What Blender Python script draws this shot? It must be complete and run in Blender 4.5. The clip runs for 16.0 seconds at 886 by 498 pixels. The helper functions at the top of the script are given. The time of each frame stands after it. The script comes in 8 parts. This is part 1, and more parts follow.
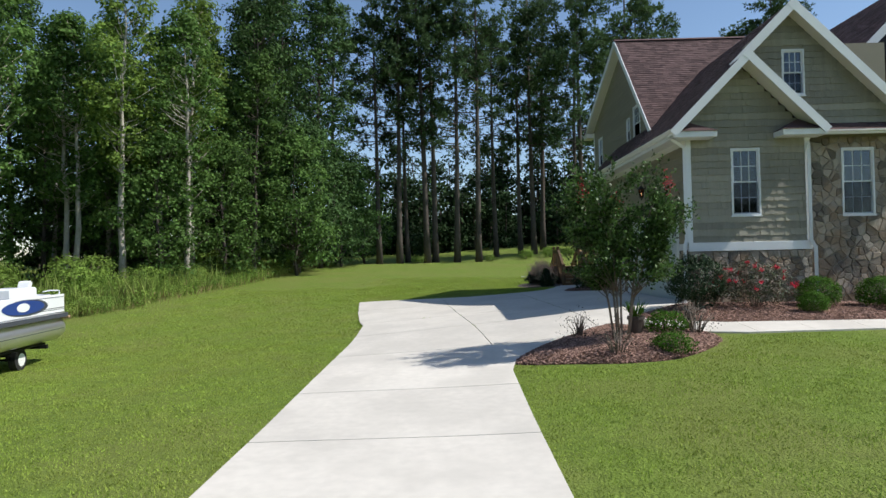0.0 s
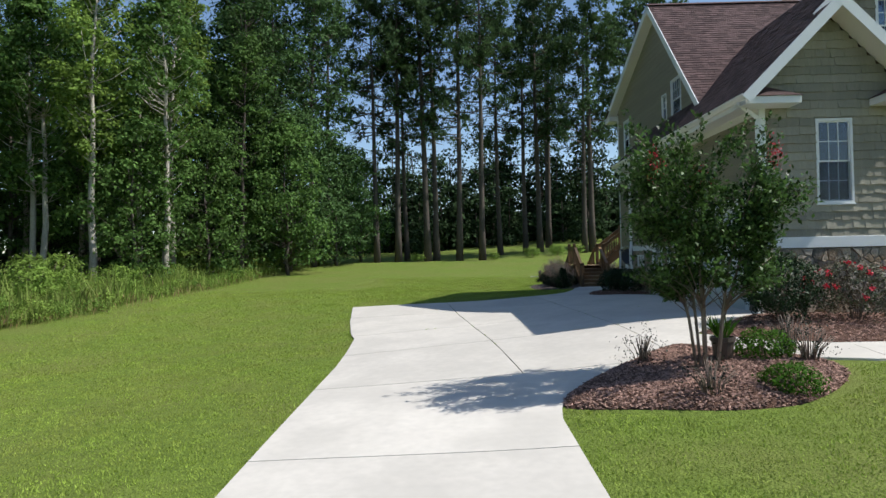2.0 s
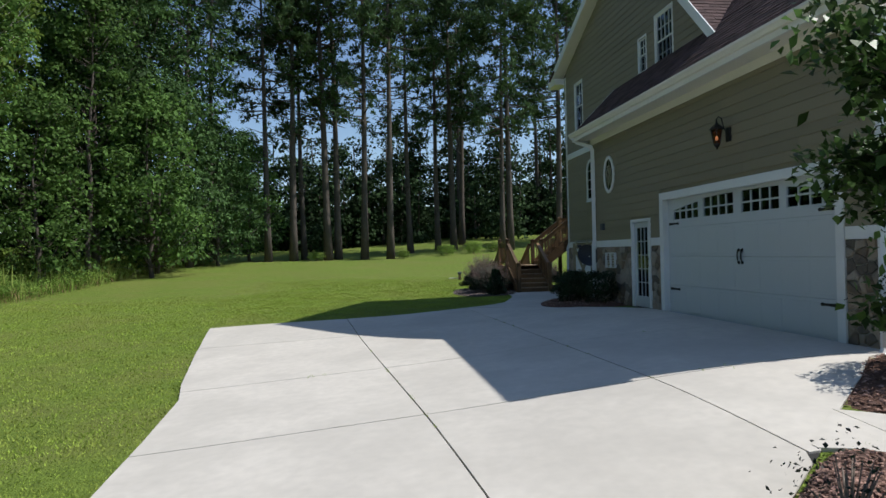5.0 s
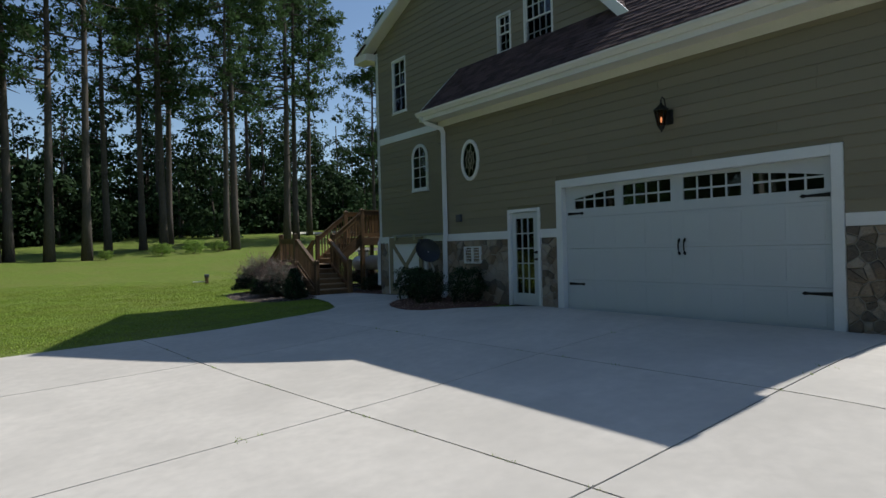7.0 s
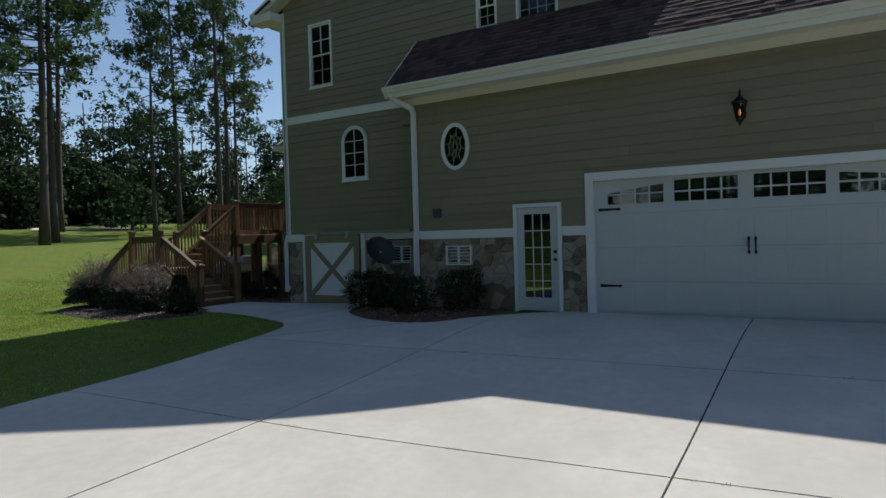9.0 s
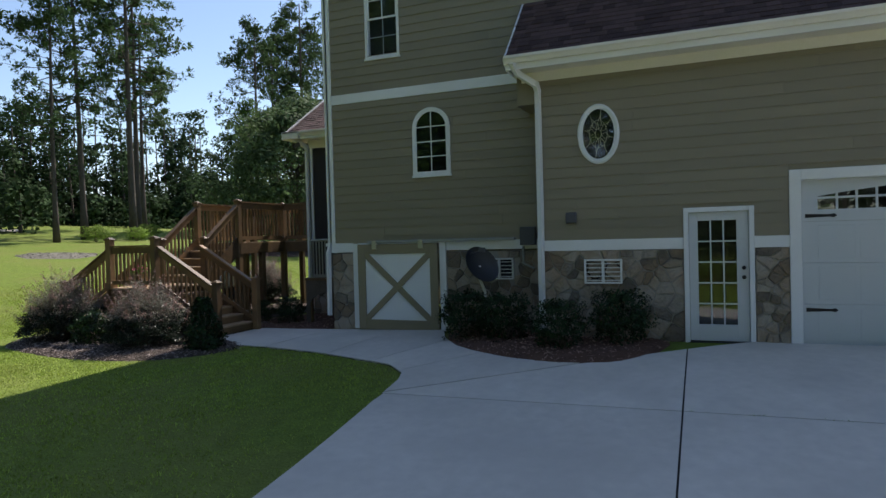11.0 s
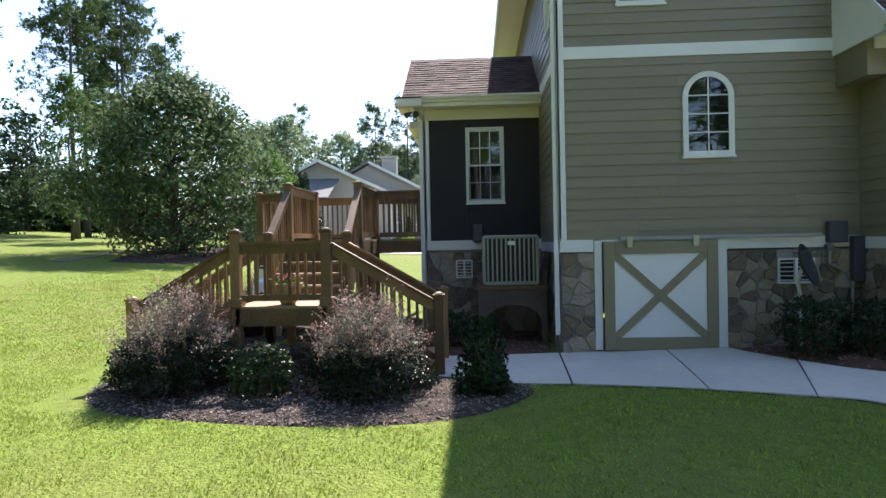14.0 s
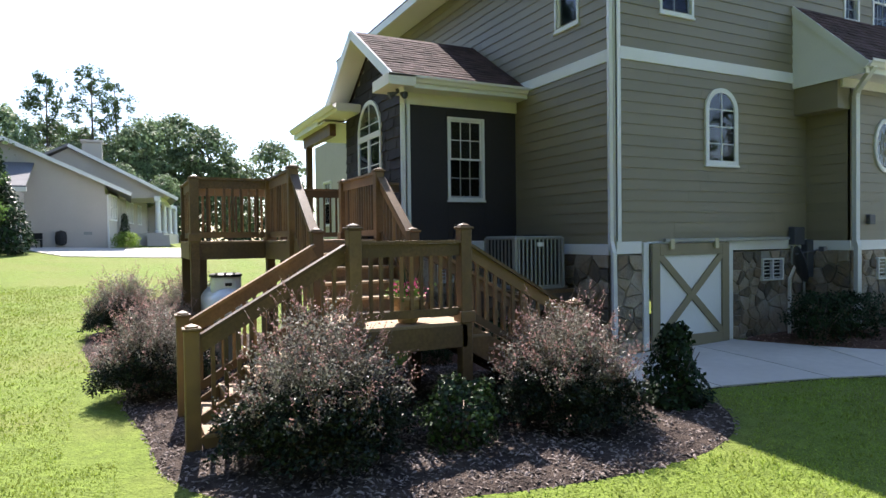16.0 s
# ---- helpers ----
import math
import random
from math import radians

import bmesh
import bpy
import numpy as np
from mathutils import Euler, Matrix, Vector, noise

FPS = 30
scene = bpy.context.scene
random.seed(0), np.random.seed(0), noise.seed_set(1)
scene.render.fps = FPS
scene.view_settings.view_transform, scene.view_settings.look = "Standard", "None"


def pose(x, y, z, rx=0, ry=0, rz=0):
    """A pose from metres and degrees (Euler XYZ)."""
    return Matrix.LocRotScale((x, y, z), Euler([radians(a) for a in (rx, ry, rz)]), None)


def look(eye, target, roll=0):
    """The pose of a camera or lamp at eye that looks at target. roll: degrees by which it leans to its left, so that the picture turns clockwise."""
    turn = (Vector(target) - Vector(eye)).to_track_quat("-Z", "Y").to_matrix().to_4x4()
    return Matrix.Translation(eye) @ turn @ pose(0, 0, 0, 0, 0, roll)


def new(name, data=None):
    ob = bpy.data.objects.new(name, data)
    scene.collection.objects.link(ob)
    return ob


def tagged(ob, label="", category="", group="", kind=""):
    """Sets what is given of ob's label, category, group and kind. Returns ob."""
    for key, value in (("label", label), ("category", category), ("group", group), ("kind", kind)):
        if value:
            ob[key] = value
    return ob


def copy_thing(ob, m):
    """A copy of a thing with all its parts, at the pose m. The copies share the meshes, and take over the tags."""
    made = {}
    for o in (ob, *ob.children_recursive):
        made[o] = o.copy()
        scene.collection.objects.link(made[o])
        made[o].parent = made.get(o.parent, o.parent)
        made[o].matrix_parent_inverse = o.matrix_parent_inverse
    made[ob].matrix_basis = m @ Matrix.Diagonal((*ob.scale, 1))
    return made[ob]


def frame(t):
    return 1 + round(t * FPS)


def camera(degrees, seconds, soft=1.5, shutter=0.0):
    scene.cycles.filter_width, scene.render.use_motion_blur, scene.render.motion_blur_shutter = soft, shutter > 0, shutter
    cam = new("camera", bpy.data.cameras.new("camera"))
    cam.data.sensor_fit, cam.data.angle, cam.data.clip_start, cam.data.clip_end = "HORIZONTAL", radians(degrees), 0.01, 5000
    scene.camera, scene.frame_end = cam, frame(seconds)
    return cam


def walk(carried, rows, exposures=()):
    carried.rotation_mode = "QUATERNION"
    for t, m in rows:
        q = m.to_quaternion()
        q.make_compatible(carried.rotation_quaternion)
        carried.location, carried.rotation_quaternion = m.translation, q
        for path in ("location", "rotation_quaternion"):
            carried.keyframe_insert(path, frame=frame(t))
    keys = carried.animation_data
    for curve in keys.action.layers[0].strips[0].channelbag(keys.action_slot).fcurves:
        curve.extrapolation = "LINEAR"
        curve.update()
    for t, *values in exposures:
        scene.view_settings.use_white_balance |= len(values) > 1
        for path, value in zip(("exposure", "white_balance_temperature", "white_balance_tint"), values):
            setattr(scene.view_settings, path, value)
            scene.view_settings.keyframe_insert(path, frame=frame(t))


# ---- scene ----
cam = camera(70.0, 16.0)
# seconds, x, y, z, yaw, pitch, roll
ROWS = [
    (0, 0.000, 0.005, 2.345, 0.77, 0.92, 1.29),
    (0.5, -0.042, 0.907, 2.347, 0.70, 0.89, 1.28),
    (1, -0.126, 1.799, 2.353, 0.67, 0.84, 1.28),
    (1.5, -0.232, 2.695, 2.372, 0.62, 0.78, 1.29),
    (2, -0.316, 3.630, 2.377, 0.64, 0.73, 1.31),
    (2.5, -0.377, 4.706, 2.387, 0.63, 0.65, 1.38),
    (3, -0.418, 5.900, 2.381, 0.60, 0.67, 1.48),
    (4.2, -0.400, 8.600, 2.385, -1.00, 0.47, 1.43),
    (4.85, -0.220, 10.070, 2.383, -6.40, 0.38, 1.38),
    (5.5, -0.231, 11.526, 2.374, -14.41, 0.30, 1.33),
    (6, -0.638, 12.483, 2.349, -21.67, 0.15, 1.38),
    (6.5, -1.619, 13.482, 2.324, -28.74, 0.02, 1.44),
    (7, -3.026, 14.624, 2.296, -36.11, -0.18, 1.50),
    (7.5, -4.227, 15.860, 2.310, -43.71, -0.54, 1.56),
    (8, -5.003, 17.252, 2.352, -51.01, -0.97, 1.62),
    (9.2, -4.980, 20.350, 2.500, -59.30, -1.02, 1.68),
    (10.5, -4.285, 23.586, 2.653, -64.88, -0.98, 1.68),
    (11, -4.241, 25.039, 2.731, -67.81, -1.07, 1.57),
    (11.5, -4.171, 26.449, 2.787, -70.23, -1.09, 1.55),
    (12, -4.099, 28.013, 2.790, -73.46, -1.07, 1.49),
    (12.5, -3.912, 29.508, 2.720, -76.97, -1.04, 1.38),
    (13, -3.696, 30.977, 2.617, -81.86, -0.97, 1.32),
    (13.5, -3.389, 32.398, 2.567, -84.29, -0.88, 1.30),
    (14, -3.005, 33.767, 2.705, -87.00, -0.81, 1.20),
    (14.5, -2.563, 35.189, 2.772, -93.01, -0.80, 1.03),
    (15, -1.983, 36.598, 2.758, -100.12, -0.85, 0.83),
    (15.5, -1.275, 38.008, 2.745, -108.98, -0.96, 0.72),
    (16, -0.415, 39.387, 2.774, -116.37, -1.10, 0.70),
]
# seconds, stops, kelvin, tint: the picture brightens and warms as the camera turns towards the light
EXPOSURES = [(0, 0.22, 6250, 9), (3, 0.26, 6200, 9), (5.5, 0.03, 6200, 9), (8, -0.16, 6220, 9), (10.5, 0.22, 6450, 12), (11.3, 0.88, 6650, 14), (11.9, 1.28, 6700, 15), (12.4, 1.60, 6650, 16), (16, 1.54, 6550, 16)]
walk(cam, [(t, pose(x, y, z, 90 + pitch, roll, yaw)) for t, x, y, z, yaw, pitch, roll in ROWS], EXPOSURES)

# ---- world, sun ----
SUN = Vector((0.87, -0.122, 1.0)).normalized()
world = bpy.data.worlds.new("world")
scene.world = world
world.use_nodes = True
wn = world.node_tree.nodes
wl = world.node_tree.links
wn.clear()
sky = wn.new("ShaderNodeTexSky")
sky.sky_type = "NISHITA"
sky.sun_disc = False
sky.sun_elevation = math.asin(SUN.z)
sky.sun_rotation = math.atan2(SUN.x, SUN.y)
sky.altitude = 60
sky.air_density, sky.dust_density, sky.ozone_density = 1.0, 0.35, 1.3
bg = wn.new("ShaderNodeBackground")
bg.inputs["Strength"].default_value = 0.118
wo = wn.new("ShaderNodeOutputWorld")
wl.new(sky.outputs[0], bg.inputs[0])
wl.new(bg.outputs[0], wo.inputs[0])
sun_data = bpy.data.lights.new("sun", "SUN")
sun_data.energy, sun_data.angle, sun_data.color = 5.0, radians(0.53), (1.0, 0.95, 0.88)
sun = new("sun", sun_data)
sun.matrix_world = look(SUN * 200, (0, 0, 0))

# ---- materials ----
def mat(name, base, rough=0.8, metal=0.0, vary=0.15, scale=4.0, fine=60.0, bump=0.15, bump_scale=40.0, island=0.0, obj=0.0,
        tint=None, tint_scale=0.6, spec=0.5, stretch=(1, 1, 1), tint_amount=0.5, trans=0.0, coords="Object", dist=0.01):
    """A node material: base colour with variation at two scales, per object and per island, and a fine bump."""
    m = bpy.data.materials.new(name)
    m.use_nodes = True
    n, l = m.node_tree.nodes, m.node_tree.links
    b = n["Principled BSDF"]
    b.inputs["Roughness"].default_value = rough
    b.inputs["Metallic"].default_value = metal
    b.inputs["Specular IOR Level"].default_value = spec
    tc = n.new("ShaderNodeTexCoord")
    mp = n.new("ShaderNodeMapping")
    mp.inputs["Scale"].default_value = stretch
    if coords == "World":
        geo = n.new("ShaderNodeNewGeometry")
        l.new(geo.outputs["Position"], mp.inputs[0])
    else:
        l.new(tc.outputs[coords], mp.inputs[0])

    def noise_tex(s, detail=4.0):
        t = n.new("ShaderNodeTexNoise")
        t.inputs["Scale"].default_value = s
        t.inputs["Detail"].default_value = detail
        l.new(mp.outputs[0], t.inputs["Vector"])
        return t

    big, small = noise_tex(scale, 5.0), noise_tex(fine, 3.0)
    add = n.new("ShaderNodeMath")
    add.operation = "MULTIPLY_ADD"
    l.new(small.outputs[0], add.inputs[0])
    add.inputs[1].default_value = 0.5
    half = n.new("ShaderNodeMath")
    half.operation = "MULTIPLY"
    half.inputs[1].default_value = 0.5
    l.new(big.outputs[0], half.inputs[0])
    l.new(half.outputs[0], add.inputs[2])
    val = add.outputs[0]

    def add_random(sock, amount):
        nonlocal val
        k = n.new("ShaderNodeMath")
        k.operation = "MULTIPLY_ADD"
        l.new(sock, k.inputs[0])
        k.inputs[1].default_value = amount
        sub = n.new("ShaderNodeMath")
        sub.operation = "SUBTRACT"
        l.new(val, sub.inputs[0])
        sub.inputs[1].default_value = amount / 2
        l.new(sub.outputs[0], k.inputs[2])
        val = k.outputs[0]

    if island:
        g = n.new("ShaderNodeNewGeometry")
        add_random(g.outputs["Random Per Island"], island)
    if obj:
        o = n.new("ShaderNodeObjectInfo")
        add_random(o.outputs["Random"], obj)
    ramp = n.new("ShaderNodeMapRange")
    ramp.inputs["From Min"].default_value, ramp.inputs["From Max"].default_value = 0.25, 0.75
    ramp.inputs["To Min"].default_value, ramp.inputs["To Max"].default_value = 1 - vary, 1 + vary
    l.new(val, ramp.inputs["Value"])
    mul = n.new("ShaderNodeMix")
    mul.data_type, mul.blend_type = "RGBA", "MULTIPLY"
    mul.inputs[0].default_value = 1.0
    mul.inputs[6].default_value = (*base, 1)
    l.new(ramp.outputs[0], mul.inputs[7])
    out = mul.outputs[2]
    if tint:
        t = noise_tex(tint_scale, 3.0)
        r = n.new("ShaderNodeMapRange")
        r.inputs["From Min"].default_value, r.inputs["From Max"].default_value = 0.42, 0.62
        r.inputs["To Max"].default_value = tint_amount
        l.new(t.outputs[0], r.inputs["Value"])
        mx = n.new("ShaderNodeMix")
        mx.data_type = "RGBA"
        mx.inputs[7].default_value = (*tint, 1)
        l.new(r.outputs[0], mx.inputs[0])
        l.new(out, mx.inputs[6])
        out = mx.outputs[2]
    l.new(out, b.inputs["Base Color"])
    if bump:
        bt = noise_tex(bump_scale, 4.0)
        bp = n.new("ShaderNodeBump")
        bp.inputs["Strength"].default_value = bump
        bp.inputs["Distance"].default_value = dist
        l.new(bt.outputs[0], bp.inputs["Height"])
        l.new(bp.outputs[0], b.inputs["Normal"])
    if trans:
        tr = n.new("ShaderNodeBsdfTranslucent")
        l.new(out, tr.inputs["Color"])
        ms = n.new("ShaderNodeMixShader")
        ms.inputs[0].default_value = trans
        l.new(b.outputs[0], ms.inputs[1])
        l.new(tr.outputs[0], ms.inputs[2])
        l.new(ms.outputs[0], n["Material Output"].inputs[0])
    return m


def glass_mat(name, tint, amount):
    """Window glass: a mirror-like coat over a clear pane."""
    m = bpy.data.materials.new(name)
    m.use_nodes = True
    n, l = m.node_tree.nodes, m.node_tree.links
    n.remove(n["Principled BSDF"])
    gl = n.new("ShaderNodeBsdfGlossy")
    gl.inputs["Roughness"].default_value = 0.015
    gl.inputs["Color"].default_value = (0.92, 0.95, 1.0, 1)
    tr = n.new("ShaderNodeBsdfTransparent")
    tr.inputs["Color"].default_value = (*tint, 1)
    fr = n.new("ShaderNodeFresnel")
    fr.inputs["IOR"].default_value = amount
    mx = n.new("ShaderNodeMixShader")
    l.new(fr.outputs[0], mx.inputs[0])
    l.new(tr.outputs[0], mx.inputs[1])
    l.new(gl.outputs[0], mx.inputs[2])
    l.new(mx.outputs[0], n["Material Output"].inputs[0])
    return m


M_GRASS = mat("lawn_grass", (0.132, 0.184, 0.030), 0.9, vary=0.5, scale=5.5, fine=34, bump=0.9, bump_scale=30, dist=0.05,
              tint=(0.17, 0.176, 0.05), tint_scale=0.42, tint_amount=0.5, spec=0.15, coords="World")
M_BLADE = mat("grass_blade", (0.285, 0.380, 0.066), 0.7, vary=0.32, scale=1.2, fine=9, bump=0, island=0.4, spec=0.06, trans=0.26, tint=(0.27, 0.27, 0.075), tint_scale=0.9, tint_amount=0.4, coords="World")
M_CONC = mat("broom_concrete", (0.575, 0.535, 0.472), 0.85, vary=0.13, scale=0.55, fine=7, bump=0.12, bump_scale=160, obj=0.2,
             tint=(0.45, 0.42, 0.37), tint_scale=0.7, tint_amount=0.5, spec=0.3, coords="World")
M_SIDING = mat("siding_paint", (0.222, 0.193, 0.130), 0.5, vary=0.07, scale=2, fine=40, bump=0.06, bump_scale=70, obj=0.5, stretch=(1, 0.25, 3), spec=0.5)
M_SHAKE = mat("shake_paint", (0.262, 0.245, 0.188), 0.7, vary=0.22, scale=3, fine=28, bump=0.7, bump_scale=26, obj=0.5, stretch=(3, 3, 0.25), spec=0.3)
M_DARKSHAKE = mat("dark_shake", (0.032, 0.028, 0.03), 0.75, vary=0.25, scale=3, fine=40, bump=0.3, bump_scale=40, obj=0.8, stretch=(3, 3, 0.5), spec=0.25)
M_DARKPANEL = mat("dark_panel", (0.030, 0.027, 0.030), 0.7, vary=0.12, scale=2, fine=30, bump=0.08, bump_scale=50, spec=0.3)
M_TRIM = mat("white_trim", (0.72, 0.735, 0.735), 0.45, vary=0.04, scale=2, fine=30, bump=0.03, tint=(0.62, 0.61, 0.56), tint_scale=0.8, tint_amount=0.3)
M_SOFFIT = mat("soffit_cream", (0.70, 0.68, 0.62), 0.5, vary=0.05, scale=2, fine=30, bump=0.03)
M_DOOR = mat("garage_door_paint", (0.52, 0.55, 0.56), 0.4, vary=0.03, scale=1.5, fine=60, bump=0.05, bump_scale=120)
M_SHINGLE = mat("roof_shingle", (0.086, 0.055, 0.053), 0.92, vary=0.32, scale=2, fine=60, bump=0.5, bump_scale=150, island=0.6, spec=0.2)
M_STONE = mat("field_stone", (0.235, 0.205, 0.165), 0.8, vary=0.5, scale=5, fine=35, bump=0.9, bump_scale=22, obj=1.3,
              tint=(0.27, 0.185, 0.11), tint_scale=2.2, tint_amount=0.6, dist=0.035, spec=0.3)
M_MORTAR = mat("mortar", (0.30, 0.28, 0.245), 0.95, vary=0.15, scale=6, fine=60, bump=0.4, bump_scale=60)
M_WOOD = mat("deck_wood", (0.168, 0.100, 0.046), 0.5, vary=0.42, scale=2.5, fine=28, bump=0.25, bump_scale=30, obj=0.8, stretch=(1, 1, 1),
             tint=(0.095, 0.066, 0.042), tint_scale=1.8, tint_amount=0.5, spec=0.35)
M_WOODGREY = mat("weathered_wood", (0.10, 0.082, 0.066), 0.8, vary=0.35, scale=3, fine=30, bump=0.25, bump_scale=30, spec=0.25)
M_TREAD = mat("pale_tread", (0.30, 0.21, 0.125), 0.7, vary=0.3, scale=3, fine=40, bump=0.25, bump_scale=40, obj=0.6, spec=0.3)
M_MULCH = mat("pine_bark_mulch", (0.12, 0.068, 0.05), 0.95, vary=0.55, scale=6, fine=45, bump=1.0, bump_scale=40, dist=0.04, tint=(0.13, 0.07, 0.045), tint_scale=4, tint_amount=0.6, spec=0.15)
# grey mulch: base darkened to paint shade, chips paled to paint sun stripes
M_MULCH_G = mat("weathered_shaded_mulch", (0.048, 0.036, 0.031), 0.95, vary=0.55, scale=6, fine=45, bump=1.0, bump_scale=40, dist=0.04, tint=(0.10, 0.075, 0.06), tint_scale=4, tint_amount=0.6, spec=0.15)
M_CHIP_G = mat("weathered_sunlit_chip", (0.185, 0.152, 0.135), 0.9, vary=0.55, scale=8, fine=30, bump=0.3, island=1.2, spec=0.2)
M_CHIP = mat("bark_chip", (0.26, 0.160, 0.125), 0.9, vary=0.5, scale=8, fine=30, bump=0.3, island=1.2, spec=0.2)
M_BARK_PINE = mat("pine_bark", (0.090, 0.076, 0.065), 0.95, vary=0.4, scale=2.5, fine=14, bump=0.9, bump_scale=8, dist=0.05, stretch=(1, 1, 0.3), spec=0.15)
M_BARK_PALE = mat("pale_bark", (0.36, 0.33, 0.28), 0.9, vary=0.35, scale=2, fine=16, bump=0.5, bump_scale=10, stretch=(1, 1, 0.4), spec=0.2)
M_BARK_MYRTLE = mat("smooth_tan_bark", (0.17, 0.13, 0.10), 0.7, vary=0.3, scale=6, fine=40, bump=0.2, stretch=(1, 1, 0.3))
M_NEEDLE = mat("pine_needles", (0.072, 0.118, 0.050), 0.8, vary=0.4, scale=0.4, fine=3, bump=0, island=0.5, obj=0.3, spec=0.12, trans=0.25)
M_LEAF = mat("tree_leaves", (0.100, 0.182, 0.042), 0.7, vary=0.45, scale=0.45, fine=3, bump=0, island=0.45, obj=0.35, spec=0.15, trans=0.38)
M_LEAF_Y = mat("yellow_green_leaves", (0.175, 0.265, 0.050), 0.7, vary=0.4, scale=0.45, fine=3, bump=0, island=0.45, obj=0.3, spec=0.15, trans=0.42)
M_LEAF_W = mat("weed_leaves", (0.23, 0.32, 0.065), 0.75, vary=0.5, scale=0.6, fine=4, bump=0, island=0.5, spec=0.1, trans=0.45, tint=(0.14, 0.24, 0.05), tint_scale=0.5, tint_amount=0.8, coords="World")
M_NEEDLE_FAR = mat("distant_foliage", (0.036, 0.064, 0.026), 0.85, vary=0.5, scale=0.3, fine=2, bump=0, island=0.6, spec=0.1, trans=0.2)
M_LEAF_DK = mat("deep_green_leaves", (0.062, 0.118, 0.036), 0.7, vary=0.5, scale=0.45, fine=3, bump=0, island=0.5, obj=0.3, spec=0.15, trans=0.3)
# leaves of the far trees, paled to paint haze into their colour
M_LEAF_OAK = mat("hazy_oak_leaves", (0.150, 0.212, 0.108), 0.6, vary=0.45, scale=0.45, fine=3, bump=0, island=0.45, obj=0.35, spec=0.25, trans=0.4)
M_LEAF_O = mat("oak_leaves", (0.098, 0.150, 0.066), 0.7, vary=0.45, scale=0.45, fine=3, bump=0, island=0.45, obj=0.35, spec=0.15, trans=0.35)
M_DISH = mat("charcoal_dish", (0.022, 0.025, 0.032), 0.5, vary=0.1, scale=5, fine=50, bump=0.03)
M_LEAF_D = mat("dark_glossy_leaves", (0.017, 0.038, 0.013), 0.5, vary=0.5, scale=3, fine=20, bump=0, island=0.7, obj=0.2, spec=0.18, trans=0.2)
M_LEAF_M = mat("myrtle_leaves", (0.058, 0.108, 0.028), 0.42, vary=0.6, scale=3, fine=20, bump=0, island=0.9, spec=0.15, trans=0.35)
M_LEAF_AZ = mat("azalea_leaves", (0.030, 0.060, 0.018), 0.38, vary=0.6, scale=3, fine=20, bump=0, island=1.0, spec=0.3, trans=0.3)
M_LEAF_B = mat("bright_shrub_leaves", (0.060, 0.135, 0.016), 0.6, vary=0.45, scale=4, fine=20, bump=0, island=0.9, spec=0.06, trans=0.35)
# near-black loropetalum leaves: shade inside the shrub is put into the colour
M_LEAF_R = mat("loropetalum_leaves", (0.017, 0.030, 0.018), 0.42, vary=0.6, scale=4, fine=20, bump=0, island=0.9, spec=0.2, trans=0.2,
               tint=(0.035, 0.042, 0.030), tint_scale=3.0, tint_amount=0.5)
# outer spray leaves: glints of sun painted in as a pale silvery colour
M_LEAF_S = mat("sunlit_loropetalum_leaves", (0.225, 0.225, 0.185), 0.4, vary=0.55, scale=4, fine=20, bump=0, island=1.0, spec=0.22, trans=0.35, tint=(0.085, 0.055, 0.05), tint_scale=3.0, tint_amount=0.5)
M_JOINT = mat("joint_filler", (0.022, 0.021, 0.019), 0.95, vary=0.3, scale=3, fine=30, bump=0.2)
M_GRAVEL = mat("grey_gravel", (0.15, 0.14, 0.115), 0.95, vary=0.35, scale=2, fine=9, bump=0.6, bump_scale=14, dist=0.05)
M_LEAF_RO = mat("rose_leaves", (0.062, 0.085, 0.04), 0.5, vary=0.45, scale=4, fine=20, bump=0, island=0.8, spec=0.3, trans=0.25, tint=(0.12, 0.06, 0.05), tint_scale=4, tint_amount=0.6)
M_LEAF_P = mat("young_loropetalum_leaves", (0.32, 0.185, 0.175), 0.45, vary=0.45, scale=4, fine=20, bump=0, island=0.8, spec=0.4, trans=0.45)
M_FLOWER = mat("red_flowers", (0.50, 0.02, 0.045), 0.6, vary=0.3, scale=6, fine=30, bump=0, island=0.6, trans=0.3)
M_FLOWER_P = mat("pink_flowers", (0.55, 0.08, 0.22), 0.6, vary=0.35, scale=6, fine=30, bump=0, island=0.6, trans=0.3)
M_REED = mat("tall_weeds", (0.235, 0.32, 0.07), 0.8, vary=0.45, scale=0.5, fine=6, bump=0, island=0.9, spec=0.2, trans=0.5, tint=(0.30, 0.27, 0.11), tint_scale=0.3, tint_amount=0.4, coords="World")
M_DRY = mat("dry_grass", (0.30, 0.22, 0.11), 0.85, vary=0.4, scale=0.6, fine=6, bump=0, island=0.8, spec=0.1, trans=0.35, coords="World")
M_METAL = mat("grey_metal", (0.26, 0.275, 0.265), 0.45, 0.3, vary=0.1, scale=3, fine=40, bump=0.05)
M_BLACK = mat("black_iron", (0.012, 0.012, 0.013), 0.5, 0.4, vary=0.3, scale=8, fine=60, bump=0.1)
M_GREYPLASTIC = mat("dark_grey_plastic", (0.055, 0.06, 0.075), 0.5, vary=0.1, scale=5, fine=50, bump=0.05)
M_CHIPTRIM = mat("barn_door_tan", (0.235, 0.20, 0.125), 0.55, vary=0.06, scale=3, fine=40, bump=0.05, obj=0.3)
# near-black sheet colour that paints the unlit space behind glass and louvres
M_DARK = mat("interior_shade", (0.02, 0.02, 0.022), 0.9, vary=0.3, scale=2, fine=10, bump=0)
# pale colour that stands in for sky reflected in upper windows
M_SKY_SHEEN = mat("painted_sky_sheen", (0.35, 0.36, 0.36), 0.8, vary=0.1, scale=3, fine=20, bump=0)
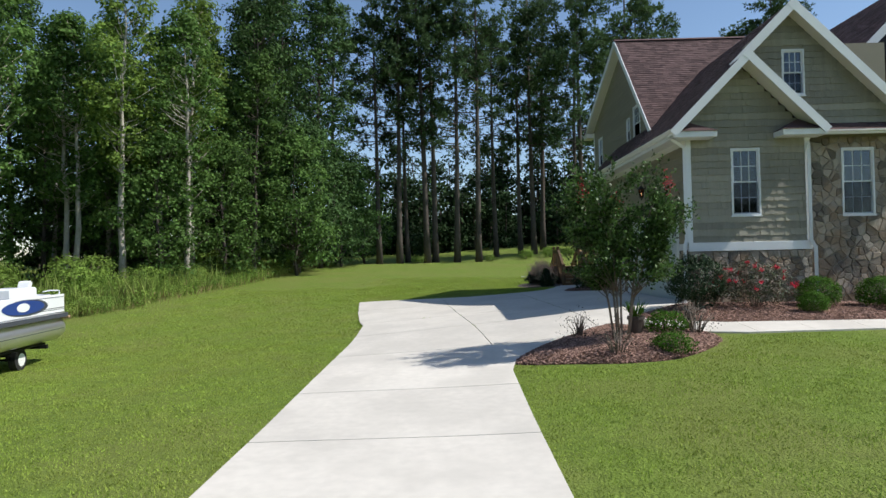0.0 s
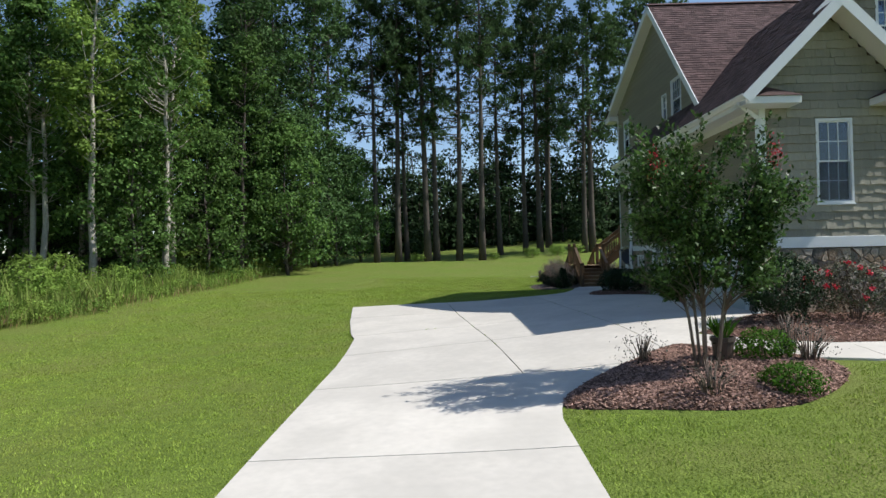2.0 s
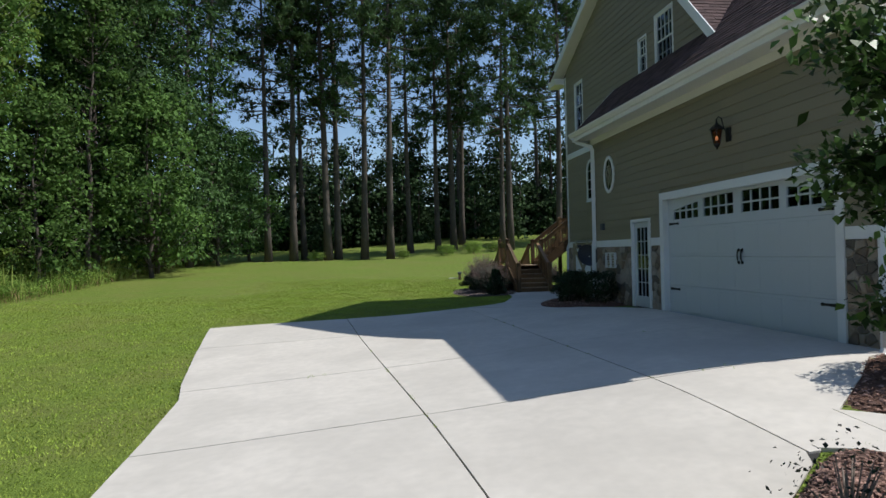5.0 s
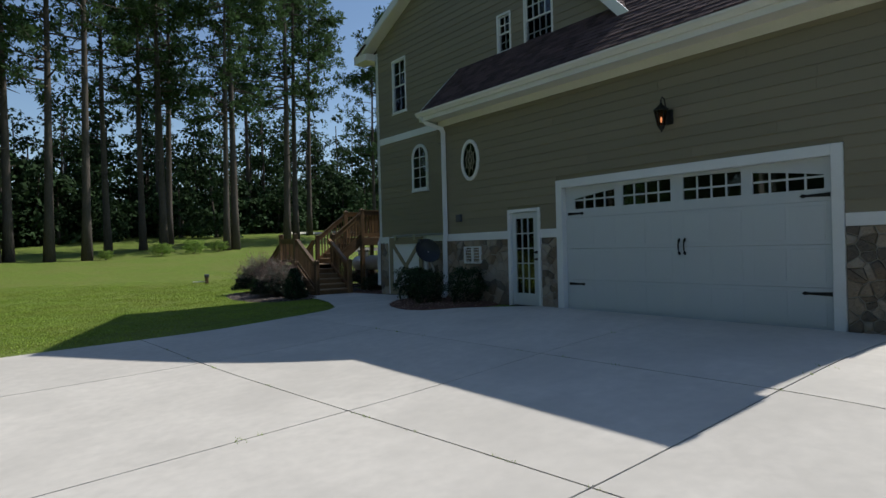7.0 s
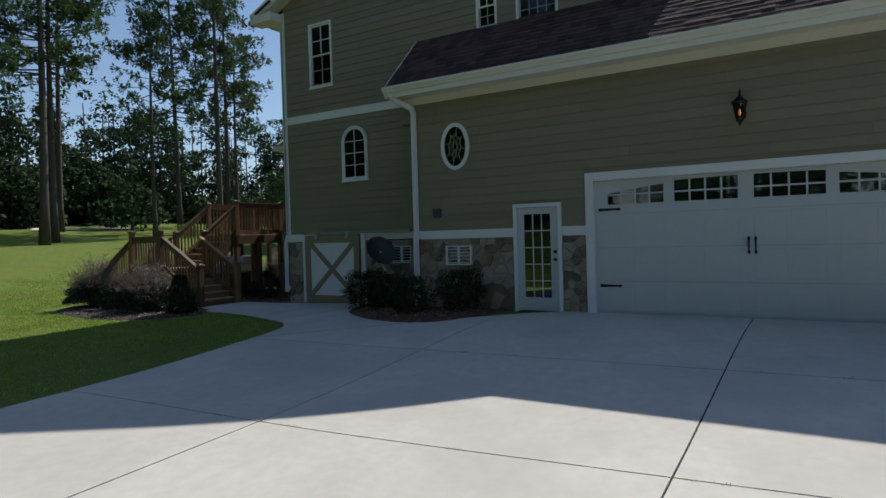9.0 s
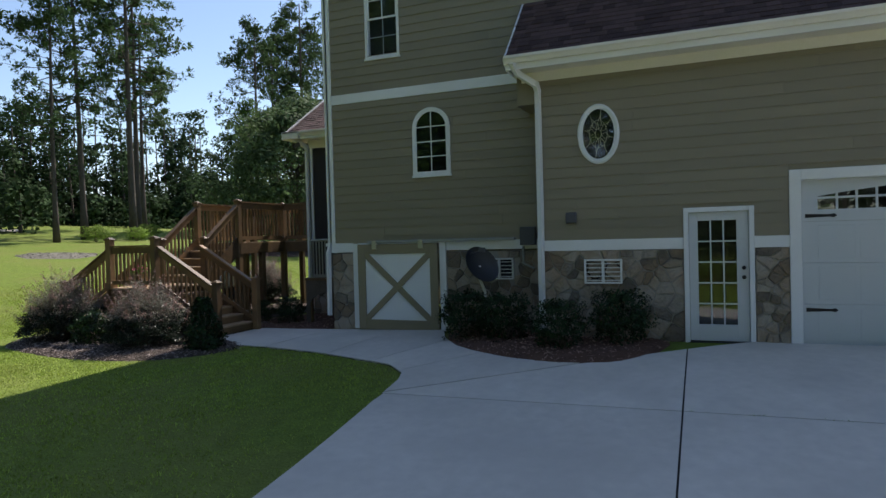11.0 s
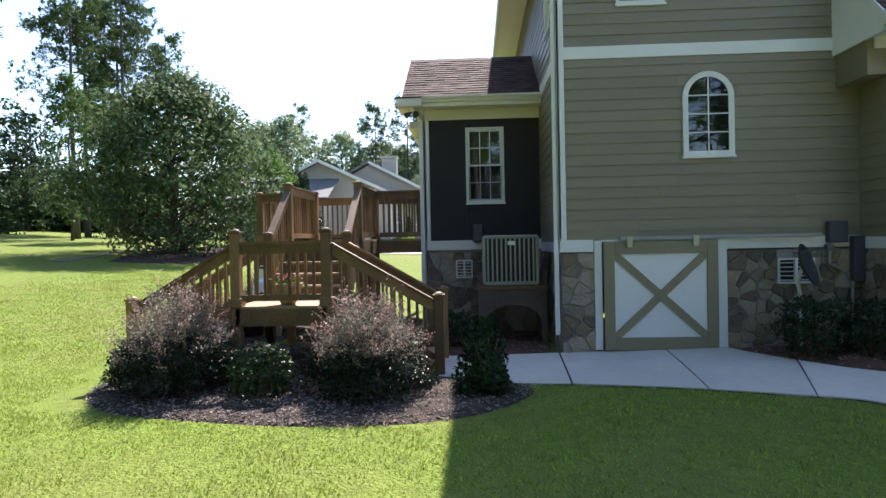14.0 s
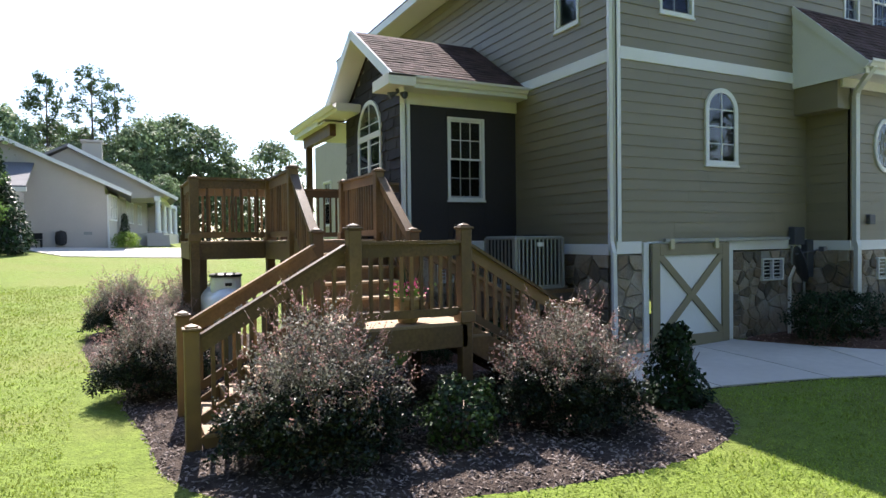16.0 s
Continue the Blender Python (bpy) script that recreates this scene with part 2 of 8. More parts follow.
M_SCREEN = glass_mat("insect_screen", (0.80, 0.81, 0.83), 1.05)
M_GLASS = glass_mat("window_glass", (0.55, 0.6, 0.62), 1.62)
M_LEAD = mat("lead_came", (0.42, 0.40, 0.28), 0.4, 0.3, vary=0.15, scale=9, fine=50, bump=0.1)
M_TERRA = mat("terracotta", (0.36, 0.245, 0.14), 0.8, vary=0.2, scale=5, fine=40, bump=0.2)
M_FARROOF = mat("grey_shingle", (0.16, 0.16, 0.165), 0.9, vary=0.2, scale=1.5, fine=12, bump=0.2, bump_scale=20)
M_FARWALL = mat("tan_stucco", (0.43, 0.40, 0.36), 0.85, vary=0.08, scale=0.8, fine=15, bump=0.1)
M_BOAT = mat("boat_gelcoat", (0.75, 0.76, 0.76), 0.25, vary=0.05, scale=1.2, fine=30, bump=0.02)
M_BOATGREY = mat("brushed_pontoon", (0.72, 0.71, 0.69), 0.28, 0.85, vary=0.15, scale=2, fine=40, bump=0.05, stretch=(1, 0.2, 3))
M_BLUE = mat("blue_stripe", (0.02, 0.05, 0.22), 0.35, vary=0.1, scale=3, fine=40, bump=0)
M_TYRE = mat("tyre_rubber", (0.018, 0.018, 0.018), 0.8, vary=0.3, scale=6, fine=60, bump=0.3)
M_SAND = mat("bunker_sand", (0.60, 0.54, 0.44), 0.95, vary=0.1, scale=1, fine=10, bump=0.2)

# ---- building tools ----
def mesh_of(bm, name, material, smooth=False):
    me = bpy.data.meshes.new(name)
    bmesh.ops.recalc_face_normals(bm, faces=bm.faces)
    bm.to_mesh(me)
    bm.free()
    me.materials.append(material)
    if smooth:
        for p in me.polygons:
            p.use_smooth = True
    return me


def part(name, bm, material, parent=None, label="", smooth=False):
    """Links a bmesh, given in world metres, as one mesh under its thing or part."""
    me = mesh_of(bm, name, material, smooth)
    ob = new(name, me)
    if parent is not None:
        at = parent.matrix_world.translation.copy() if parent.parent is None else parent["at"]
        at = Vector(at)
        me.transform(Matrix.Translation(-at))
        ob.parent = parent
        ob["at"] = at
    if label:
        ob["label"] = label
    return ob


def shared(name, me, parent, loc, rot=(0, 0, 0), scale=(1, 1, 1)):
    """An object of its own on a shared mesh; loc in world metres."""
    ob = new(name, me)
    at = Vector(parent.matrix_world.translation if parent.parent is None else parent["at"])
    ob.parent = parent
    ob.location, ob.rotation_euler, ob.scale = Vector(loc) - at, rot, scale
    return ob


def thing(name, loc, label, category, group="", kind=""):
    ob = new(name)
    ob.location = loc
    ob.empty_display_size = 0.2
    ob.matrix_world = Matrix.Translation(loc)
    return tagged(ob, label, category, group, kind)


def box(bm, a, b, bevel=0.0):
    lo = [min(p, q) for p, q in zip(a, b)]
    hi = [max(p, q) for p, q in zip(a, b)]
    vs = [bm.verts.new((x, y, z)) for x in (lo[0], hi[0]) for y in (lo[1], hi[1]) for z in (lo[2], hi[2])]
    fs = [bm.faces.new([vs[i] for i in f]) for f in ((0, 1, 3, 2), (4, 6, 7, 5), (0, 4, 5, 1), (2, 3, 7, 6), (0, 2, 6, 4), (1, 5, 7, 3))]
    if bevel:
        bmesh.ops.bevel(bm, geom=list({e for f in fs for e in f.edges}), offset=bevel, segments=1, affect="EDGES")
    return vs


def prism(bm, pts, d):
    """Extrudes the closed polygon pts by the vector d."""
    d = Vector(d)
    a = [bm.verts.new(p) for p in pts]
    b = [bm.verts.new(Vector(p) + d) for p in pts]
    bm.faces.new(a)
    bm.faces.new(b[::-1])
    for i in range(len(pts)):
        j = (i + 1) % len(pts)
        bm.faces.new((a[i], b[i], b[j], a[j]))


def beam(bm, p, q, w, h, up=(0, 0, 1)):
    """A straight timber from p to q, w wide and h high, centred on the line."""
    p, q = Vector(p), Vector(q)
    d = (q - p).normalized()
    side = d.cross(Vector(up)).normalized()
    top = side.cross(d)
    prism(bm, [p + side * (sx * w / 2) + top * (sy * h / 2) for sx, sy in ((-1, -1), (1, -1), (1, 1), (-1, 1))], q - p)


def tube(bm, pts, radii, sides=7):
    rings = []
    for i, p in enumerate(pts):
        p = Vector(p)
        d = (Vector(pts[min(i + 1, len(pts) - 1)]) - Vector(pts[max(i - 1, 0)])).normalized()
        a = d.orthogonal().normalized() if abs(d.z) < 0.9 else Vector((1, 0, 0)).cross(d).normalized()
        b = d.cross(a)
        rings.append([bm.verts.new(p + (a * math.cos(k * math.tau / sides) + b * math.sin(k * math.tau / sides)) * radii[i]) for k in range(sides)])
    for r, s in zip(rings, rings[1:]):
        for k in range(sides):
            bm.faces.new((r[k], r[(k + 1) % sides], s[(k + 1) % sides], s[k]))
    bm.faces.new(rings[0][::-1])
    bm.faces.new(rings[-1])


def lathe(bm, cx, cy, profile, sides=16):
    """Turns a profile of (radius, z) about an upright axis."""
    rings = [[bm.verts.new((cx + r * math.cos(k * math.tau / sides), cy + r * math.sin(k * math.tau / sides), z)) for k in range(sides)] for r, z in profile]
    for r, s in zip(rings, rings[1:]):
        for k in range(sides):
            bm.faces.new((r[k], r[(k + 1) % sides], s[(k + 1) % sides], s[k]))
    bm.faces.new(rings[0][::-1])
    bm.faces.new(rings[-1])


class Face:
    """A wall plane: u along it, v up, w outwards."""
    def __init__(self, axis, c, sign):
        self.axis, self.c, self.sign = axis, c, sign

    def __call__(self, u, v, w):
        return (self.c + self.sign * w, u, v) if self.axis == "x" else (u, self.c + self.sign * w, v)

    def box(self, bm, u0, u1, v0, v1, w0, w1, bevel=0.0):
        return box(bm, self(u0, v0, w0), self(u1, v1, w1), bevel)

    def prism(self, bm, pts, w0, w1):
        a, b = Vector(self(0, 0, w0)), Vector(self(0, 0, w1))
        prism(bm, [self(u, v, w0) for u, v in pts], b - a)


# ---- ground ----
GX = (-60, -20, -10, -3, 0.4, 6.6, 14, 60)
GY = (-20, 0, 8, 12, 18, 24, 28, 34, 40, 66, 120)
GZ = ((-0.3, -0.3, -0.25, -0.1, 0.0, 0.1, 0.1, 0.1), (-0.3, -0.3, -0.25, -0.05, 0.0, 0.12, 0.15, 0.2),
      (-0.3, -0.3, -0.28, 0.0, 0.05, 0.36, 0.45, 0.5), (-0.3, -0.3, -0.28, 0.08, 0.19, 0.56, 0.65, 0.7),
      (-0.2, -0.2, -0.25, 0.18, 0.46, 0.95, 0.8, 1.5), (0.0, 0.05, 0.0, 0.3, 0.49, 0.95, 0.9, 1.8),
      (0.3, 0.2, 0.27, 0.51, 0.57, 0.90, 0.85, 2.0), (0.6, 0.5, 0.6, 0.62, 0.64, 0.76, 0.75, 2.4),
      (0.8, 0.7, 0.72, 0.72, 0.72, 0.72, 0.8, 2.5), (2.1, 2.1, 2.1, 2.1, 2.1, 2.3, 2.5, 3.3), (4.0, 4.0, 4.0, 4.0, 4.5, 5.0, 5.4, 6.6))


def spline(xs, vs, x):
    x = min(max(x, xs[0]), xs[-1])
    i = max(j for j in range(len(xs) - 1) if xs[j] <= x)
    h = xs[i + 1] - xs[i]
    t = (x - xs[i]) / h

    def slope(j):
        if j == 0 or j == len(xs) - 1:
            return 0.0
        a, b = (vs[j] - vs[j - 1]) / (xs[j] - xs[j - 1]), (vs[j + 1] - vs[j]) / (xs[j + 1] - xs[j])
        return 0.0 if a * b <= 0 else 2 * a * b / (a + b)
    m0, m1 = slope(i) * h, slope(i + 1) * h
    return vs[i] * (2 * t ** 3 - 3 * t * t + 1) + m0 * (t ** 3 - 2 * t * t + t) + vs[i + 1] * (3 * t * t - 2 * t ** 3) + m1 * (t ** 3 - t * t)


def gz(x, y):
    """Height of the ground."""
    return spline(GY, [spline(GX, r, x) for r in GZ], y)


def steps(a, b, n):
    return [a + (b - a) * i / n for i in range(n + 1)]


xs = [-900, -400, -200, -120, -80] + steps(-60, -14, 23) + steps(-13, 15, 56) + steps(17, 60, 22) + [75, 100, 150, 300, 900]
ys = [-900, -300, -120, -60, -30] + steps(-20, 0, 10) + steps(0.5, 46, 91) + steps(48, 90, 21) + steps(94, 120, 6) + [140, 180, 300, 900]
verts = [(x, y, gz(x, y)) for y in ys for x in xs]
nx = len(xs)
faces = [(j * nx + i, j * nx + i + 1, (j + 1) * nx + i + 1, (j + 1) * nx + i) for j in range(len(ys) - 1) for i in range(nx - 1)]
me = bpy.data.meshes.new("ground")
me.from_pydata(verts, [], faces)
me.materials.append(M_GRASS)
for p in me.polygons:
    p.use_smooth = True
ground = tagged(new("ground", me), "mown green lawn with paler dry patches", "lawn", kind="structure")

# ---- concrete driveway: slabs between joints ----
LEFT = ((-30, -2.66), (16.5, -2.68), (18.3, -2.76), (20.4, -2.90), (21.6, -3.18), (24.5, -3.66), (28.08, -4.12), (29.2, -4.2))
LEFT2 = ((28.88, 2.7), (28.90, 3.1), (28.96, 3.6), (29.07, 3.92), (29.47, 4.33), (30.35, 4.66), (31.36, 5.02), (32.56, 5.32), (33.6, 5.46), (34.4, 5.55))
RIGHT = ((-30, 1.10), (11.9, 1.10), (12.5, 1.20), (13.2, 1.52), (14.2, 2.42), (15.2, 3.60), (15.9, 4.36), (16.7, 5.3), (17.5, 6.12), (17.66, 6.6), (17.7, 6.62),
         (25.64, 6.62), (25.68, 6.0), (25.9, 5.35), (26.2, 5.0), (26.7, 4.81), (27.2, 4.83), (27.8, 5.0), (28.5, 5.36), (28.92, 5.72), (29.32, 6.3), (29.58, 6.8), (29.78, 7.4), (29.8, 7.44), (34.4, 7.44))


def along(table, y):
    for (a, p), (b, q) in zip(table, table[1:]):
        if a <= y <= b:
            return p + (q - p) * (y - a) / (b - a)
    return table[0][1] if y < table[0][0] else table[-1][1]


def slab(name, y0, y1, xa, xb, left, right, parent, lift=0.03, material=M_CONC, gap=0.010, step=0.2):
    """A concrete slab that follows the ground between two edge curves, cut at xa and xb."""
    bm = bmesh.new()
    n = max(2, round((y1 - y0) / step))
    rows_, cols = [], 7
    for y in steps(y0 + gap, y1 - gap, n):
        l, r = max(along(left, y), (xa(y) if callable(xa) else xa) + gap), min(along(right, y), (xb(y) if callable(xb) else xb) - gap)
        if r - l < 0.02:
            if rows_:
                break
            continue
        rows_.append([(x, y, gz(x, y) + lift) for x in steps(l, r, cols)])
    if len(rows_) < 2:
        bm.free()
        return
    top = [[bm.verts.new(p) for p in r] for r in rows_]
    low = [[bm.verts.new((p[0], p[1], p[2] - 0.12)) for p in r] for r in rows_]
    for j in range(len(top) - 1):
        for i in range(cols):
            bm.faces.new((top[j][i], top[j][i + 1], top[j + 1][i + 1], top[j + 1][i]))
        for i, s in ((0, 1), (cols, -1)):
            bm.faces.new((top[j][i], top[j + 1][i], low[j + 1][i], low[j][i])[::s])
    for j, s in ((0, -1), (-1, 1)):
        for i in range(cols):
            bm.faces.new((top[j][i], top[j][i + 1], low[j][i + 1], low[j][i])[::s])
    part(name, bm, material, parent)


driveway = thing("driveway", (0, 12, 0), "pale broom-finished concrete driveway with dark control joints", "driveway", kind="structure")
JY = (-30, -14, -8, -4.4, -1.2, 2.0, 5.1, 8.16, 10.85, 14.4, 17.76, 20.98, 25.26, 28.90)
cut_a = lambda y: 0.56 - 0.097 * (y - 17.7)
cut_b = lambda y: 3.40 - 0.037 * (y - 17.0)
# the far edge of the parking court runs askew; a slanted joint leads from the lawn's corner to the bed
far_l = lambda y: -4.12 + max(0.0, y - 28.08) / 0.115
slant = lambda y: 3.0 + (28.895 - y) * 0.79
for a, b in zip(JY, JY[1:]):
    if a < 12:
        slab("slab", a, b, -99, 99, LEFT, RIGHT, driveway)
    else:
        fine = 0.03 if b > 28 else 0.2
        slab("slab", a, b, far_l, cut_a, LEFT, RIGHT, driveway, step=fine)
        slab("slab", a, b, lambda y: max(cut_a(y), far_l(y)), cut_b, LEFT, RIGHT, driveway, step=fine)
        slab("slab", a, b, lambda y: max(cut_b(y), far_l(y)), slant, LEFT, RIGHT, driveway, step=min(fine, 0.07))
slab("joint_filler", 2, 28.82, far_l, slant, LEFT, RIGHT, driveway, lift=0.013, material=M_JOINT, gap=0.02, step=0.05)


def loft(name, y0, y1, lift, material, gap, parent):
    """A slab of the walk between two joints; each joint has its y on the lawn's edge and on the bed's edge."""
    n, cols = 8, 6
    top = []
    bm = bmesh.new()
    for k in range(n + 1):
        f = (gap + (1 - 2 * gap) * k / n)
        ya, yb = y0[0] + (y1[0] - y0[0]) * f, y0[1] + (y1[1] - y0[1]) * f
        p, q = (along(LEFT2, ya), ya), (along(RIGHT, yb), yb)
        line = [(p[0] + (q[0] - p[0]) * c / cols, p[1] + (q[1] - p[1]) * c / cols) for c in range(cols + 1)]
        top.append([bm.verts.new((x, y, gz(x, y) + lift)) for x, y in line])
    low = [[bm.verts.new(v.co - Vector((0, 0, 0.12))) for v in r] for r in top]
    for k in range(n):
        for c in range(cols):
            bm.faces.new((top[k][c], top[k][c + 1], top[k + 1][c + 1], top[k + 1][c]))
        for c in (0, cols):
            bm.faces.new((top[k][c], top[k + 1][c], low[k + 1][c], low[k][c]))
    for k in (0, n):
        for c in range(cols):
            bm.faces.new((top[k][c], top[k][c + 1], low[k][c + 1], low[k][c]))
    part(name, bm, material, parent)


WALK_JOINTS = ((28.895, 26.62), (29.16, 28.28), (29.87, 29.25), (30.95, 30.73), (32.55, 32.44), (34.35, 34.35))
for a, b in zip(WALK_JOINTS, WALK_JOINTS[1:]):
    loft("slab", a, b, 0.03, M_CONC, 0.008, driveway)
    loft("joint_filler", a, b, 0.013, M_JOINT, 0.0, driveway)
walkway = thing("walkway", (9, 14, 0), "narrow pale concrete front walk beside the mulch bed", "walkway", kind="structure")
WALK_A = ((3.58, 15.22), (3.9, 15.06), (4.4, 14.5), (5.2, 13.72), (6.2, 13.34), (8.0, 13.28), (11, 13.3), (16, 13.3))
WALK_B = ((3.58, 15.28), (4.3, 15.92), (4.57, 15.68), (5.2, 14.95), (6.2, 14.45), (8.0, 14.34), (11, 14.35), (16, 14.4))
for a, b in zip((3.58, 4.3, 5.3, 6.4, 7.6, 8.8, 10, 11.5, 13), (4.3, 5.3, 6.4, 7.6, 8.8, 10, 11.5, 13, 16)):
    bm = bmesh.new()
    top = [[bm.verts.new((x, y, gz(x, y) + 0.035)) for y in steps(along(WALK_A, x), along(WALK_B, x), 3)] for x in steps(a + 0.005, b - 0.005, 5)]
    low = [[bm.verts.new(v.co - Vector((0, 0, 0.12))) for v in r] for r in top]
    for i in range(5):
        for j in range(3):
            bm.faces.new((top[i][j], top[i + 1][j], top[i + 1][j + 1], top[i][j + 1]))
        for j in (0, 3):
            bm.faces.new((top[i][j], top[i + 1][j], low[i + 1][j], low[i][j]))
    for i in (0, 5):
        for j in range(3):
            bm.faces.new((top[i][j], top[i][j + 1], low[i][j + 1], low[i][j]))
    part("slab", bm, M_CONC, walkway)

# ---- the house ----
house = thing("house", (7.46, 24, 0.9), "tan lap-sided two-storey house with stone base and brown shingle roof", "house")
WEST_G = Face("x", 6.62, -1)      # garage wing, side with the doors
WEST_M = Face("x", 7.46, -1)      # main body gable end
NORTH_M = Face("y", 32.38, 1)     # main body, deck side
SOUTH_A = Face("y", 17.71, -1)    # small front gable
SOUTH_B = Face("y", 18.30, -1)    # stone front and large gable
BAY_W = Face("x", 10.33, -1)      # dark bump-out
BAY_N = Face("y", 34.80, 1)
EXPO = 0.178


def sheet(bm, f, u0, u1, v0, v1, holes, thick=0.16):
    """A wall sheet with rectangular openings right through it."""
    us = sorted({u0, u1, *[h[0] for h in holes], *[h[1] for h in holes]})
    vs = sorted({v0, v1, *[h[2] for h in holes], *[h[3] for h in holes]})
    for a, b in zip(us, us[1:]):
        if a < u0 - 1e-6 or b > u1 + 1e-6:
            continue
        run = None
        for c, d in zip(vs, vs[1:]):
            if c < v0 - 1e-6 or d > v1 + 1e-6:
                continue
            m, k = (a + b) / 2, (c + d) / 2
            if any(h[0] < m < h[1] and h[2] < k < h[3] for h in holes):
                if run:
                    f.box(bm, a, b, run[0], run[1], -thick, 0)
                run = None
            else:
                run = (run[0], d) if run else (c, d)
        if run:
            f.box(bm, a, b, run[0], run[1], -thick, 0)


def lap_mesh(f, name, material):
    """One metre of lap board along u, standing out at its lower edge."""
    bm = bmesh.new()
    o = Vector(f(0, 0, 0))
    prof = ((0.0, 0.0), (0.0, 0.026), (EXPO + 0.02, 0.009), (EXPO + 0.02, 0.0))
    a = [bm.verts.new(Vector(f(0, v, w)) - o) for v, w in prof]
    b = [bm.verts.new(Vector(f(1, v, w)) - o) for v, w in prof]
    bm.faces.new(a)
    bm.faces.new(b[::-1])
    for i in range(4):
        bm.faces.new((a[i], a[(i + 1) % 4], b[(i + 1) % 4], b[i]))
    return mesh_of(bm, name, material)


def lap(f, wall, v0, v1, span, holes, material, seed, longest=3.66):
    """Rows of lap boards on a wall; span(v) gives the u range at a height."""
    rnd = random.Random(seed)
    me = lap_mesh(f, "siding_board", material)
    n = math.ceil((v1 - v0) / EXPO - 0.05)
    for k in range(n):
        v = v0 + k * EXPO
        sv = min(1.0, (v1 - v) / (EXPO + 0.02)) if v + EXPO > v1 else 1.0
        lo, hi = span(v + EXPO)
        if hi - lo < 0.1:
            continue
        runs = [(lo, hi)]
        for h in holes:
            if h[2] < v + EXPO * 0.6 and h[3] > v + EXPO * 0.4:
                runs = [q for a, b in runs for q in ((a, min(b, h[0])), (max(a, h[1]), b)) if q[1] - q[0] > 0.03]
        for a, b in runs:
            u = a
            cut = a + rnd.uniform(0.8, longest)
            while u < b - 0.02:
                e = min(b, cut)
                if b - e < 0.4:
                    e = b
                if f.axis == "x":
                    shared("siding_board", me, wall, f(u, v, 0.0005), scale=(1, e - u - 0.002, sv))
                else:
                    shared("siding_board", me, wall, f(u, v, 0.0005), scale=(e - u - 0.002, 1, sv))
                u, cut = e, e + longest


def shake_rows(f, wall, v0, v1, span, holes, material, seed, expo=0.19, rough=0.012):
    """Rows of shakes, one part for each row, with uneven butts."""
    rnd = random.Random(seed)
    for k in range(math.ceil((v1 - v0) / expo - 0.05)):
        v = v0 + k * expo
        top = min(v + expo + 0.02, v1)
        lo, hi = span(v + expo * 0.6)
        if hi - lo < 0.1:
            continue
        runs = [(lo, hi)]
        for h in holes:
            if h[2] < v + expo * 0.6 and h[3] > v + expo * 0.4:
                runs = [q for a, b in runs for q in ((a, min(b, h[0])), (max(a, h[1]), b)) if q[1] - q[0] > 0.03]
        for a, b in runs:
            bm = bmesh.new()
            u, last = a, None
            while u < b - 0.01:
                e = min(b, u + rnd.uniform(0.08, 0.18))
                if b - e < 0.06:
                    e = b
                d, w = rnd.uniform(-rough, rough), rnd.uniform(0.024, 0.046)
                pr = ((v + d, 0.0), (v + d, w), (top, 0.008), (top, 0.0))
                p = [bm.verts.new(f(u, *q)) for q in pr]
                if last is not None and u > a:
                    bm.verts.remove(p[2])
                    p[2] = last
                q_ = [bm.verts.new(f(e, *q)) for q in pr]
                last = q_[2]
                bm.faces.new(p)
                bm.faces.new(q_[::-1])
                for i in range(4):
                    bm.faces.new((p[i], p[(i + 1) % 4], q_[(i + 1) % 4], q_[i]))
                u = e
            part("shake_course", bm, material, wall)


def clip(poly, px, py, nx_, ny_):
    out = []
    for i in range(len(poly)):
        a, b = poly[i], poly[(i + 1) % len(poly)]
        da, db = (a[0] - px) * nx_ + (a[1] - py) * ny_, (b[0] - px) * nx_ + (b[1] - py) * ny_
        if da <= 0:
            out.append(a)
        if da * db < 0:
            t = da / (da - db)
            out.append((a[0] + (b[0] - a[0]) * t, a[1] + (b[1] - a[1]) * t))
    return out


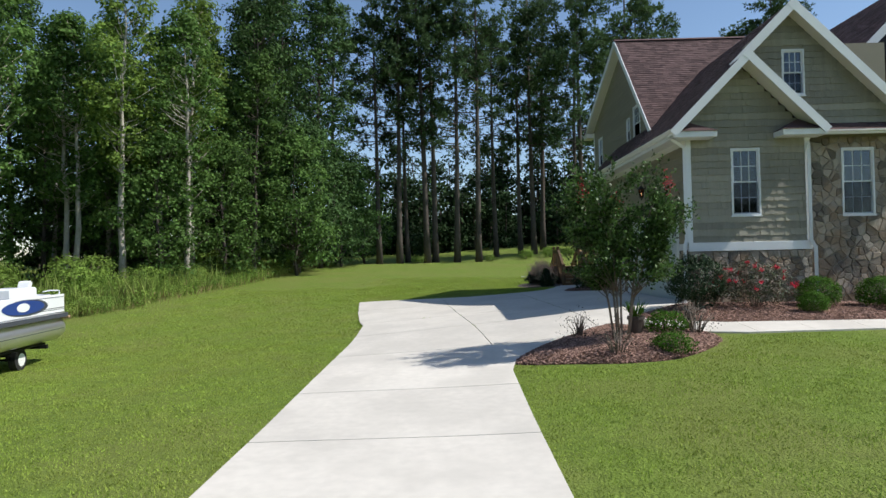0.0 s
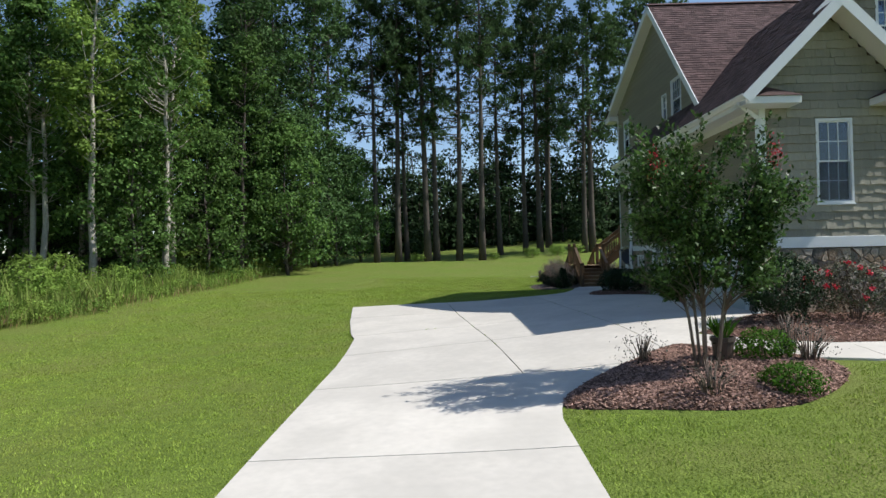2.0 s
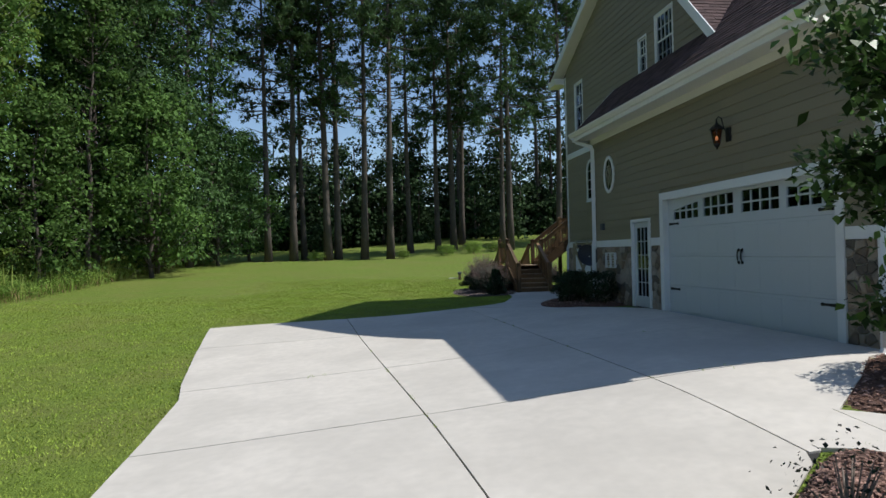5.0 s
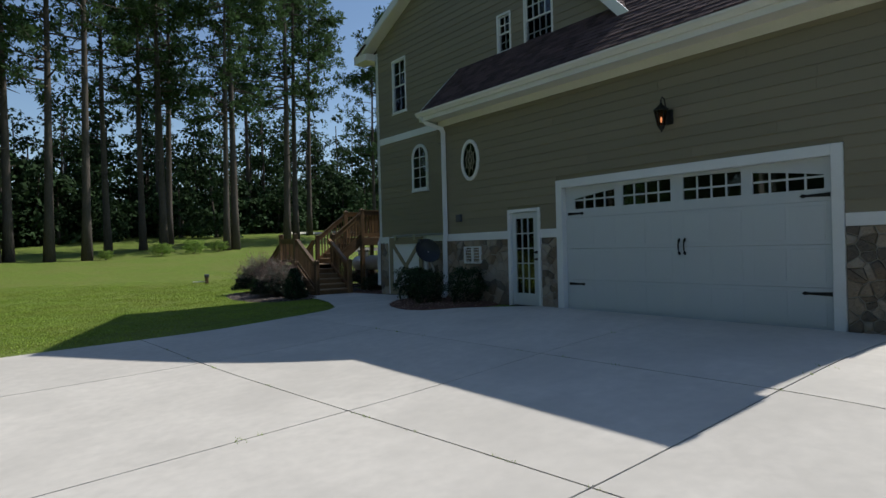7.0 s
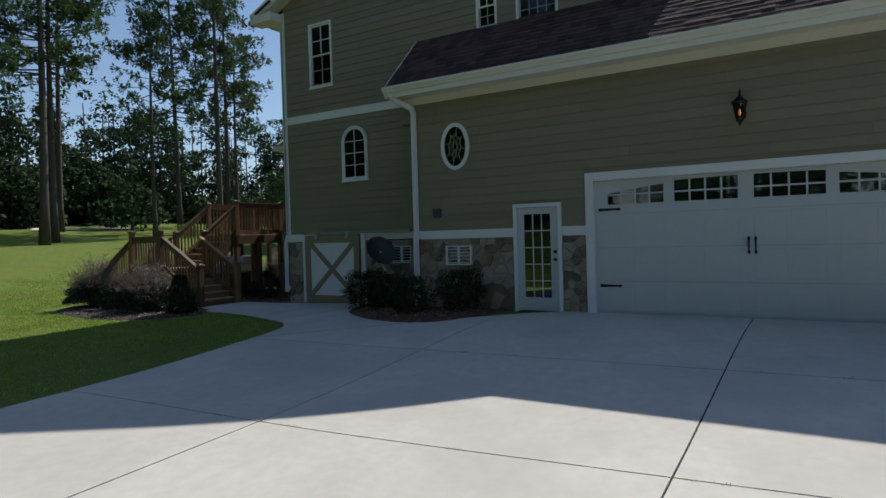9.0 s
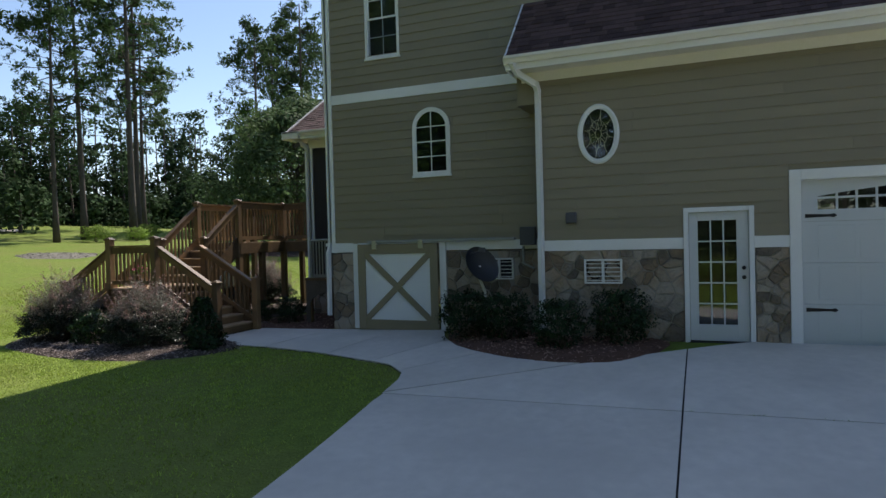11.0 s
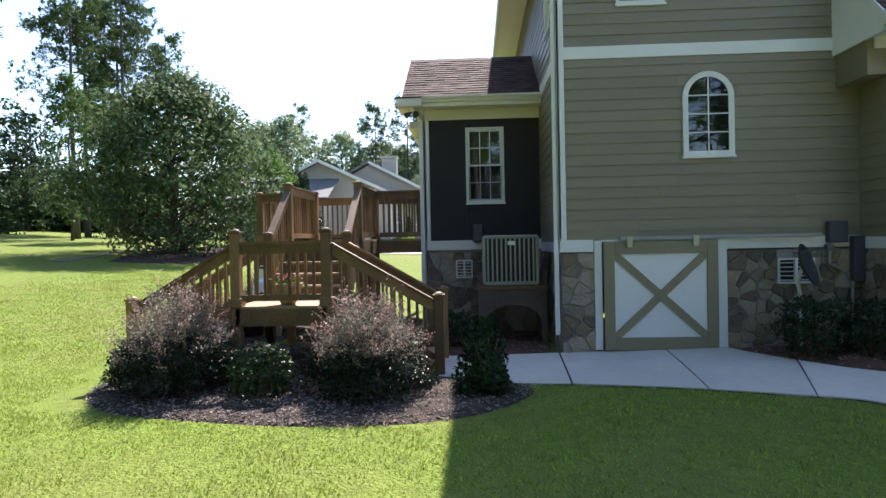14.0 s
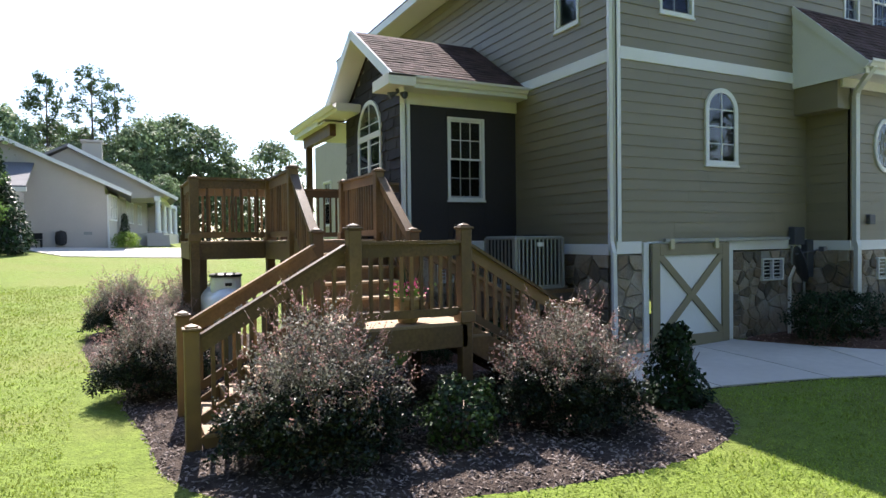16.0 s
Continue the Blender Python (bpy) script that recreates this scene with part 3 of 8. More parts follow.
def stones(f, u0, u1, v0, v1, seed, holes=(), size=0.22, base_v=None):
    """A veneer of irregular flat stones set in recessed mortar: each stone a part of its own."""
    rnd = random.Random(seed)
    bm = bmesh.new()
    sheet(bm, f, u0, u1, v0, v1, holes, 0.14)
    wall = part("stone_wall", bm, M_MORTAR, house, "mortared veneer of irregular brown and grey stones")
    nu, nv = max(1, round((u1 - u0) / size)), max(1, round((v1 - v0) / (size * 0.8)))
    seeds = []
    for i in range(nu):
        for j in range(nv):
            if rnd.random() < 0.16:
                continue
            seeds.append((u0 + (i + 0.5 + rnd.uniform(-0.46, 0.46)) * (u1 - u0) / nu, v0 + (j + 0.5 + rnd.uniform(-0.46, 0.46)) * (v1 - v0) / nv))
    for s in seeds:
        if any(h[0] < s[0] < h[1] and h[2] < s[1] < h[3] for h in holes):
            continue
        poly = [(u0, v0), (u1, v0), (u1, v1), (u0, v1)]
        for o in seeds:
            if o is s or abs(o[0] - s[0]) > 4 * size or abs(o[1] - s[1]) > 4 * size:
                continue
            poly = clip(poly, (s[0] + o[0]) / 2, (s[1] + o[1]) / 2, o[0] - s[0], o[1] - s[1])
            if len(poly) < 3:
                break
        for h in holes:
            du, dv = s[0] - (h[0] + h[1]) / 2, s[1] - (h[2] + h[3]) / 2
            if abs(du) / (h[1] - h[0]) > abs(dv) / (h[3] - h[2]):
                poly = clip(poly, h[1] if du > 0 else h[0], 0, -1 if du > 0 else 1, 0)
            else:
                poly = clip(poly, 0, h[3] if dv > 0 else h[2], 0, -1 if dv > 0 else 1)
        if len(poly) < 3:
            continue
        cx, cy = sum(p[0] for p in poly) / len(poly), sum(p[1] for p in poly) / len(poly)
        reach = max(math.hypot(p[0] - cx, p[1] - cy) for p in poly)
        if reach < 0.03:
            continue

        def inset(d):
            return [(cx + (p[0] - cx) * max(0.2, 1 - d / max(0.03, math.hypot(p[0] - cx, p[1] - cy))), cy + (p[1] - cy) * max(0.2, 1 - d / max(0.03, math.hypot(p[0] - cx, p[1] - cy)))) for p in poly]
        depth = rnd.uniform(0.018, 0.042)
        tilt = rnd.uniform(-0.03, 0.03)
        bm = bmesh.new()
        a = [bm.verts.new(f(p[0], p[1], 0.001)) for p in inset(0.010)]
        b = [bm.verts.new(f(p[0], p[1], depth * 0.75)) for p in inset(0.014)]
        c = [bm.verts.new(f(p[0], p[1], depth + tilt * (p[0] - cx))) for p in inset(0.032)]
        for r, t in ((a, b), (b, c)):
            for i in range(len(r)):
                bm.faces.new((r[i], r[(i + 1) % len(r)], t[(i + 1) % len(r)], t[i]))
        bm.faces.new(c)
        part("stone", bm, M_STONE, wall)
    return wall


def muntins(bm, f, u0, u1, v0, v1, cols, rows_, w0, w1, t=0.018):
    for i in range(1, cols):
        u = u0 + (u1 - u0) * i / cols
        f.box(bm, u - t / 2, u + t / 2, v0, v1, w0, w1)
    for j in range(1, rows_):
        v = v0 + (v1 - v0) * j / rows_
        f.box(bm, u0, u1, v - t / 2, v + t / 2, w0, w1 - 0.002)


def window(f, u0, u1, v0, v1, cols=3, rows_=2, casing=0.05, blind=0.0, screen=True):
    """A white double-hung window in an opening of the wall."""
    bm = bmesh.new()
    for a in ((u0, u0 + casing, v0, v1), (u1 - casing, u1, v0, v1), (u0 + casing, u1 - casing, v1 - casing, v1), (u0 + casing, u1 - casing, v0, v0 + casing)):
        f.box(bm, *a, -0.05, 0.035)
    win = part("window", bm, M_TRIM, house, "white-framed double-hung window with grilles")
    a, b, c, d = u0 + casing, u1 - casing, v0 + casing, v1 - casing
    mid = (c + d) / 2
    for k, (lo, hi, w) in enumerate(((c, mid + 0.02, -0.035), (mid - 0.02, d, -0.01))):
        bm = bmesh.new()
        s = 0.035
        for q in ((a, a + s, lo, hi), (b - s, b, lo, hi), (a + s, b - s, lo, lo + s), (a + s, b - s, hi - s, hi)):
            f.box(bm, *q, w - 0.02, w + 0.012)
        muntins(bm, f, a + s, b - s, lo + s, hi - s, cols, rows_, w - 0.012, w + 0.004)
        part("sash", bm, M_TRIM, win)
        bm = bmesh.new()
        f.box(bm, a + s, b - s, lo + s, hi - s, w - 0.011, w - 0.005)
        part("pane", bm, M_GLASS, win).visible_shadow = False
    if screen:
        bm = bmesh.new()
        f.box(bm, a + 0.004, b - 0.004, c + 0.004, mid + 0.015, -0.018, -0.015)
        part("insect_screen", bm, M_SCREEN, win, "dark mesh screen over the lower sash").visible_shadow = False
    # pale sheet added behind the glass to paint in the sky's reflection
    if blind:
        bm = bmesh.new()
        f.box(bm, a, b, d - (d - c) * blind, d, -0.13, -0.12)
        part("blind", bm, M_SKY_SHEEN, win)
    bm = bmesh.new()
    f.box(bm, u0 - 0.02, u1 + 0.02, v0 - 0.035, v0 - 0.002, -0.03, 0.055, 0.004)
    part("window_sill", bm, M_TRIM, win)
    return win


def trim(f, name, u0, u1, v0, v1, w0=-0.01, w1=0.032, material=None, bevel=0.004):
    bm = bmesh.new()
    f.box(bm, u0, u1, v0, v1, w0, w1, bevel)
    return part(name, bm, material or M_TRIM, house)


def wall_part(build, label):
    bm = bmesh.new()
    build(bm)
    return part("wall", bm, M_SIDING, house, label)


# openings: u0, u1, v0, v1
GDOOR = (18.55, 23.65, 0.80, 3.45)
SDOOR = (24.30, 25.27, 0.80, 3.06)
UP1, UP2, UP3 = (25.95, 26.46, 7.02, 7.99), (24.56, 25.50, 6.85, 8.27), (30.65, 31.43, 6.46, 8.11)
FWIN, UWIN, RWIN = (7.83, 8.64, 3.37, 5.25), (9.63, 10.28, 6.83, 8.17), (11.25, 12.18, 3.35, 5.29)
BWIN = (33.15, 33.95, 3.47, 5.05)
NUP = (8.33, 9.01, 6.43, 7.75)
LOW, STONE_TOP, BAND = 0.55, 2.44, 2.62

# garage wing, west wall
w = wall_part(lambda bm: sheet(bm, WEST_G, 17.71, 27.62, BAND - 0.1, 6.2, [GDOOR, SDOOR]), "tan lap-sided wall over the garage door")
lap(WEST_G, w, BAND, 5.5, lambda v: (17.84, 27.62), [(GDOOR[0] - 0.15, GDOOR[1] + 0.15, 0, GDOOR[3] + 0.14), (SDOOR[0] - 0.02, SDOOR[1] + 0.02, 0, SDOOR[3] + 0.03)], M_SIDING, 1)
# main body, west gable wall
holes = [UP1, UP2, UP3]
w = wall_part(lambda bm: (sheet(bm, WEST_M, 24.3, 32.38, BAND - 0.1, 8.55, holes), WEST_M.prism(bm, [(22.45, 6.3), (24.3, 6.3), (24.3, 8.75)], -0.16, 0),
                          WEST_M.prism(bm, [(24.3, 8.55), (32.38, 8.55), (32.38, 8.84), (26.75, 11.28), (24.3, 8.72)], -0.16, 0)), "tan lap-sided gable wall of the main body")


def gable_m(v):
    lo = 27.60 if v < 5.75 else max(22.5, 22.32 + (v - 6.62) / 1.055)
    hi = 32.29 if v < 8.80 else 26.75 + (11.36 - v) / 0.44
    return lo, min(hi, 32.29)


lap(WEST_M, w, BAND, 5.60, gable_m, [], M_SIDING, 2)
lap(WEST_M, w, 5.80, 11.2, gable_m, [(h[0] + 0.01, h[1] - 0.01, h[2], h[3]) for h in holes], M_SIDING, 3)
# main body, north wall above and beside the bump-out
w = wall_part(lambda bm: (sheet(bm, NORTH_M, 7.62, 20, BAND - 0.1, 8.84, [NUP])), "tan lap-sided rear wall of the main body")
lap(NORTH_M, w, BAND, 5.58, lambda v: (7.55, 10.33), [], M_SIDING, 4)
lap(NORTH_M, w, 5.78, 8.6, lambda v: (7.55, 19.9), [NUP], M_SIDING, 5)
# garage wing, end wall beside the main gable
G_END = Face("y", 27.62, 1)
w = wall_part(lambda bm: G_END.box(bm, 6.62, 7.46, BAND - 0.1, 5.6, -0.16, 0), "narrow lap-sided return of the garage wing")
lap(G_END, w, BAND, 5.5, lambda v: (6.66, 7.45), [], M_SIDING, 44)
stones(G_END, 6.62, 7.45, LOW, STONE_TOP, 45)
trim(G_END, "band", 6.60, 7.45, STONE_TOP, BAND)
# small front gable
w = wall_part(lambda bm: (sheet(bm, SOUTH_A, 6.78, 10.0, BAND - 0.2, 5.75, [FWIN]), SOUTH_A.prism(bm, [(6.40, 5.75), (9.90, 5.75), (8.15, 7.56)], -0.16, 0)),
              "taupe shake-sided front gable of the garage wing")
span_a = lambda v: (6.74, 9.88) if v < 5.75 else (8.15 - (7.58 - v), 8.15 + (7.58 - v))
shake_rows(SOUTH_A, w, BAND, 7.45, span_a, [(FWIN[0] + 0.01, FWIN[1] - 0.01, FWIN[2], FWIN[3])], M_SHAKE, 6)
# side return of the small gable
wall_part(lambda bm: box(bm, (9.85, 17.71, 1.0), (10.0, 18.3, 6.2)), "tan side return")
# large front gable
w = wall_part(lambda bm: (sheet(bm, SOUTH_B, 8.6, 12.6, 5.6, 8.3, [UWIN]), SOUTH_B.prism(bm, [(12.6, 5.6), (13.5, 5.6), (12.6, 6.56)], -0.16, 0),
                          SOUTH_B.prism(bm, [(8.60, 8.3), (11.02, 8.3), (9.81, 9.27)], -0.16, 0)), "taupe shake-sided large front gable")
span_b = lambda v: (max(6.9, 9.81 - (9.28 - v)), 9.81 + (9.28 - v))
shake_rows(SOUTH_B, w, 6.0, 9.15, span_b, [(UWIN[0] + 0.01, UWIN[1] - 0.01, UWIN[2], UWIN[3])], M_SHAKE, 7)
# rear bump-out, dark shakes
w = wall_part(lambda bm: sheet(bm, BAY_W, 32.40, 34.80, 2.4, 5.55, [BWIN]), "dark stained wall of the rear bump-out")
for q in ((32.42, BWIN[0] - 0.002, 2.69, 5.22), (BWIN[1] + 0.002, 34.71, 2.69, 5.22), (BWIN[0], BWIN[1], 2.69, BWIN[2] - 0.002), (BWIN[0], BWIN[1], BWIN[3] + 0.002, 5.22)):
    bm = bmesh.new()
    BAY_W.box(bm, *q, 0.001, 0.014, 0.002)
    part("wall_panel", bm, M_DARKPANEL, w)
w = wall_part(lambda bm: (sheet(bm, BAY_N, 10.49, 13.85, 0.7, 5.55, [(11.5, 12.98, 2.95, 4.75)]), BAY_N.prism(bm, [(10.33, 5.55), (13.85, 5.55), (12.09, 6.71)], -0.16, 0)),
              "dark shake gable wall of the rear bump-out")
shake_rows(BAY_N, w, 2.68, 6.6, lambda v: (10.42, 13.8) if v < 5.6 else (12.09 - (6.66 - v) / 0.66, 12.09 + (6.66 - v) / 0.66), [(11.5, 12.98, 2.95, 4.75)], M_DARKSHAKE, 9, expo=0.2)
wall_part(lambda bm: box(bm, (13.69, 32.38, 0.7), (13.85, 34.79, 5.6)), "far side of the bump-out")
# house sides that close it
wall_part(lambda bm: (box(bm, (19.85, 18.3, 0.6), (20.0, 32.2, 8.8)), box(bm, (13.4, 18.3, 0.6), (20, 18.45, 8.8)), box(bm, (7.62, 32.22, 0.5), (20, 32.38, 2.6))), "plain far walls")

# stone base
stones(WEST_G, 17.73, 18.40, LOW, STONE_TOP, 11, size=0.17)
stones(WEST_G, 23.80, 24.27, LOW, STONE_TOP, 12, size=0.18)
stones(WEST_G, 25.30, 27.62, LOW, STONE_TOP, 13)
stones(WEST_M, 27.62, 29.74, LOW, STONE_TOP, 14, [(28.36, 28.94, 1.89, 2.30)])
stones(WEST_M, 31.84, 32.38, LOW, STONE_TOP, 15)
stones(NORTH_M, 7.62, 10.33, LOW, STONE_TOP, 16, size=0.235)
stones(BAY_W, 32.40, 34.80, LOW, STONE_TOP, 17, size=0.235)
stones(SOUTH_A, 6.62, 10.0, LOW, STONE_TOP - 0.06, 18, size=0.21)
stones(SOUTH_B, 10.0, 14.4, LOW, 5.6, 19, [RWIN], size=0.235)

# bands, corner boards and casings
trim(WEST_G, "band", 17.80, GDOOR[0] - 0.16, STONE_TOP, BAND)
trim(WEST_G, "band", GDOOR[1] + 0.14, SDOOR[0] - 0.02, STONE_TOP, BAND)
trim(WEST_G, "band", SDOOR[1] + 0.03, 27.60, STONE_TOP, BAND)
trim(WEST_M, "band", 27.62, 29.74, STONE_TOP + 0.03, BAND + 0.03)
trim(WEST_M, "band", 31.86, 32.40, STONE_TOP + 0.02, BAND + 0.04)
trim(WEST_M, "band", 27.60, 32.29, 5.60, 5.80)
trim(NORTH_M, "band", 7.60, 10.33, STONE_TOP, BAND)
trim(NORTH_M, "band", 7.55, 10.30, 5.58, 5.78)
trim(BAY_W, "band", 32.40, 34.82, STONE_TOP + 0.05, BAND + 0.07)
trim(SOUTH_A, "band", 6.60, 10.02, STONE_TOP - 0.04, BAND + 0.02, w1=0.05)
trim(WEST_G, "corner_board", 17.70, 17.84, BAND, 5.5)
trim(SOUTH_A, "corner_board", 6.59, 6.73, BAND + 0.02, 5.5)
trim(SOUTH_A, "corner_board", 9.88, 10.02, BAND + 0.02, 5.5)
trim(WEST_M, "corner_board", 32.29, 32.41, BAND + 0.04, 8.6, w1=0.036)
trim(NORTH_M, "corner_board", 7.424, 7.55, BAND, 8.6)
trim(BAY_W, "corner_board", 34.72, 34.84, BAND + 0.07, 5.24)
trim(BAY_N, "corner_board", 10.298, 10.42, BAND, 5.4)
# frieze boards under the eaves
trim(WEST_G, "frieze", 17.71, 27.9, 5.38, 5.62, w1=0.035, material=M_SOFFIT)
trim(BAY_W, "frieze", 32.40, 34.84, 5.22, 5.55, w1=0.04, material=M_SOFFIT)

window(WEST_M, *UP1, cols=2, rows_=2, blind=0.0)
window(WEST_M, *UP2, cols=4, rows_=2)
window(WEST_M, *UP3, cols=2, rows_=2)
window(SOUTH_A, *FWIN, cols=3, rows_=2)
window(SOUTH_B, *UWIN, cols=3, rows_=2, blind=0.9)
window(SOUTH_B, *RWIN, cols=3, rows_=2)
window(BAY_W, *BWIN, cols=3, rows_=2)
window(NORTH_M, *NUP, cols=1, rows_=1, blind=1.0, screen=False)


def arch_window(f, u0, u1, v0, v1, rows_, casing=0.085, label="white round-topped window with grilles"):
    """A round-topped window whose leaded pane stands just clear of the siding."""
    r = (u1 - u0) / 2
    cu, cv = (u0 + u1) / 2, v1 - r

    def ring(rad, lo):
        return [(cu - rad, lo), (cu + rad, lo)] + [(cu + rad * math.cos(a), cv + rad * math.sin(a)) for a in steps(0, math.pi, 18)]
    outer, inner = ring(r, v0), ring(r - casing, v0 + casing)
    bm = bmesh.new()
    vo = [[bm.verts.new(f(u, v, w)) for u, v in outer] for w in (0.0, 0.06)]
    vi = [[bm.verts.new(f(u, v, w)) for u, v in inner] for w in (0.0, 0.055)]
    n = len(outer)
    for i in range(n):
        j = (i + 1) % n
        bm.faces.new((vo[1][i], vo[1][j], vi[1][j], vi[1][i]))
        bm.faces.new((vo[0][i], vo[0][j], vo[1][j], vo[1][i]))
        bm.faces.new((vi[1][i], vi[1][j], vi[0][j], vi[0][i]))
    win = part("window", bm, M_TRIM, house, label)
    # dark sheet on the closed wall paints a room's shade
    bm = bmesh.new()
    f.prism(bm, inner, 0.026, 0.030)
    part("backing", bm, M_DARK, win, "dark sheet painted as the unlit room behind the glass")
    bm = bmesh.new()
    f.prism(bm, inner, 0.034, 0.038)
    part("pane", bm, M_GLASS, win).visible_shadow = False
    bm = bmesh.new()
    ri = r - casing
    f.box(bm, cu - 0.009, cu + 0.009, v0 + casing, v1 - casing, 0.036, 0.048)
    for k in range(1, rows_):
        v = v0 + casing + (v1 - v0 - 2 * casing) * k / rows_
        half = ri if v < cv else math.sqrt(max(0.0, ri * ri - (v - cv) ** 2))
        f.box(bm, cu - half, cu + half, v - 0.009, v + 0.009, 0.036, 0.047)
    part("muntin_grid", bm, M_TRIM, win)
    bm = bmesh.new()
    f.box(bm, u0 - 0.02, u1 + 0.02, v0 - 0.03, v0 + 0.01, -0.01, 0.075, 0.004)
    part("window_sill", bm, M_TRIM, win)
    return win


arch_window(WEST_M, 29.59, 30.40, 3.97, 5.33, 4)

# oval leaded window
bm = bmesh.new()
cu, cv, ru, rv = 26.60, 4.385, 0.345, 0.50
N = 36
el = lambda s, w, k: [bm.verts.new(WEST_G(cu + (ru - s) * math.cos(a), cv + (rv - s) * math.sin(a), w)) for a in steps(0, math.tau, N)[:-1]]
r0, r1, r2, r3 = el(0, 0.0, 0), el(0, 0.05, 0), el(0.03, 0.062, 0), el(0.085, 0.05, 0)
r4 = el(0.085, 0.0, 0)
for a, b in ((r0, r1), (r1, r2), (r2, r3), (r3, r4)):
    for i in range(N):
        bm.faces.new((a[i], a[(i + 1) % N], b[(i + 1) % N], b[i]))
oval = part("oval_window", bm, M_TRIM, house, "white oval window with leaded stained glass", smooth=False)
# the oval's backing is likewise a sheet painted dark for shade
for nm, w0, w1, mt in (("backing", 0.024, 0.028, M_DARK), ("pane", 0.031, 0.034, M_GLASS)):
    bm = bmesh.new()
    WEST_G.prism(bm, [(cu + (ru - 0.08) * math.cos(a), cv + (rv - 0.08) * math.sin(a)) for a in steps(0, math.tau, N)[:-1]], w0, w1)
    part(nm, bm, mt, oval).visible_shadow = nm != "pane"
bm = bmesh.new()
for k in range(8):
    a = k * math.tau / 8 + 0.2
    p = [(cu + s * (ru - 0.08) * math.cos(a + d), cv + s * (rv - 0.08) * math.sin(a + d)) for s, d in ((0.18, 0), (0.45, 0.28), (0.72, 0), (0.98, 0))]
    q = [(cu + s * (ru - 0.08) * math.cos(a - d), cv + s * (rv - 0.08) * math.sin(a - d)) for s, d in ((0.18, 0), (0.45, 0.28), (0.72, 0))]
    for line in (p, q):
        tube(bm, [WEST_G(u, v, 0.038) for u, v in line], [0.005] * len(line), 4)
for s in (0.18, 0.55):
    tube(bm, [WEST_G(cu + s * (ru - 0.08) * math.cos(a), cv + s * (rv - 0.08) * math.sin(a), 0.038) for a in steps(0, math.tau, 20)], [0.005] * 21, 4)
part("lead_came", bm, M_LEAD, oval, "dull gold lead lines")

# bump-out north window: arch over a pair
win_n = arch_window(BAY_N, 11.48, 12.88, 2.90, 5.64, 6, label="tall white arched window of the bump-out")
for nm, q in (("transom", (11.56, 12.80, 4.82, 4.94)), ("mullion", (12.12, 12.24, 2.98, 4.82)), ("transom", (11.56, 12.80, 3.86, 3.95))):
    bm = bmesh.new()
    BAY_N.box(bm, *q, 0.036, 0.062 if nm == "mullion" else 0.059, 0.003)
    part(nm, bm, M_TRIM, win_n)

# ---- roofs ----
def roof(name, o, du, dv, nu_, nv_, label, thick=0.05, tabs=True, keep=None, seed=0, expo=0.145, tab=0.24):
    """A roof plane from the eave corner o: du along the eave, dv up the slope (both in metres), with a deck and
    rows of shingle tabs as one joined layer."""
    o, du, dv = Vector(o), Vector(du), Vector(dv)
    n = du.cross(dv).normalized()
    if n.z < 0:
        n = -n
    bm = bmesh.new()
    outline = [o, o + du, o + du + dv, o + dv] if keep is None else [o + du * a + dv * b for a, b in keep]
    prism(bm, [p - n * thick for p in outline], n * thick)
    plane = part(name, bm, M_SHINGLE, house, label)
    if not tabs:
        return plane
    rnd = random.Random(seed)
    L, H = du.length, dv.length
    eu, ev = du.normalized(), dv.normalized()
    vs, fs = [], []
    poly = None if keep is None else [(a * L, b * H) for a, b in keep]

    def inside(u, v):
        if poly is None:
            return True
        c = False
        for i in range(len(poly)):
            (x1, y1), (x2, y2) = poly[i], poly[i - 1]
            if (y1 > v) != (y2 > v) and u < (x2 - x1) * (v - y1) / (y2 - y1) + x1:
                c = not c
        return c
    for j in range(int(H / expo)):
        v = j * expo
        u = -rnd.uniform(0, tab)
        while u < L:
            e = u + tab * rnd.uniform(0.75, 1.25)
            a, b = max(0.0, u + 0.003), min(L, e - 0.003)
            u = e
            if b - a < 0.03 or not inside((a + b) / 2, v + expo / 2):
                continue
            t = rnd.uniform(0.010, 0.020)
            base = len(vs)
            for p, q, h in ((a, v, 0), (b, v, 0), (a, v, t), (b, v, t), (a, v + expo * 1.1, 0.004), (b, v + expo * 1.1, 0.004)):
                vs.append(o + eu * p + ev * q + n * h)
            fs += [(base, base + 1, base + 3, base + 2), (base + 2, base + 3, base + 5, base + 4), (base, base + 2, base + 4), (base + 1, base + 5, base + 3)]
    me = bpy.data.meshes.new("shingle_layer")
    at = Vector(plane["at"])
    me.from_pydata([tuple(v - at) for v in vs], [], fs)
    me.materials.append(M_SHINGLE)
    ob = new("shingle_layer", me)
    ob.parent = plane
    tagged(ob, kind="stuff")
    return plane


def rakeboard(name, p, q, w=0.03, h=0.20, material=None):
    bm = bmesh.new()
    beam(bm, p, q, w, h)
    return part(name, bm, material or M_TRIM, house)


# garage wing, west slope: the strip beside the main gable wall, and the front part up to the ridge
roof("roof", (6.10, 17.13, 5.72), (0, 10.92, 0), (1.40, 0, 1.40), 0, 0, "brown architectural shingle roof of the garage wing", seed=1)
roof("roof", (7.50, 17.90, 7.12), (0, 6.2, 0), (2.31, 0, 2.31), 0, 0, "brown shingle roof slope behind the front gable", seed=2)
roof("roof", (7.50, 17.13, 7.12), (0, 0.78, 0), (0.65, 0, 0.65), 0, 0, "brown shingle roof of the small gable", seed=21)
roof("roof", (10.2, 17.13, 5.72), (0, 1.32, 0), (-2.05, 0, 2.05), 0, 0, "brown shingle slope of the small front gable", seed=3)
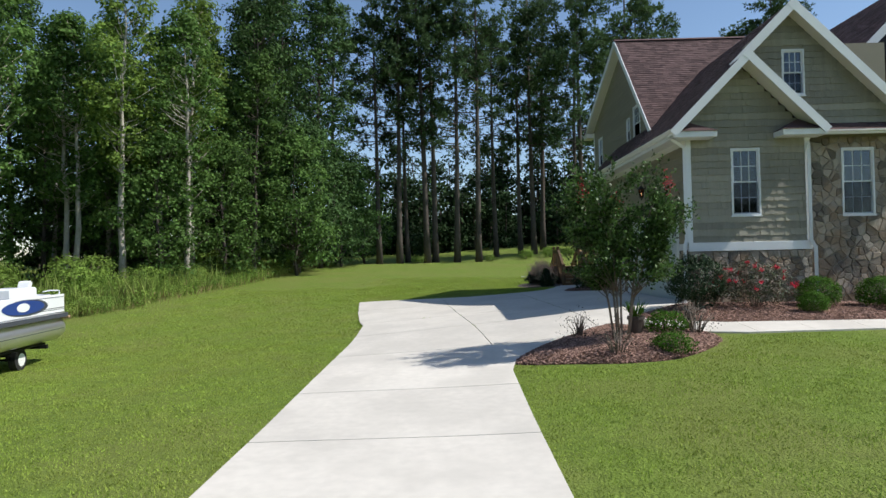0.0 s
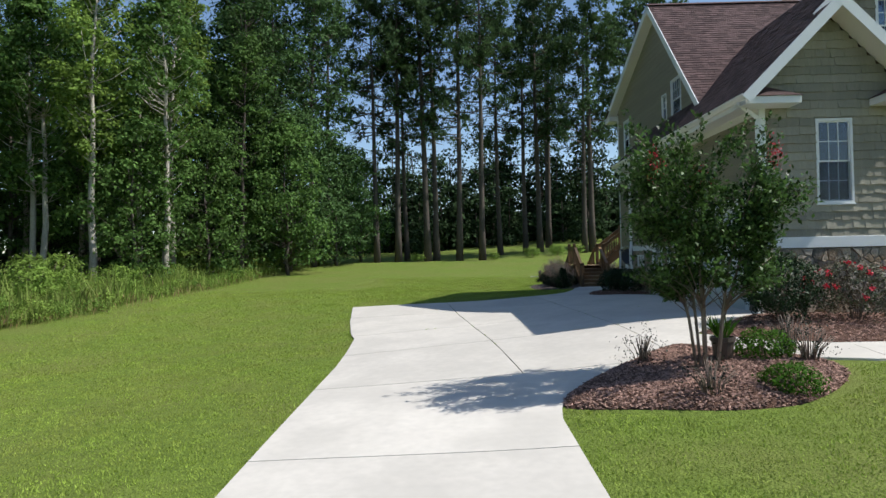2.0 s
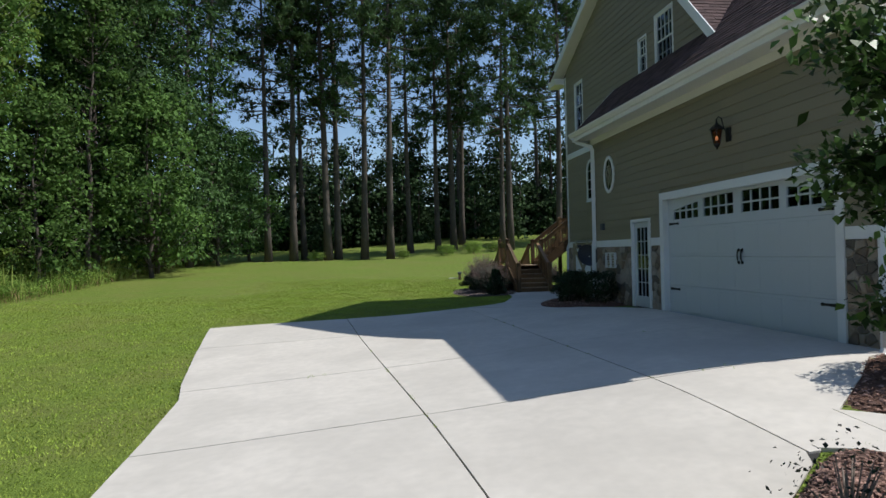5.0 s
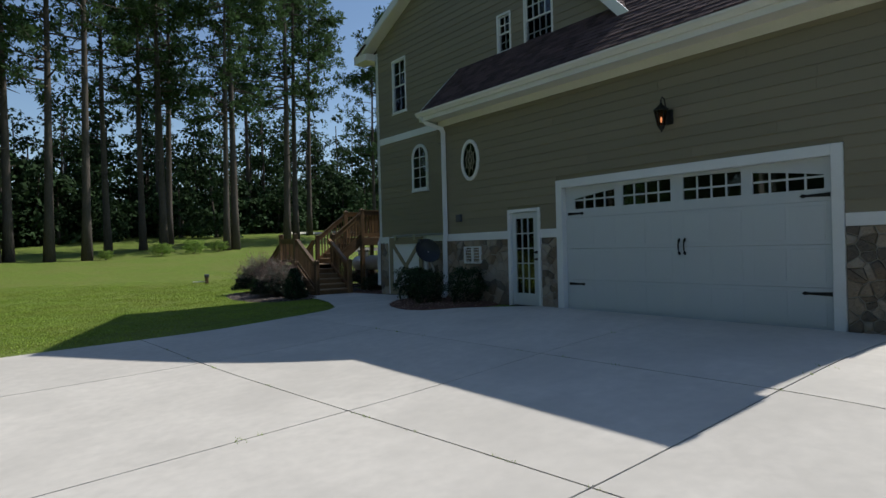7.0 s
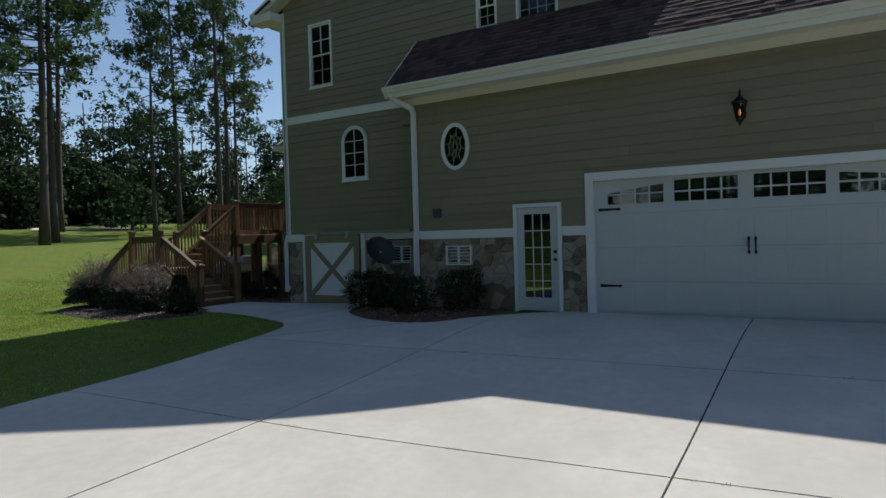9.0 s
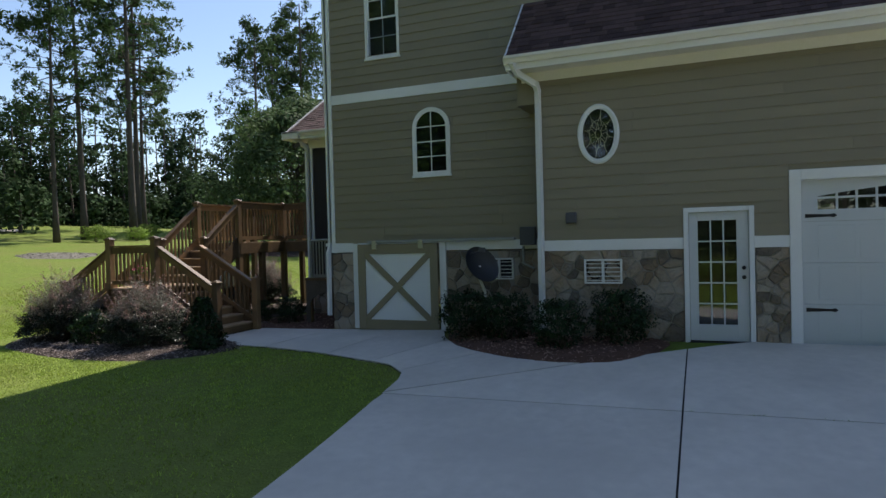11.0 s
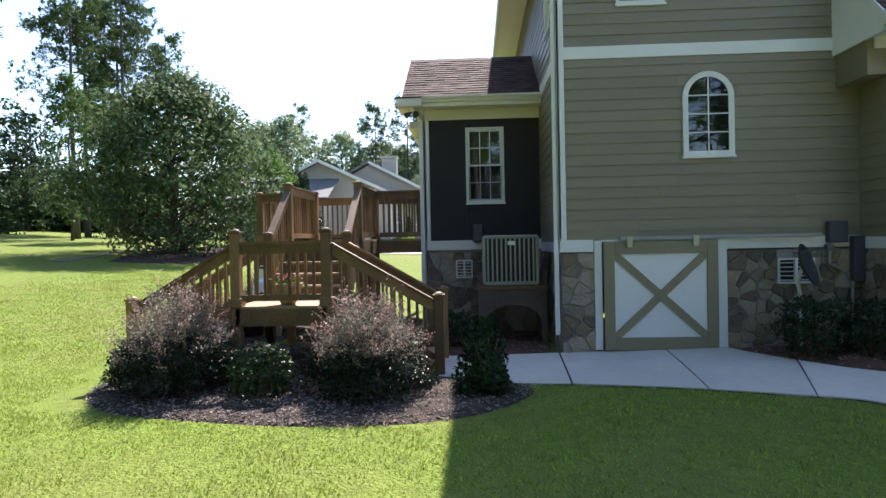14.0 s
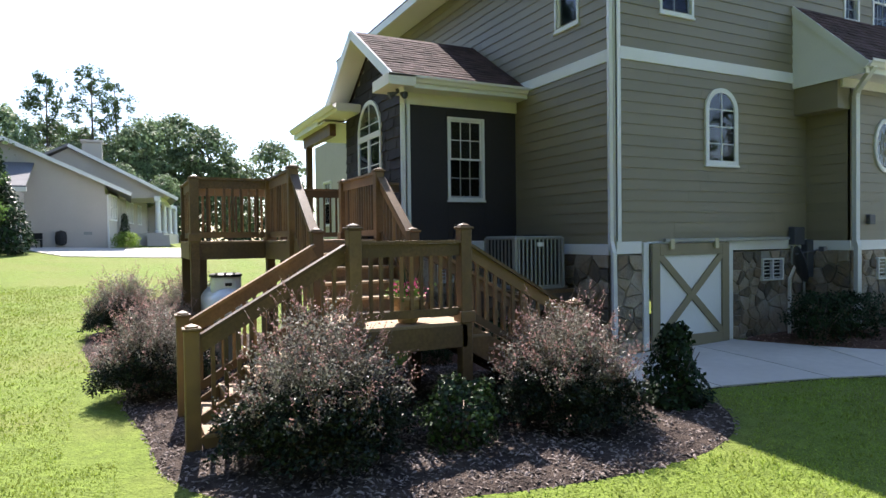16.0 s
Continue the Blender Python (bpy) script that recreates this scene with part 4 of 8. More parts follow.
roof("roof", (13.5, 17.90, 5.72), (0, 6.8, 0), (-3.69, 0, 3.69), 0, 0, "brown shingle slope of the large front gable", seed=4)
# main body
roof("roof", (7.10, 22.30, 6.72), (13.0, 0, 0), (0, 4.45, 4.70), 0, 0, "sunlit reddish-brown shingle roof of the main body", seed=5)
roof("roof", (7.10, 33.12, 8.66), (13.0, 0, 0), (0, -6.37, 2.77), 0, 0, "brown shingle rear roof of the main body", seed=6, tabs=False)
# rear bump-out
roof("roof", (9.92, 32.38, 5.63), (0, 2.85, 0), (2.17, 0, 1.38), 0, 0, "brown shingle roof of the rear bump-out", seed=7)
roof("roof", (14.26, 32.38, 5.63), (0, 2.85, 0), (-2.17, 0, 1.38), 0, 0, "brown shingle roof of the rear bump-out", seed=8, tabs=False)
# rear porch
roof("roof", (13.6, 35.36, 5.66), (3.1, 0, 0), (0, -2.95, 1.2), 0, 0, "brown shingle porch roof", seed=9, tabs=False)
# pent roof over the stone front
roof("roof", (10.0, 17.85, 5.72), (4.4, 0, 0), (0, 0.45, 0.30), 0, 0, "narrow brown shingle pent roof", seed=10)
# ridge cap
bm = bmesh.new()
prism(bm, [(7.08, 26.6, 11.37), (7.08, 26.75, 11.47), (7.08, 26.9, 11.37)], (13, 0, 0))
part("ridge_cap", bm, M_SHINGLE, house)

# rakes, fascias and soffits
rakeboard("rake_board", (7.09, 22.20, 6.52), (7.09, 26.75, 11.30))
rakeboard("rake_board", (7.09, 26.75, 11.32), (7.09, 33.18, 8.53))
for a, b in (((22.24, 6.60), (26.75, 11.30)), ((26.75, 11.30), (33.12, 8.53))):
    bm = bmesh.new()
    prism(bm, [(7.08, a[0], a[1] - 0.13), (7.46, a[0], a[1] - 0.13), (7.46, b[0], b[1] - 0.13), (7.08, b[0], b[1] - 0.13)], (0, 0, 0.03))
    part("rake_soffit", bm, M_SOFFIT, house)


def eave_box(name, a, b, material=None):
    bm = bmesh.new()
    box(bm, a, b, 0.006)
    return part(name, bm, material or M_TRIM, house)


# boxed eave return of the main gable
eave_box("eave_return", (7.06, 32.39, 8.36), (7.47, 33.16, 8.58), M_SOFFIT)
eave_box("fascia", (7.06, 33.06, 8.42), (20, 33.12, 8.62))
eave_box("soffit", (7.08, 32.42, 8.44), (20, 33.06, 8.47), M_SOFFIT)
bm = bmesh.new()
beam(bm, (7.04, 32.95, 8.60), (7.04, 32.38, 8.84), 0.06, 0.03)
part("return_cap", bm, M_SHINGLE, house)
# garage eave: soffit, fascia and gutter along the west side
eave_box("soffit", (6.16, 17.35, 5.54), (6.63, 28.02, 5.57), M_SOFFIT)
eave_box("fascia", (6.10, 17.13, 5.50), (6.15, 28.04, 5.72))


def gutter(f0, f1, out, parent=house, w=0.12, h=0.12):
    """An ogee gutter from f0 to f1; out is the unit vector away from the house."""
    f0, f1, out = Vector(f0), Vector(f1), Vector(out)
    prof = ((0, 0), (0, -h), (w * 0.55, -h), (w * 0.75, -h * 0.6), (w, -h * 0.35), (w, 0.0), (w - 0.012, 0.0), (w - 0.012, -h * 0.3), (w * 0.5, -h + 0.015), (0.012, -h + 0.015), (0.012, 0))
    bm = bmesh.new()
    prism(bm, [f0 + out * a + Vector((0, 0, b)) for a, b in prof], f1 - f0)
    return part("gutter", bm, M_SOFFIT, parent, "cream metal gutter")


def downspout(pts, r=0.042, parent=house):
    bm = bmesh.new()
    for p, q in zip(pts, pts[1:]):
        d = (Vector(q) - Vector(p)).normalized()
        beam(bm, Vector(p) - d * 0.03, Vector(q) + d * 0.03, r * 2, r * 1.5, (0.3, 1, 0.2))
    bm2 = part("downspout", bm, M_TRIM, parent, "white metal downspout")
    return bm2


gutter((6.10, 17.13, 5.72), (6.10, 28.04, 5.72), (-1, 0, 0))
gutter((9.92, 32.42, 5.63), (9.92, 35.33, 5.63), (-1, 0, 0))
gutter((10.05, 17.86, 5.72), (14.4, 17.86, 5.72), (0, -1, 0))
gutter((12.75, 35.36, 5.68), (16.7, 35.36, 5.68), (0, 1, 0))
downspout([(6.06, 27.9, 5.60), (6.2, 27.86, 5.46), (6.50, 27.62, 5.30), (6.53, 27.60, 5.2), (6.53, 27.60, 2.62), (6.50, 27.60, 2.50), (6.50, 27.60, 1.13), (6.42, 27.60, 1.04)], 0.05)
downspout([(6.05, 17.45, 5.58), (6.2, 17.5, 5.46), (6.54, 17.66, 5.30), (6.54, 17.66, 2.75), (6.48, 17.64, 2.55), (6.48, 17.64, 1.02), (6.40, 17.60, 0.93), (6.18, 17.55, 0.90)])
downspout([(10.1, 17.80, 5.60), (9.98, 17.72, 5.40), (9.96, 17.63, 5.30), (9.96, 17.63, 2.65), (10.06, 17.60, 2.45), (10.06, 17.60, 1.15)])
downspout([(9.86, 35.15, 5.58), (10.0, 35.0, 5.42), (10.30, 34.87, 5.25), (10.30, 34.87, 2.0), (10.30, 34.87, 0.9)], 0.055)
downspout([(7.46, 32.50, 8.4), (7.50, 32.45, 8.3), (7.50, 32.45, 2.66), (7.42, 32.46, 2.45), (7.40, 32.46, 1.15)])
# end closure of the garage eave beside the main gable wall
bm = bmesh.new()
prism(bm, [(6.12, 28.0, 5.50), (7.46, 28.0, 5.50), (7.46, 28.0, 7.02), (6.12, 28.0, 5.70)], (0, 0.04, 0))
part("eave_end", bm, M_TRIM, house, "white triangular end of the boxed eave")
bm = bmesh.new()
prism(bm, [(6.62, 27.62, 5.0), (7.46, 27.62, 5.0), (7.46, 27.62, 6.95), (6.62, 27.62, 6.12)], (0, 0.37, 0))
part("wall", bm, M_SIDING, house)
rakeboard("rake_board", (6.08, 28.05, 5.62), (7.46, 28.05, 7.0), 0.03, 0.14)
# small front gable: rakes, returns
for s, xe in ((1, 6.06), (-1, 10.24)):
    rakeboard("rake_board", (xe, 17.12, 5.60), (8.15, 17.12, 7.70), 0.03, 0.22)
    bm = bmesh.new()
    prism(bm, [(xe, 17.14, 5.55), (8.15, 17.14, 7.64), (8.15, 17.14, 7.61), (xe, 17.14, 5.52)], (0, 0.58, 0))
    part("rake_soffit", bm, M_SOFFIT, house)
    eave_box("eave_return", (min(xe, xe + s * 1.2), 17.16, 5.50), (max(xe, xe + s * 1.2), 17.72, 5.66), M_TRIM)
    bm = bmesh.new()
    cap = [bm.verts.new(p) for p in ((xe + s * 0.04, 17.12, 5.66), (xe + s * 1.22, 17.12, 5.66), (xe + s * 1.22, 17.72, 5.66), (xe + s * 0.04, 17.72, 5.66), (xe + s * 0.5, 17.72, 6.04))]
    for q in ((0, 1, 4), (1, 2, 4), (3, 0, 4), (0, 3, 2, 1), (2, 3, 4)):
        bm.faces.new([cap[i] for i in q])
    part("return_cap", bm, M_SHINGLE, house)
for cx_, cy_, cz_, k_ in ((8.15, 17.12, 7.70, 0.155), (9.81, 17.88, 9.34, 0.17)):
    bm = bmesh.new()
    prism(bm, [(cx_ - k_ - 0.01, cy_ - 0.019, cz_), (cx_, cy_ - 0.019, cz_ - k_ - 0.01), (cx_ + k_ + 0.01, cy_ - 0.019, cz_), (cx_, cy_ - 0.019, cz_ + k_)], (0, 0.038, 0))
    part("peak_board", bm, M_TRIM, house)
# large front gable: rakes
rakeboard("rake_board", (8.05, 17.88, 7.58), (9.81, 17.88, 9.34), 0.03, 0.24)
rakeboard("rake_board", (13.6, 17.88, 5.55), (9.81, 17.88, 9.34), 0.03, 0.24)
for xe in (6.2, 13.5):
    bm = bmesh.new()
    prism(bm, [(xe, 17.90, 5.62), (9.81, 17.90, 9.26), (9.81, 17.90, 9.22), (xe, 17.90, 5.58)], (0, 0.42, 0))
    part("rake_soffit", bm, M_SOFFIT, house)
# bump-out gable: rakes and returns
for s, xe in ((1, 9.88), (-1, 14.30)):
    rakeboard("rake_board", (xe, 35.24, 5.55), (12.09, 35.24, 6.95), 0.03, 0.18)
    bm = bmesh.new()
    prism(bm, [(xe, 34.8, 5.48), (12.09, 34.8, 6.88), (12.09, 34.8, 6.85), (xe, 34.8, 5.45)], (0, 0.43, 0))
    part("rake_soffit", bm, M_SOFFIT, house)
    eave_box("eave_return", (9.80, 34.81, 5.43) if s > 0 else (12.75, 34.81, 5.50), (10.62, 35.33, 5.63) if s > 0 else (14.3, 35.36, 5.68), M_SOFFIT)
eave_box("soffit", (9.93, 32.40, 5.43), (10.34, 34.82, 5.46), M_SOFFIT)
eave_box("fascia", (9.90, 32.40, 5.43), (9.935, 35.33, 5.63))
# upper dark gable of the front
bm = bmesh.new()
prism(bm, [(13.0, 20.0, 8.4), (18.4, 20.0, 8.4), (15.7, 20.0, 11.0)], (0, 0.15, 0))
w = part("wall", bm, M_DARKSHAKE, house, "dark shake front gable high on the house")
shake_rows(Face("y", 20.0, -1), w, 8.4, 10.9, lambda v: (15.7 - (11.0 - v), 15.7 + (11.0 - v)), [], M_DARKSHAKE, 30)
rakeboard("rake_board", (12.7, 19.6, 8.3), (15.7, 19.6, 11.3), 0.03, 0.24)
rakeboard("rake_board", (18.7, 19.6, 8.3), (15.7, 19.6, 11.3), 0.03, 0.24)
roof("roof", (12.7, 19.6, 8.38), (0, 6.5, 0), (3.0, 0, 3.0), 0, 0, "brown shingle slope of the upper gable", seed=31)
roof("roof", (18.7, 19.6, 8.38), (0, 6.5, 0), (-3.0, 0, 3.0), 0, 0, "brown shingle slope of the upper gable", seed=32, tabs=False)
# rear porch: wall, ceiling, post, beam
PORCH_N = Face("y", 33.36, 1)
bm = bmesh.new()
sheet(bm, PORCH_N, 13.9, 22.0, 2.4, 6.0, [(20.0, 20.9, 3.2, 4.7)], 0.15)
part("wall", bm, M_FARWALL, house, "pale rear wall under the porch")
window(PORCH_N, 20.0, 20.9, 3.2, 4.7)
eave_box("soffit", (13.8, 32.4, 5.42), (16.7, 35.34, 5.46), M_SOFFIT)
eave_box("fascia", (14.3, 35.32, 5.42), (16.7, 35.36, 5.66))
eave_box("fascia", (16.66, 32.4, 5.42), (16.7, 35.36, 5.66))
eave_box("porch_beam", (13.85, 35.05, 5.14), (16.3, 35.2, 5.42), M_WOOD)
eave_box("porch_post", (15.95, 35.05, 2.75), (16.10, 35.20, 5.15), M_WOOD)
# ---- doors, vents and fittings on the west side ----
# garage door in its opening
bm = bmesh.new()
u0, u1, v0, v1 = GDOOR[0], GDOOR[1], 0.93, GDOOR[3]
WEST_G.box(bm, u0 + 0.01, u1 - 0.01, v1 - 0.01, v1 + 0.15, -0.12, 0.045, 0.005)
gdoor = part("garage_door", bm, M_TRIM, house, "white carriage-style double garage door with arched lites, closed")
for q in ((u0 - 0.15, u0 + 0.01, v0, v1 + 0.15), (u1 - 0.01, u1 + 0.15, v0, v1 + 0.15)):
    bm = bmesh.new()
    WEST_G.box(bm, *q, -0.12, 0.045, 0.005)
    part("casing", bm, M_TRIM, gdoor, "white side casing")
sec = (v1 - v0 - 0.02) / 4
GLITES = [(18.70, 19.74), (19.92, 20.95), (21.19, 22.22), (22.40, 23.41)]
for k in range(4):
    a, b = v0 + 0.012 + k * sec, v0 + 0.012 + (k + 1) * sec - 0.003
    if k < 3:
        bm = bmesh.new()
        WEST_G.box(bm, u0 + 0.012, u1 - 0.012, a, b, -0.13, -0.085, 0.004)
        part("panel", bm, M_DOOR, gdoor)
        for p, q in GLITES:
            for e, g in ((p, (p + q) / 2 - 0.03), ((p + q) / 2 + 0.03, q)):
                bm = bmesh.new()
                WEST_G.box(bm, e, g, a + 0.07, b - 0.06, -0.09, -0.0815, 0.003)
                part("pressed_panel", bm, M_DOOR, gdoor)
    else:
        us = [u0 + 0.012] + [e for h in GLITES for e in h] + [u1 - 0.012]
        for i, (p, q) in enumerate(zip(us, us[1:])):
            bm = bmesh.new()
            if i % 2 == 0:
                WEST_G.box(bm, p, q, a, b, -0.13, -0.085)
                part("panel_stile", bm, M_DOOR, gdoor)
                continue
            WEST_G.box(bm, p, q, a, a + 0.15, -0.13, -0.085)
            part("panel_rail", bm, M_DOOR, gdoor)
            # arched head of the lites: the outer ones fall away to the sides
            bm = bmesh.new()
            m = [(c, b - 0.055 - 0.20 * ((c - 21.06) / 2.4) ** 2 * (1.0 if i in (1, 7) else 0.35)) for c in steps(q, p, 8)]
            WEST_G.prism(bm, [(p, b), (q, b)] + m, -0.13, -0.085)
            part("panel_head", bm, M_DOOR, gdoor)
    if k == 3:
        for p, q in GLITES:
            bm = bmesh.new()
            WEST_G.box(bm, p + 0.003, q - 0.003, a + 0.15, b - 0.05, -0.118, -0.112)
            part("pane", bm, M_GLASS, gdoor).visible_shadow = False
            bm = bmesh.new()
            muntins(bm, WEST_G, p, q, a + 0.15, b - 0.07, 4, 2, -0.112, -0.098, 0.03)
            WEST_G.box(bm, p, q, a + 0.15, a + 0.175, -0.112, -0.095)
            part("muntin_grid", bm, M_DOOR, gdoor)
bm = bmesh.new()
WEST_G.box(bm, u0 + 0.012, u1 - 0.012, 0.88, 0.94, -0.13, -0.075)
part("bottom_seal", bm, M_TYRE, gdoor, "black rubber bottom seal")
for u in (20.93, 21.035):
    bm = bmesh.new()
    tube(bm, [WEST_G(u, 2.06, -0.08), WEST_G(u, 2.09, -0.06), WEST_G(u, 2.14, -0.04), WEST_G(u, 2.2, -0.035), WEST_G(u, 2.26, -0.04), WEST_G(u, 2.30, -0.06), WEST_G(u, 2.34, -0.08)], [0.018, 0.026, 0.014, 0.013, 0.014, 0.026, 0.010], 6)
    part("handle", bm, M_BLACK, gdoor, "black iron pull handle")
for u, s in ((23.58, -1), (18.62, 1)):
    for v in (1.48, 2.90):
        bm = bmesh.new()
        WEST_G.prism(bm, [(u, v - 0.03), (u + s * 0.32, v - 0.018), (u + s * 0.38, v - 0.03), (u + s * 0.42, v), (u + s * 0.38, v + 0.03), (u + s * 0.32, v + 0.018), (u, v + 0.03)], -0.085, -0.074)
        part("hinge", bm, M_BLACK, gdoor, "black spear-pointed strap hinge")

# side door with fifteen lites
bm = bmesh.new()
u0, u1, v0, v1 = 24.28, 25.30, 0.93, 3.09
for q in ((u0, u0 + 0.075, v0, v1), (u1 - 0.075, u1, v0, v1), (u0 + 0.075, u1 - 0.075, v1 - 0.075, v1)):
    WEST_G.box(bm, *q, -0.1, 0.05, 0.005)
sdoor = part("side_door", bm, M_TRIM, house, "white fifteen-lite side door, closed")
a, b, c, d = u0 + 0.08, u1 - 0.08, 0.97, v1 - 0.08
bm = bmesh.new()
for q in ((a, a + 0.17, c, d), (b - 0.13, b, c, d), (a + 0.17, b - 0.13, c, c + 0.26), (a + 0.17, b - 0.13, d - 0.13, d)):
    WEST_G.box(bm, *q, -0.055, -0.012, 0.003)
part("door_leaf", bm, M_DOOR, sdoor)
bm = bmesh.new()
muntins(bm, WEST_G, a + 0.17, b - 0.13, c + 0.26, d - 0.13, 3, 5, -0.04, -0.02, 0.022)
part("muntin_grid", bm, M_DOOR, sdoor)
bm = bmesh.new()
WEST_G.box(bm, a + 0.17, b - 0.13, c + 0.26, d - 0.13, -0.036, -0.03)
part("pane", bm, M_GLASS, sdoor).visible_shadow = False
bm = bmesh.new()
WEST_G.box(bm, u0 + 0.06, u1 - 0.06, 0.90, 0.955, -0.1, 0.06, 0.004)
part("threshold", bm, M_BLACK, sdoor, "dark bronze threshold")
for v in (1.98, 2.13):
    bm = bmesh.new()
    tube(bm, [WEST_G(a + 0.07, v, -0.015), WEST_G(a + 0.07, v, 0.01), WEST_G(a + 0.07, v, 0.03), WEST_G(a + 0.07, v, 0.055), WEST_G(a + 0.07, v, 0.06)], [0.032, 0.032, 0.014, 0.026, 0.01], 10)
    part("knob", bm, M_BLACK, sdoor, "dark bronze knob")


def louver(f, u0, u1, v0, v1):
    bm = bmesh.new()
    t = 0.03
    for q in ((u0, u0 + t, v0, v1), (u1 - t, u1, v0, v1), (u0 + t, u1 - t, v1 - t, v1), (u0 + t, u1 - t, v0, v0 + t)):
        f.box(bm, *q, -0.02, 0.06, 0.003)
    m = (u0 + u1) / 2
    f.box(bm, m - 0.02, m + 0.02, v0 + t, v1 - t, -0.02, 0.055)
    vent = part("vent", bm, M_TRIM, house, "white louvred crawl-space vent")
    n = 5
    for i in range(n):
        v = v0 + t + (v1 - v0 - 2 * t) * (i + 0.25) / n
        bm = bmesh.new()
        f.prism(bm, [(u0 + t, v), (u1 - t, v), (u1 - t, v + 0.014), (u0 + t, v + 0.014)], 0.0, 0.04)
        part("slat", bm, M_TRIM, vent)
    # dark sheet paints the shade between the louvres
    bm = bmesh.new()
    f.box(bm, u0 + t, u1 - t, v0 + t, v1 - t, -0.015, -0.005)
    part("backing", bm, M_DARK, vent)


louver(Face("x", 6.60, -1), 26.26, 26.88, 1.88, 2.29)
louver(WEST_M, 28.36, 28.94, 1.89, 2.30)
louver(Face("x", 10.31, -1), 33.85, 34.2, 1.90, 2.28)

# sliding barn door to the crawl space
barn = thing("barn_door", (7.3, 30.8, 0.88), "tan and white crossbuck sliding barn door, closed", "barn door")
F = Face("x", 7.43, -1)
u0, u1, v0, v1 = 29.90, 31.71, 0.86, 2.62
bm = bmesh.new()
F.box(bm, u0 + 0.02, u1 - 0.02, v0 + 0.02, v1 - 0.02, 0.02, 0.05)
part("door_board", bm, M_TRIM, barn, "white board infill")
for q in ((u0, u0 + 0.17, v0, v1), (u1 - 0.17, u1, v0, v1), (u0 + 0.17, u1 - 0.17, v1 - 0.20, v1), (u0 + 0.17, u1 - 0.17, v0, v0 + 0.20)):
    bm = bmesh.new()
    F.box(bm, *q, 0.045, 0.085, 0.004)
    part("rail", bm, M_CHIPTRIM, barn, "tan frame board")
for s in (0, 1):
    p, q = (u0 + 0.17, v0 + 0.20), (u1 - 0.17, v1 - 0.20)
    if s:
        p, q = (u0 + 0.17, v1 - 0.20), (u1 - 0.17, v0 + 0.20)
    du, dv = q[0] - p[0], q[1] - p[1]
    ln = math.hypot(du, dv)
    nu, nv = -dv / ln * 0.06, du / ln * 0.06
    bm = bmesh.new()
    F.prism(bm, [(p[0] - nu, p[1] - nv), (q[0] - nu, q[1] - nv), (q[0] + nu, q[1] + nv), (p[0] + nu, p[1] + nv)], 0.047 + 0.002 * s, 0.078 + 0.003 * s)
    part("brace", bm, M_CHIPTRIM, barn, "tan diagonal brace")
bm = bmesh.new()
F.box(bm, 28.30, 31.45, 2.64, 2.70, 0.05, 0.12, 0.006)
part("track", bm, M_METAL, barn, "grey metal sliding track")
for u in (30.25, 31.30):
    bm = bmesh.new()
    F.box(bm, u - 0.05, u + 0.05, 2.52, 2.70, 0.08, 0.13, 0.01)
    part("hanger", bm, M_LEAD, barn, "brass-coloured hanger")
trim(WEST_M, "door_casing", 29.74, 29.88, 0.86, STONE_TOP + 0.2, w1=0.06)
trim(WEST_M, "door_casing", 31.73, 31.85, 0.86, STONE_TOP + 0.2, w1=0.06)
trim(WEST_M, "door_casing", 29.88, 31.73, 2.62, BAND + 0.03, w1=0.03)

# wall lantern over the garage door
lantern = thing("wall_lantern", (6.59, 21.10, 4.4), "black iron wall lantern with a lit amber bulb", "wall lantern")
cx, cy = 6.36, 21.10
bm = bmesh.new()
WEST_G.box(bm, 21.03, 21.17, 4.30, 4.55, 0.0, 0.05, 0.01)
part("backplate", bm, M_BLACK, lantern)
bm = bmesh.new()
tube(bm, [(6.57, cy, 4.42), (6.50, cy, 4.55), (6.46, cy, 4.72), (6.40, cy, 4.75), (cx, cy, 4.70), (cx, cy, 4.62)], [0.014] * 6, 6)
part("arm", bm, M_BLACK, lantern)
bm = bmesh.new()
lathe(bm, cx, cy, [(0.012, 4.66), (0.03, 4.62), (0.13, 4.53), (0.12, 4.51)], 10)
part("cap", bm, M_BLACK, lantern)
bm = bmesh.new()
lathe(bm, cx, cy, [(0.06, 4.26), (0.05, 4.22), (0.02, 4.19), (0.01, 4.15)], 10)
for k in range(6):
    a = k * math.tau / 6
    tube(bm, [(cx + 0.06 * math.cos(a), cy + 0.06 * math.sin(a), 4.25), (cx + 0.11 * math.cos(a), cy + 0.11 * math.sin(a), 4.52)], [0.008, 0.008], 5)
part("cage", bm, M_BLACK, lantern)
bm = bmesh.new()
lathe(bm, cx, cy, [(0.055, 4.26), (0.10, 4.51)], 12)
part("glass", bm, glass_mat("amber_glass", (0.55, 0.30, 0.20), 1.3), lantern, "amber seeded glass").visible_shadow = False
M_BULB = bpy.data.materials.new("lit_bulb")
M_BULB.use_nodes = True
M_BULB.node_tree.nodes["Principled BSDF"].inputs["Emission Color"].default_value = (1.0, 0.62, 0.35, 1)
M_BULB.node_tree.nodes["Principled BSDF"].inputs["Emission Strength"].default_value = 1.6
bm = bmesh.new()
lathe(bm, cx, cy, [(0.008, 4.31), (0.018, 4.34), (0.02, 4.37), (0.008, 4.41)], 10)
part("bulb", bm, M_BULB, lantern, "glowing bulb")

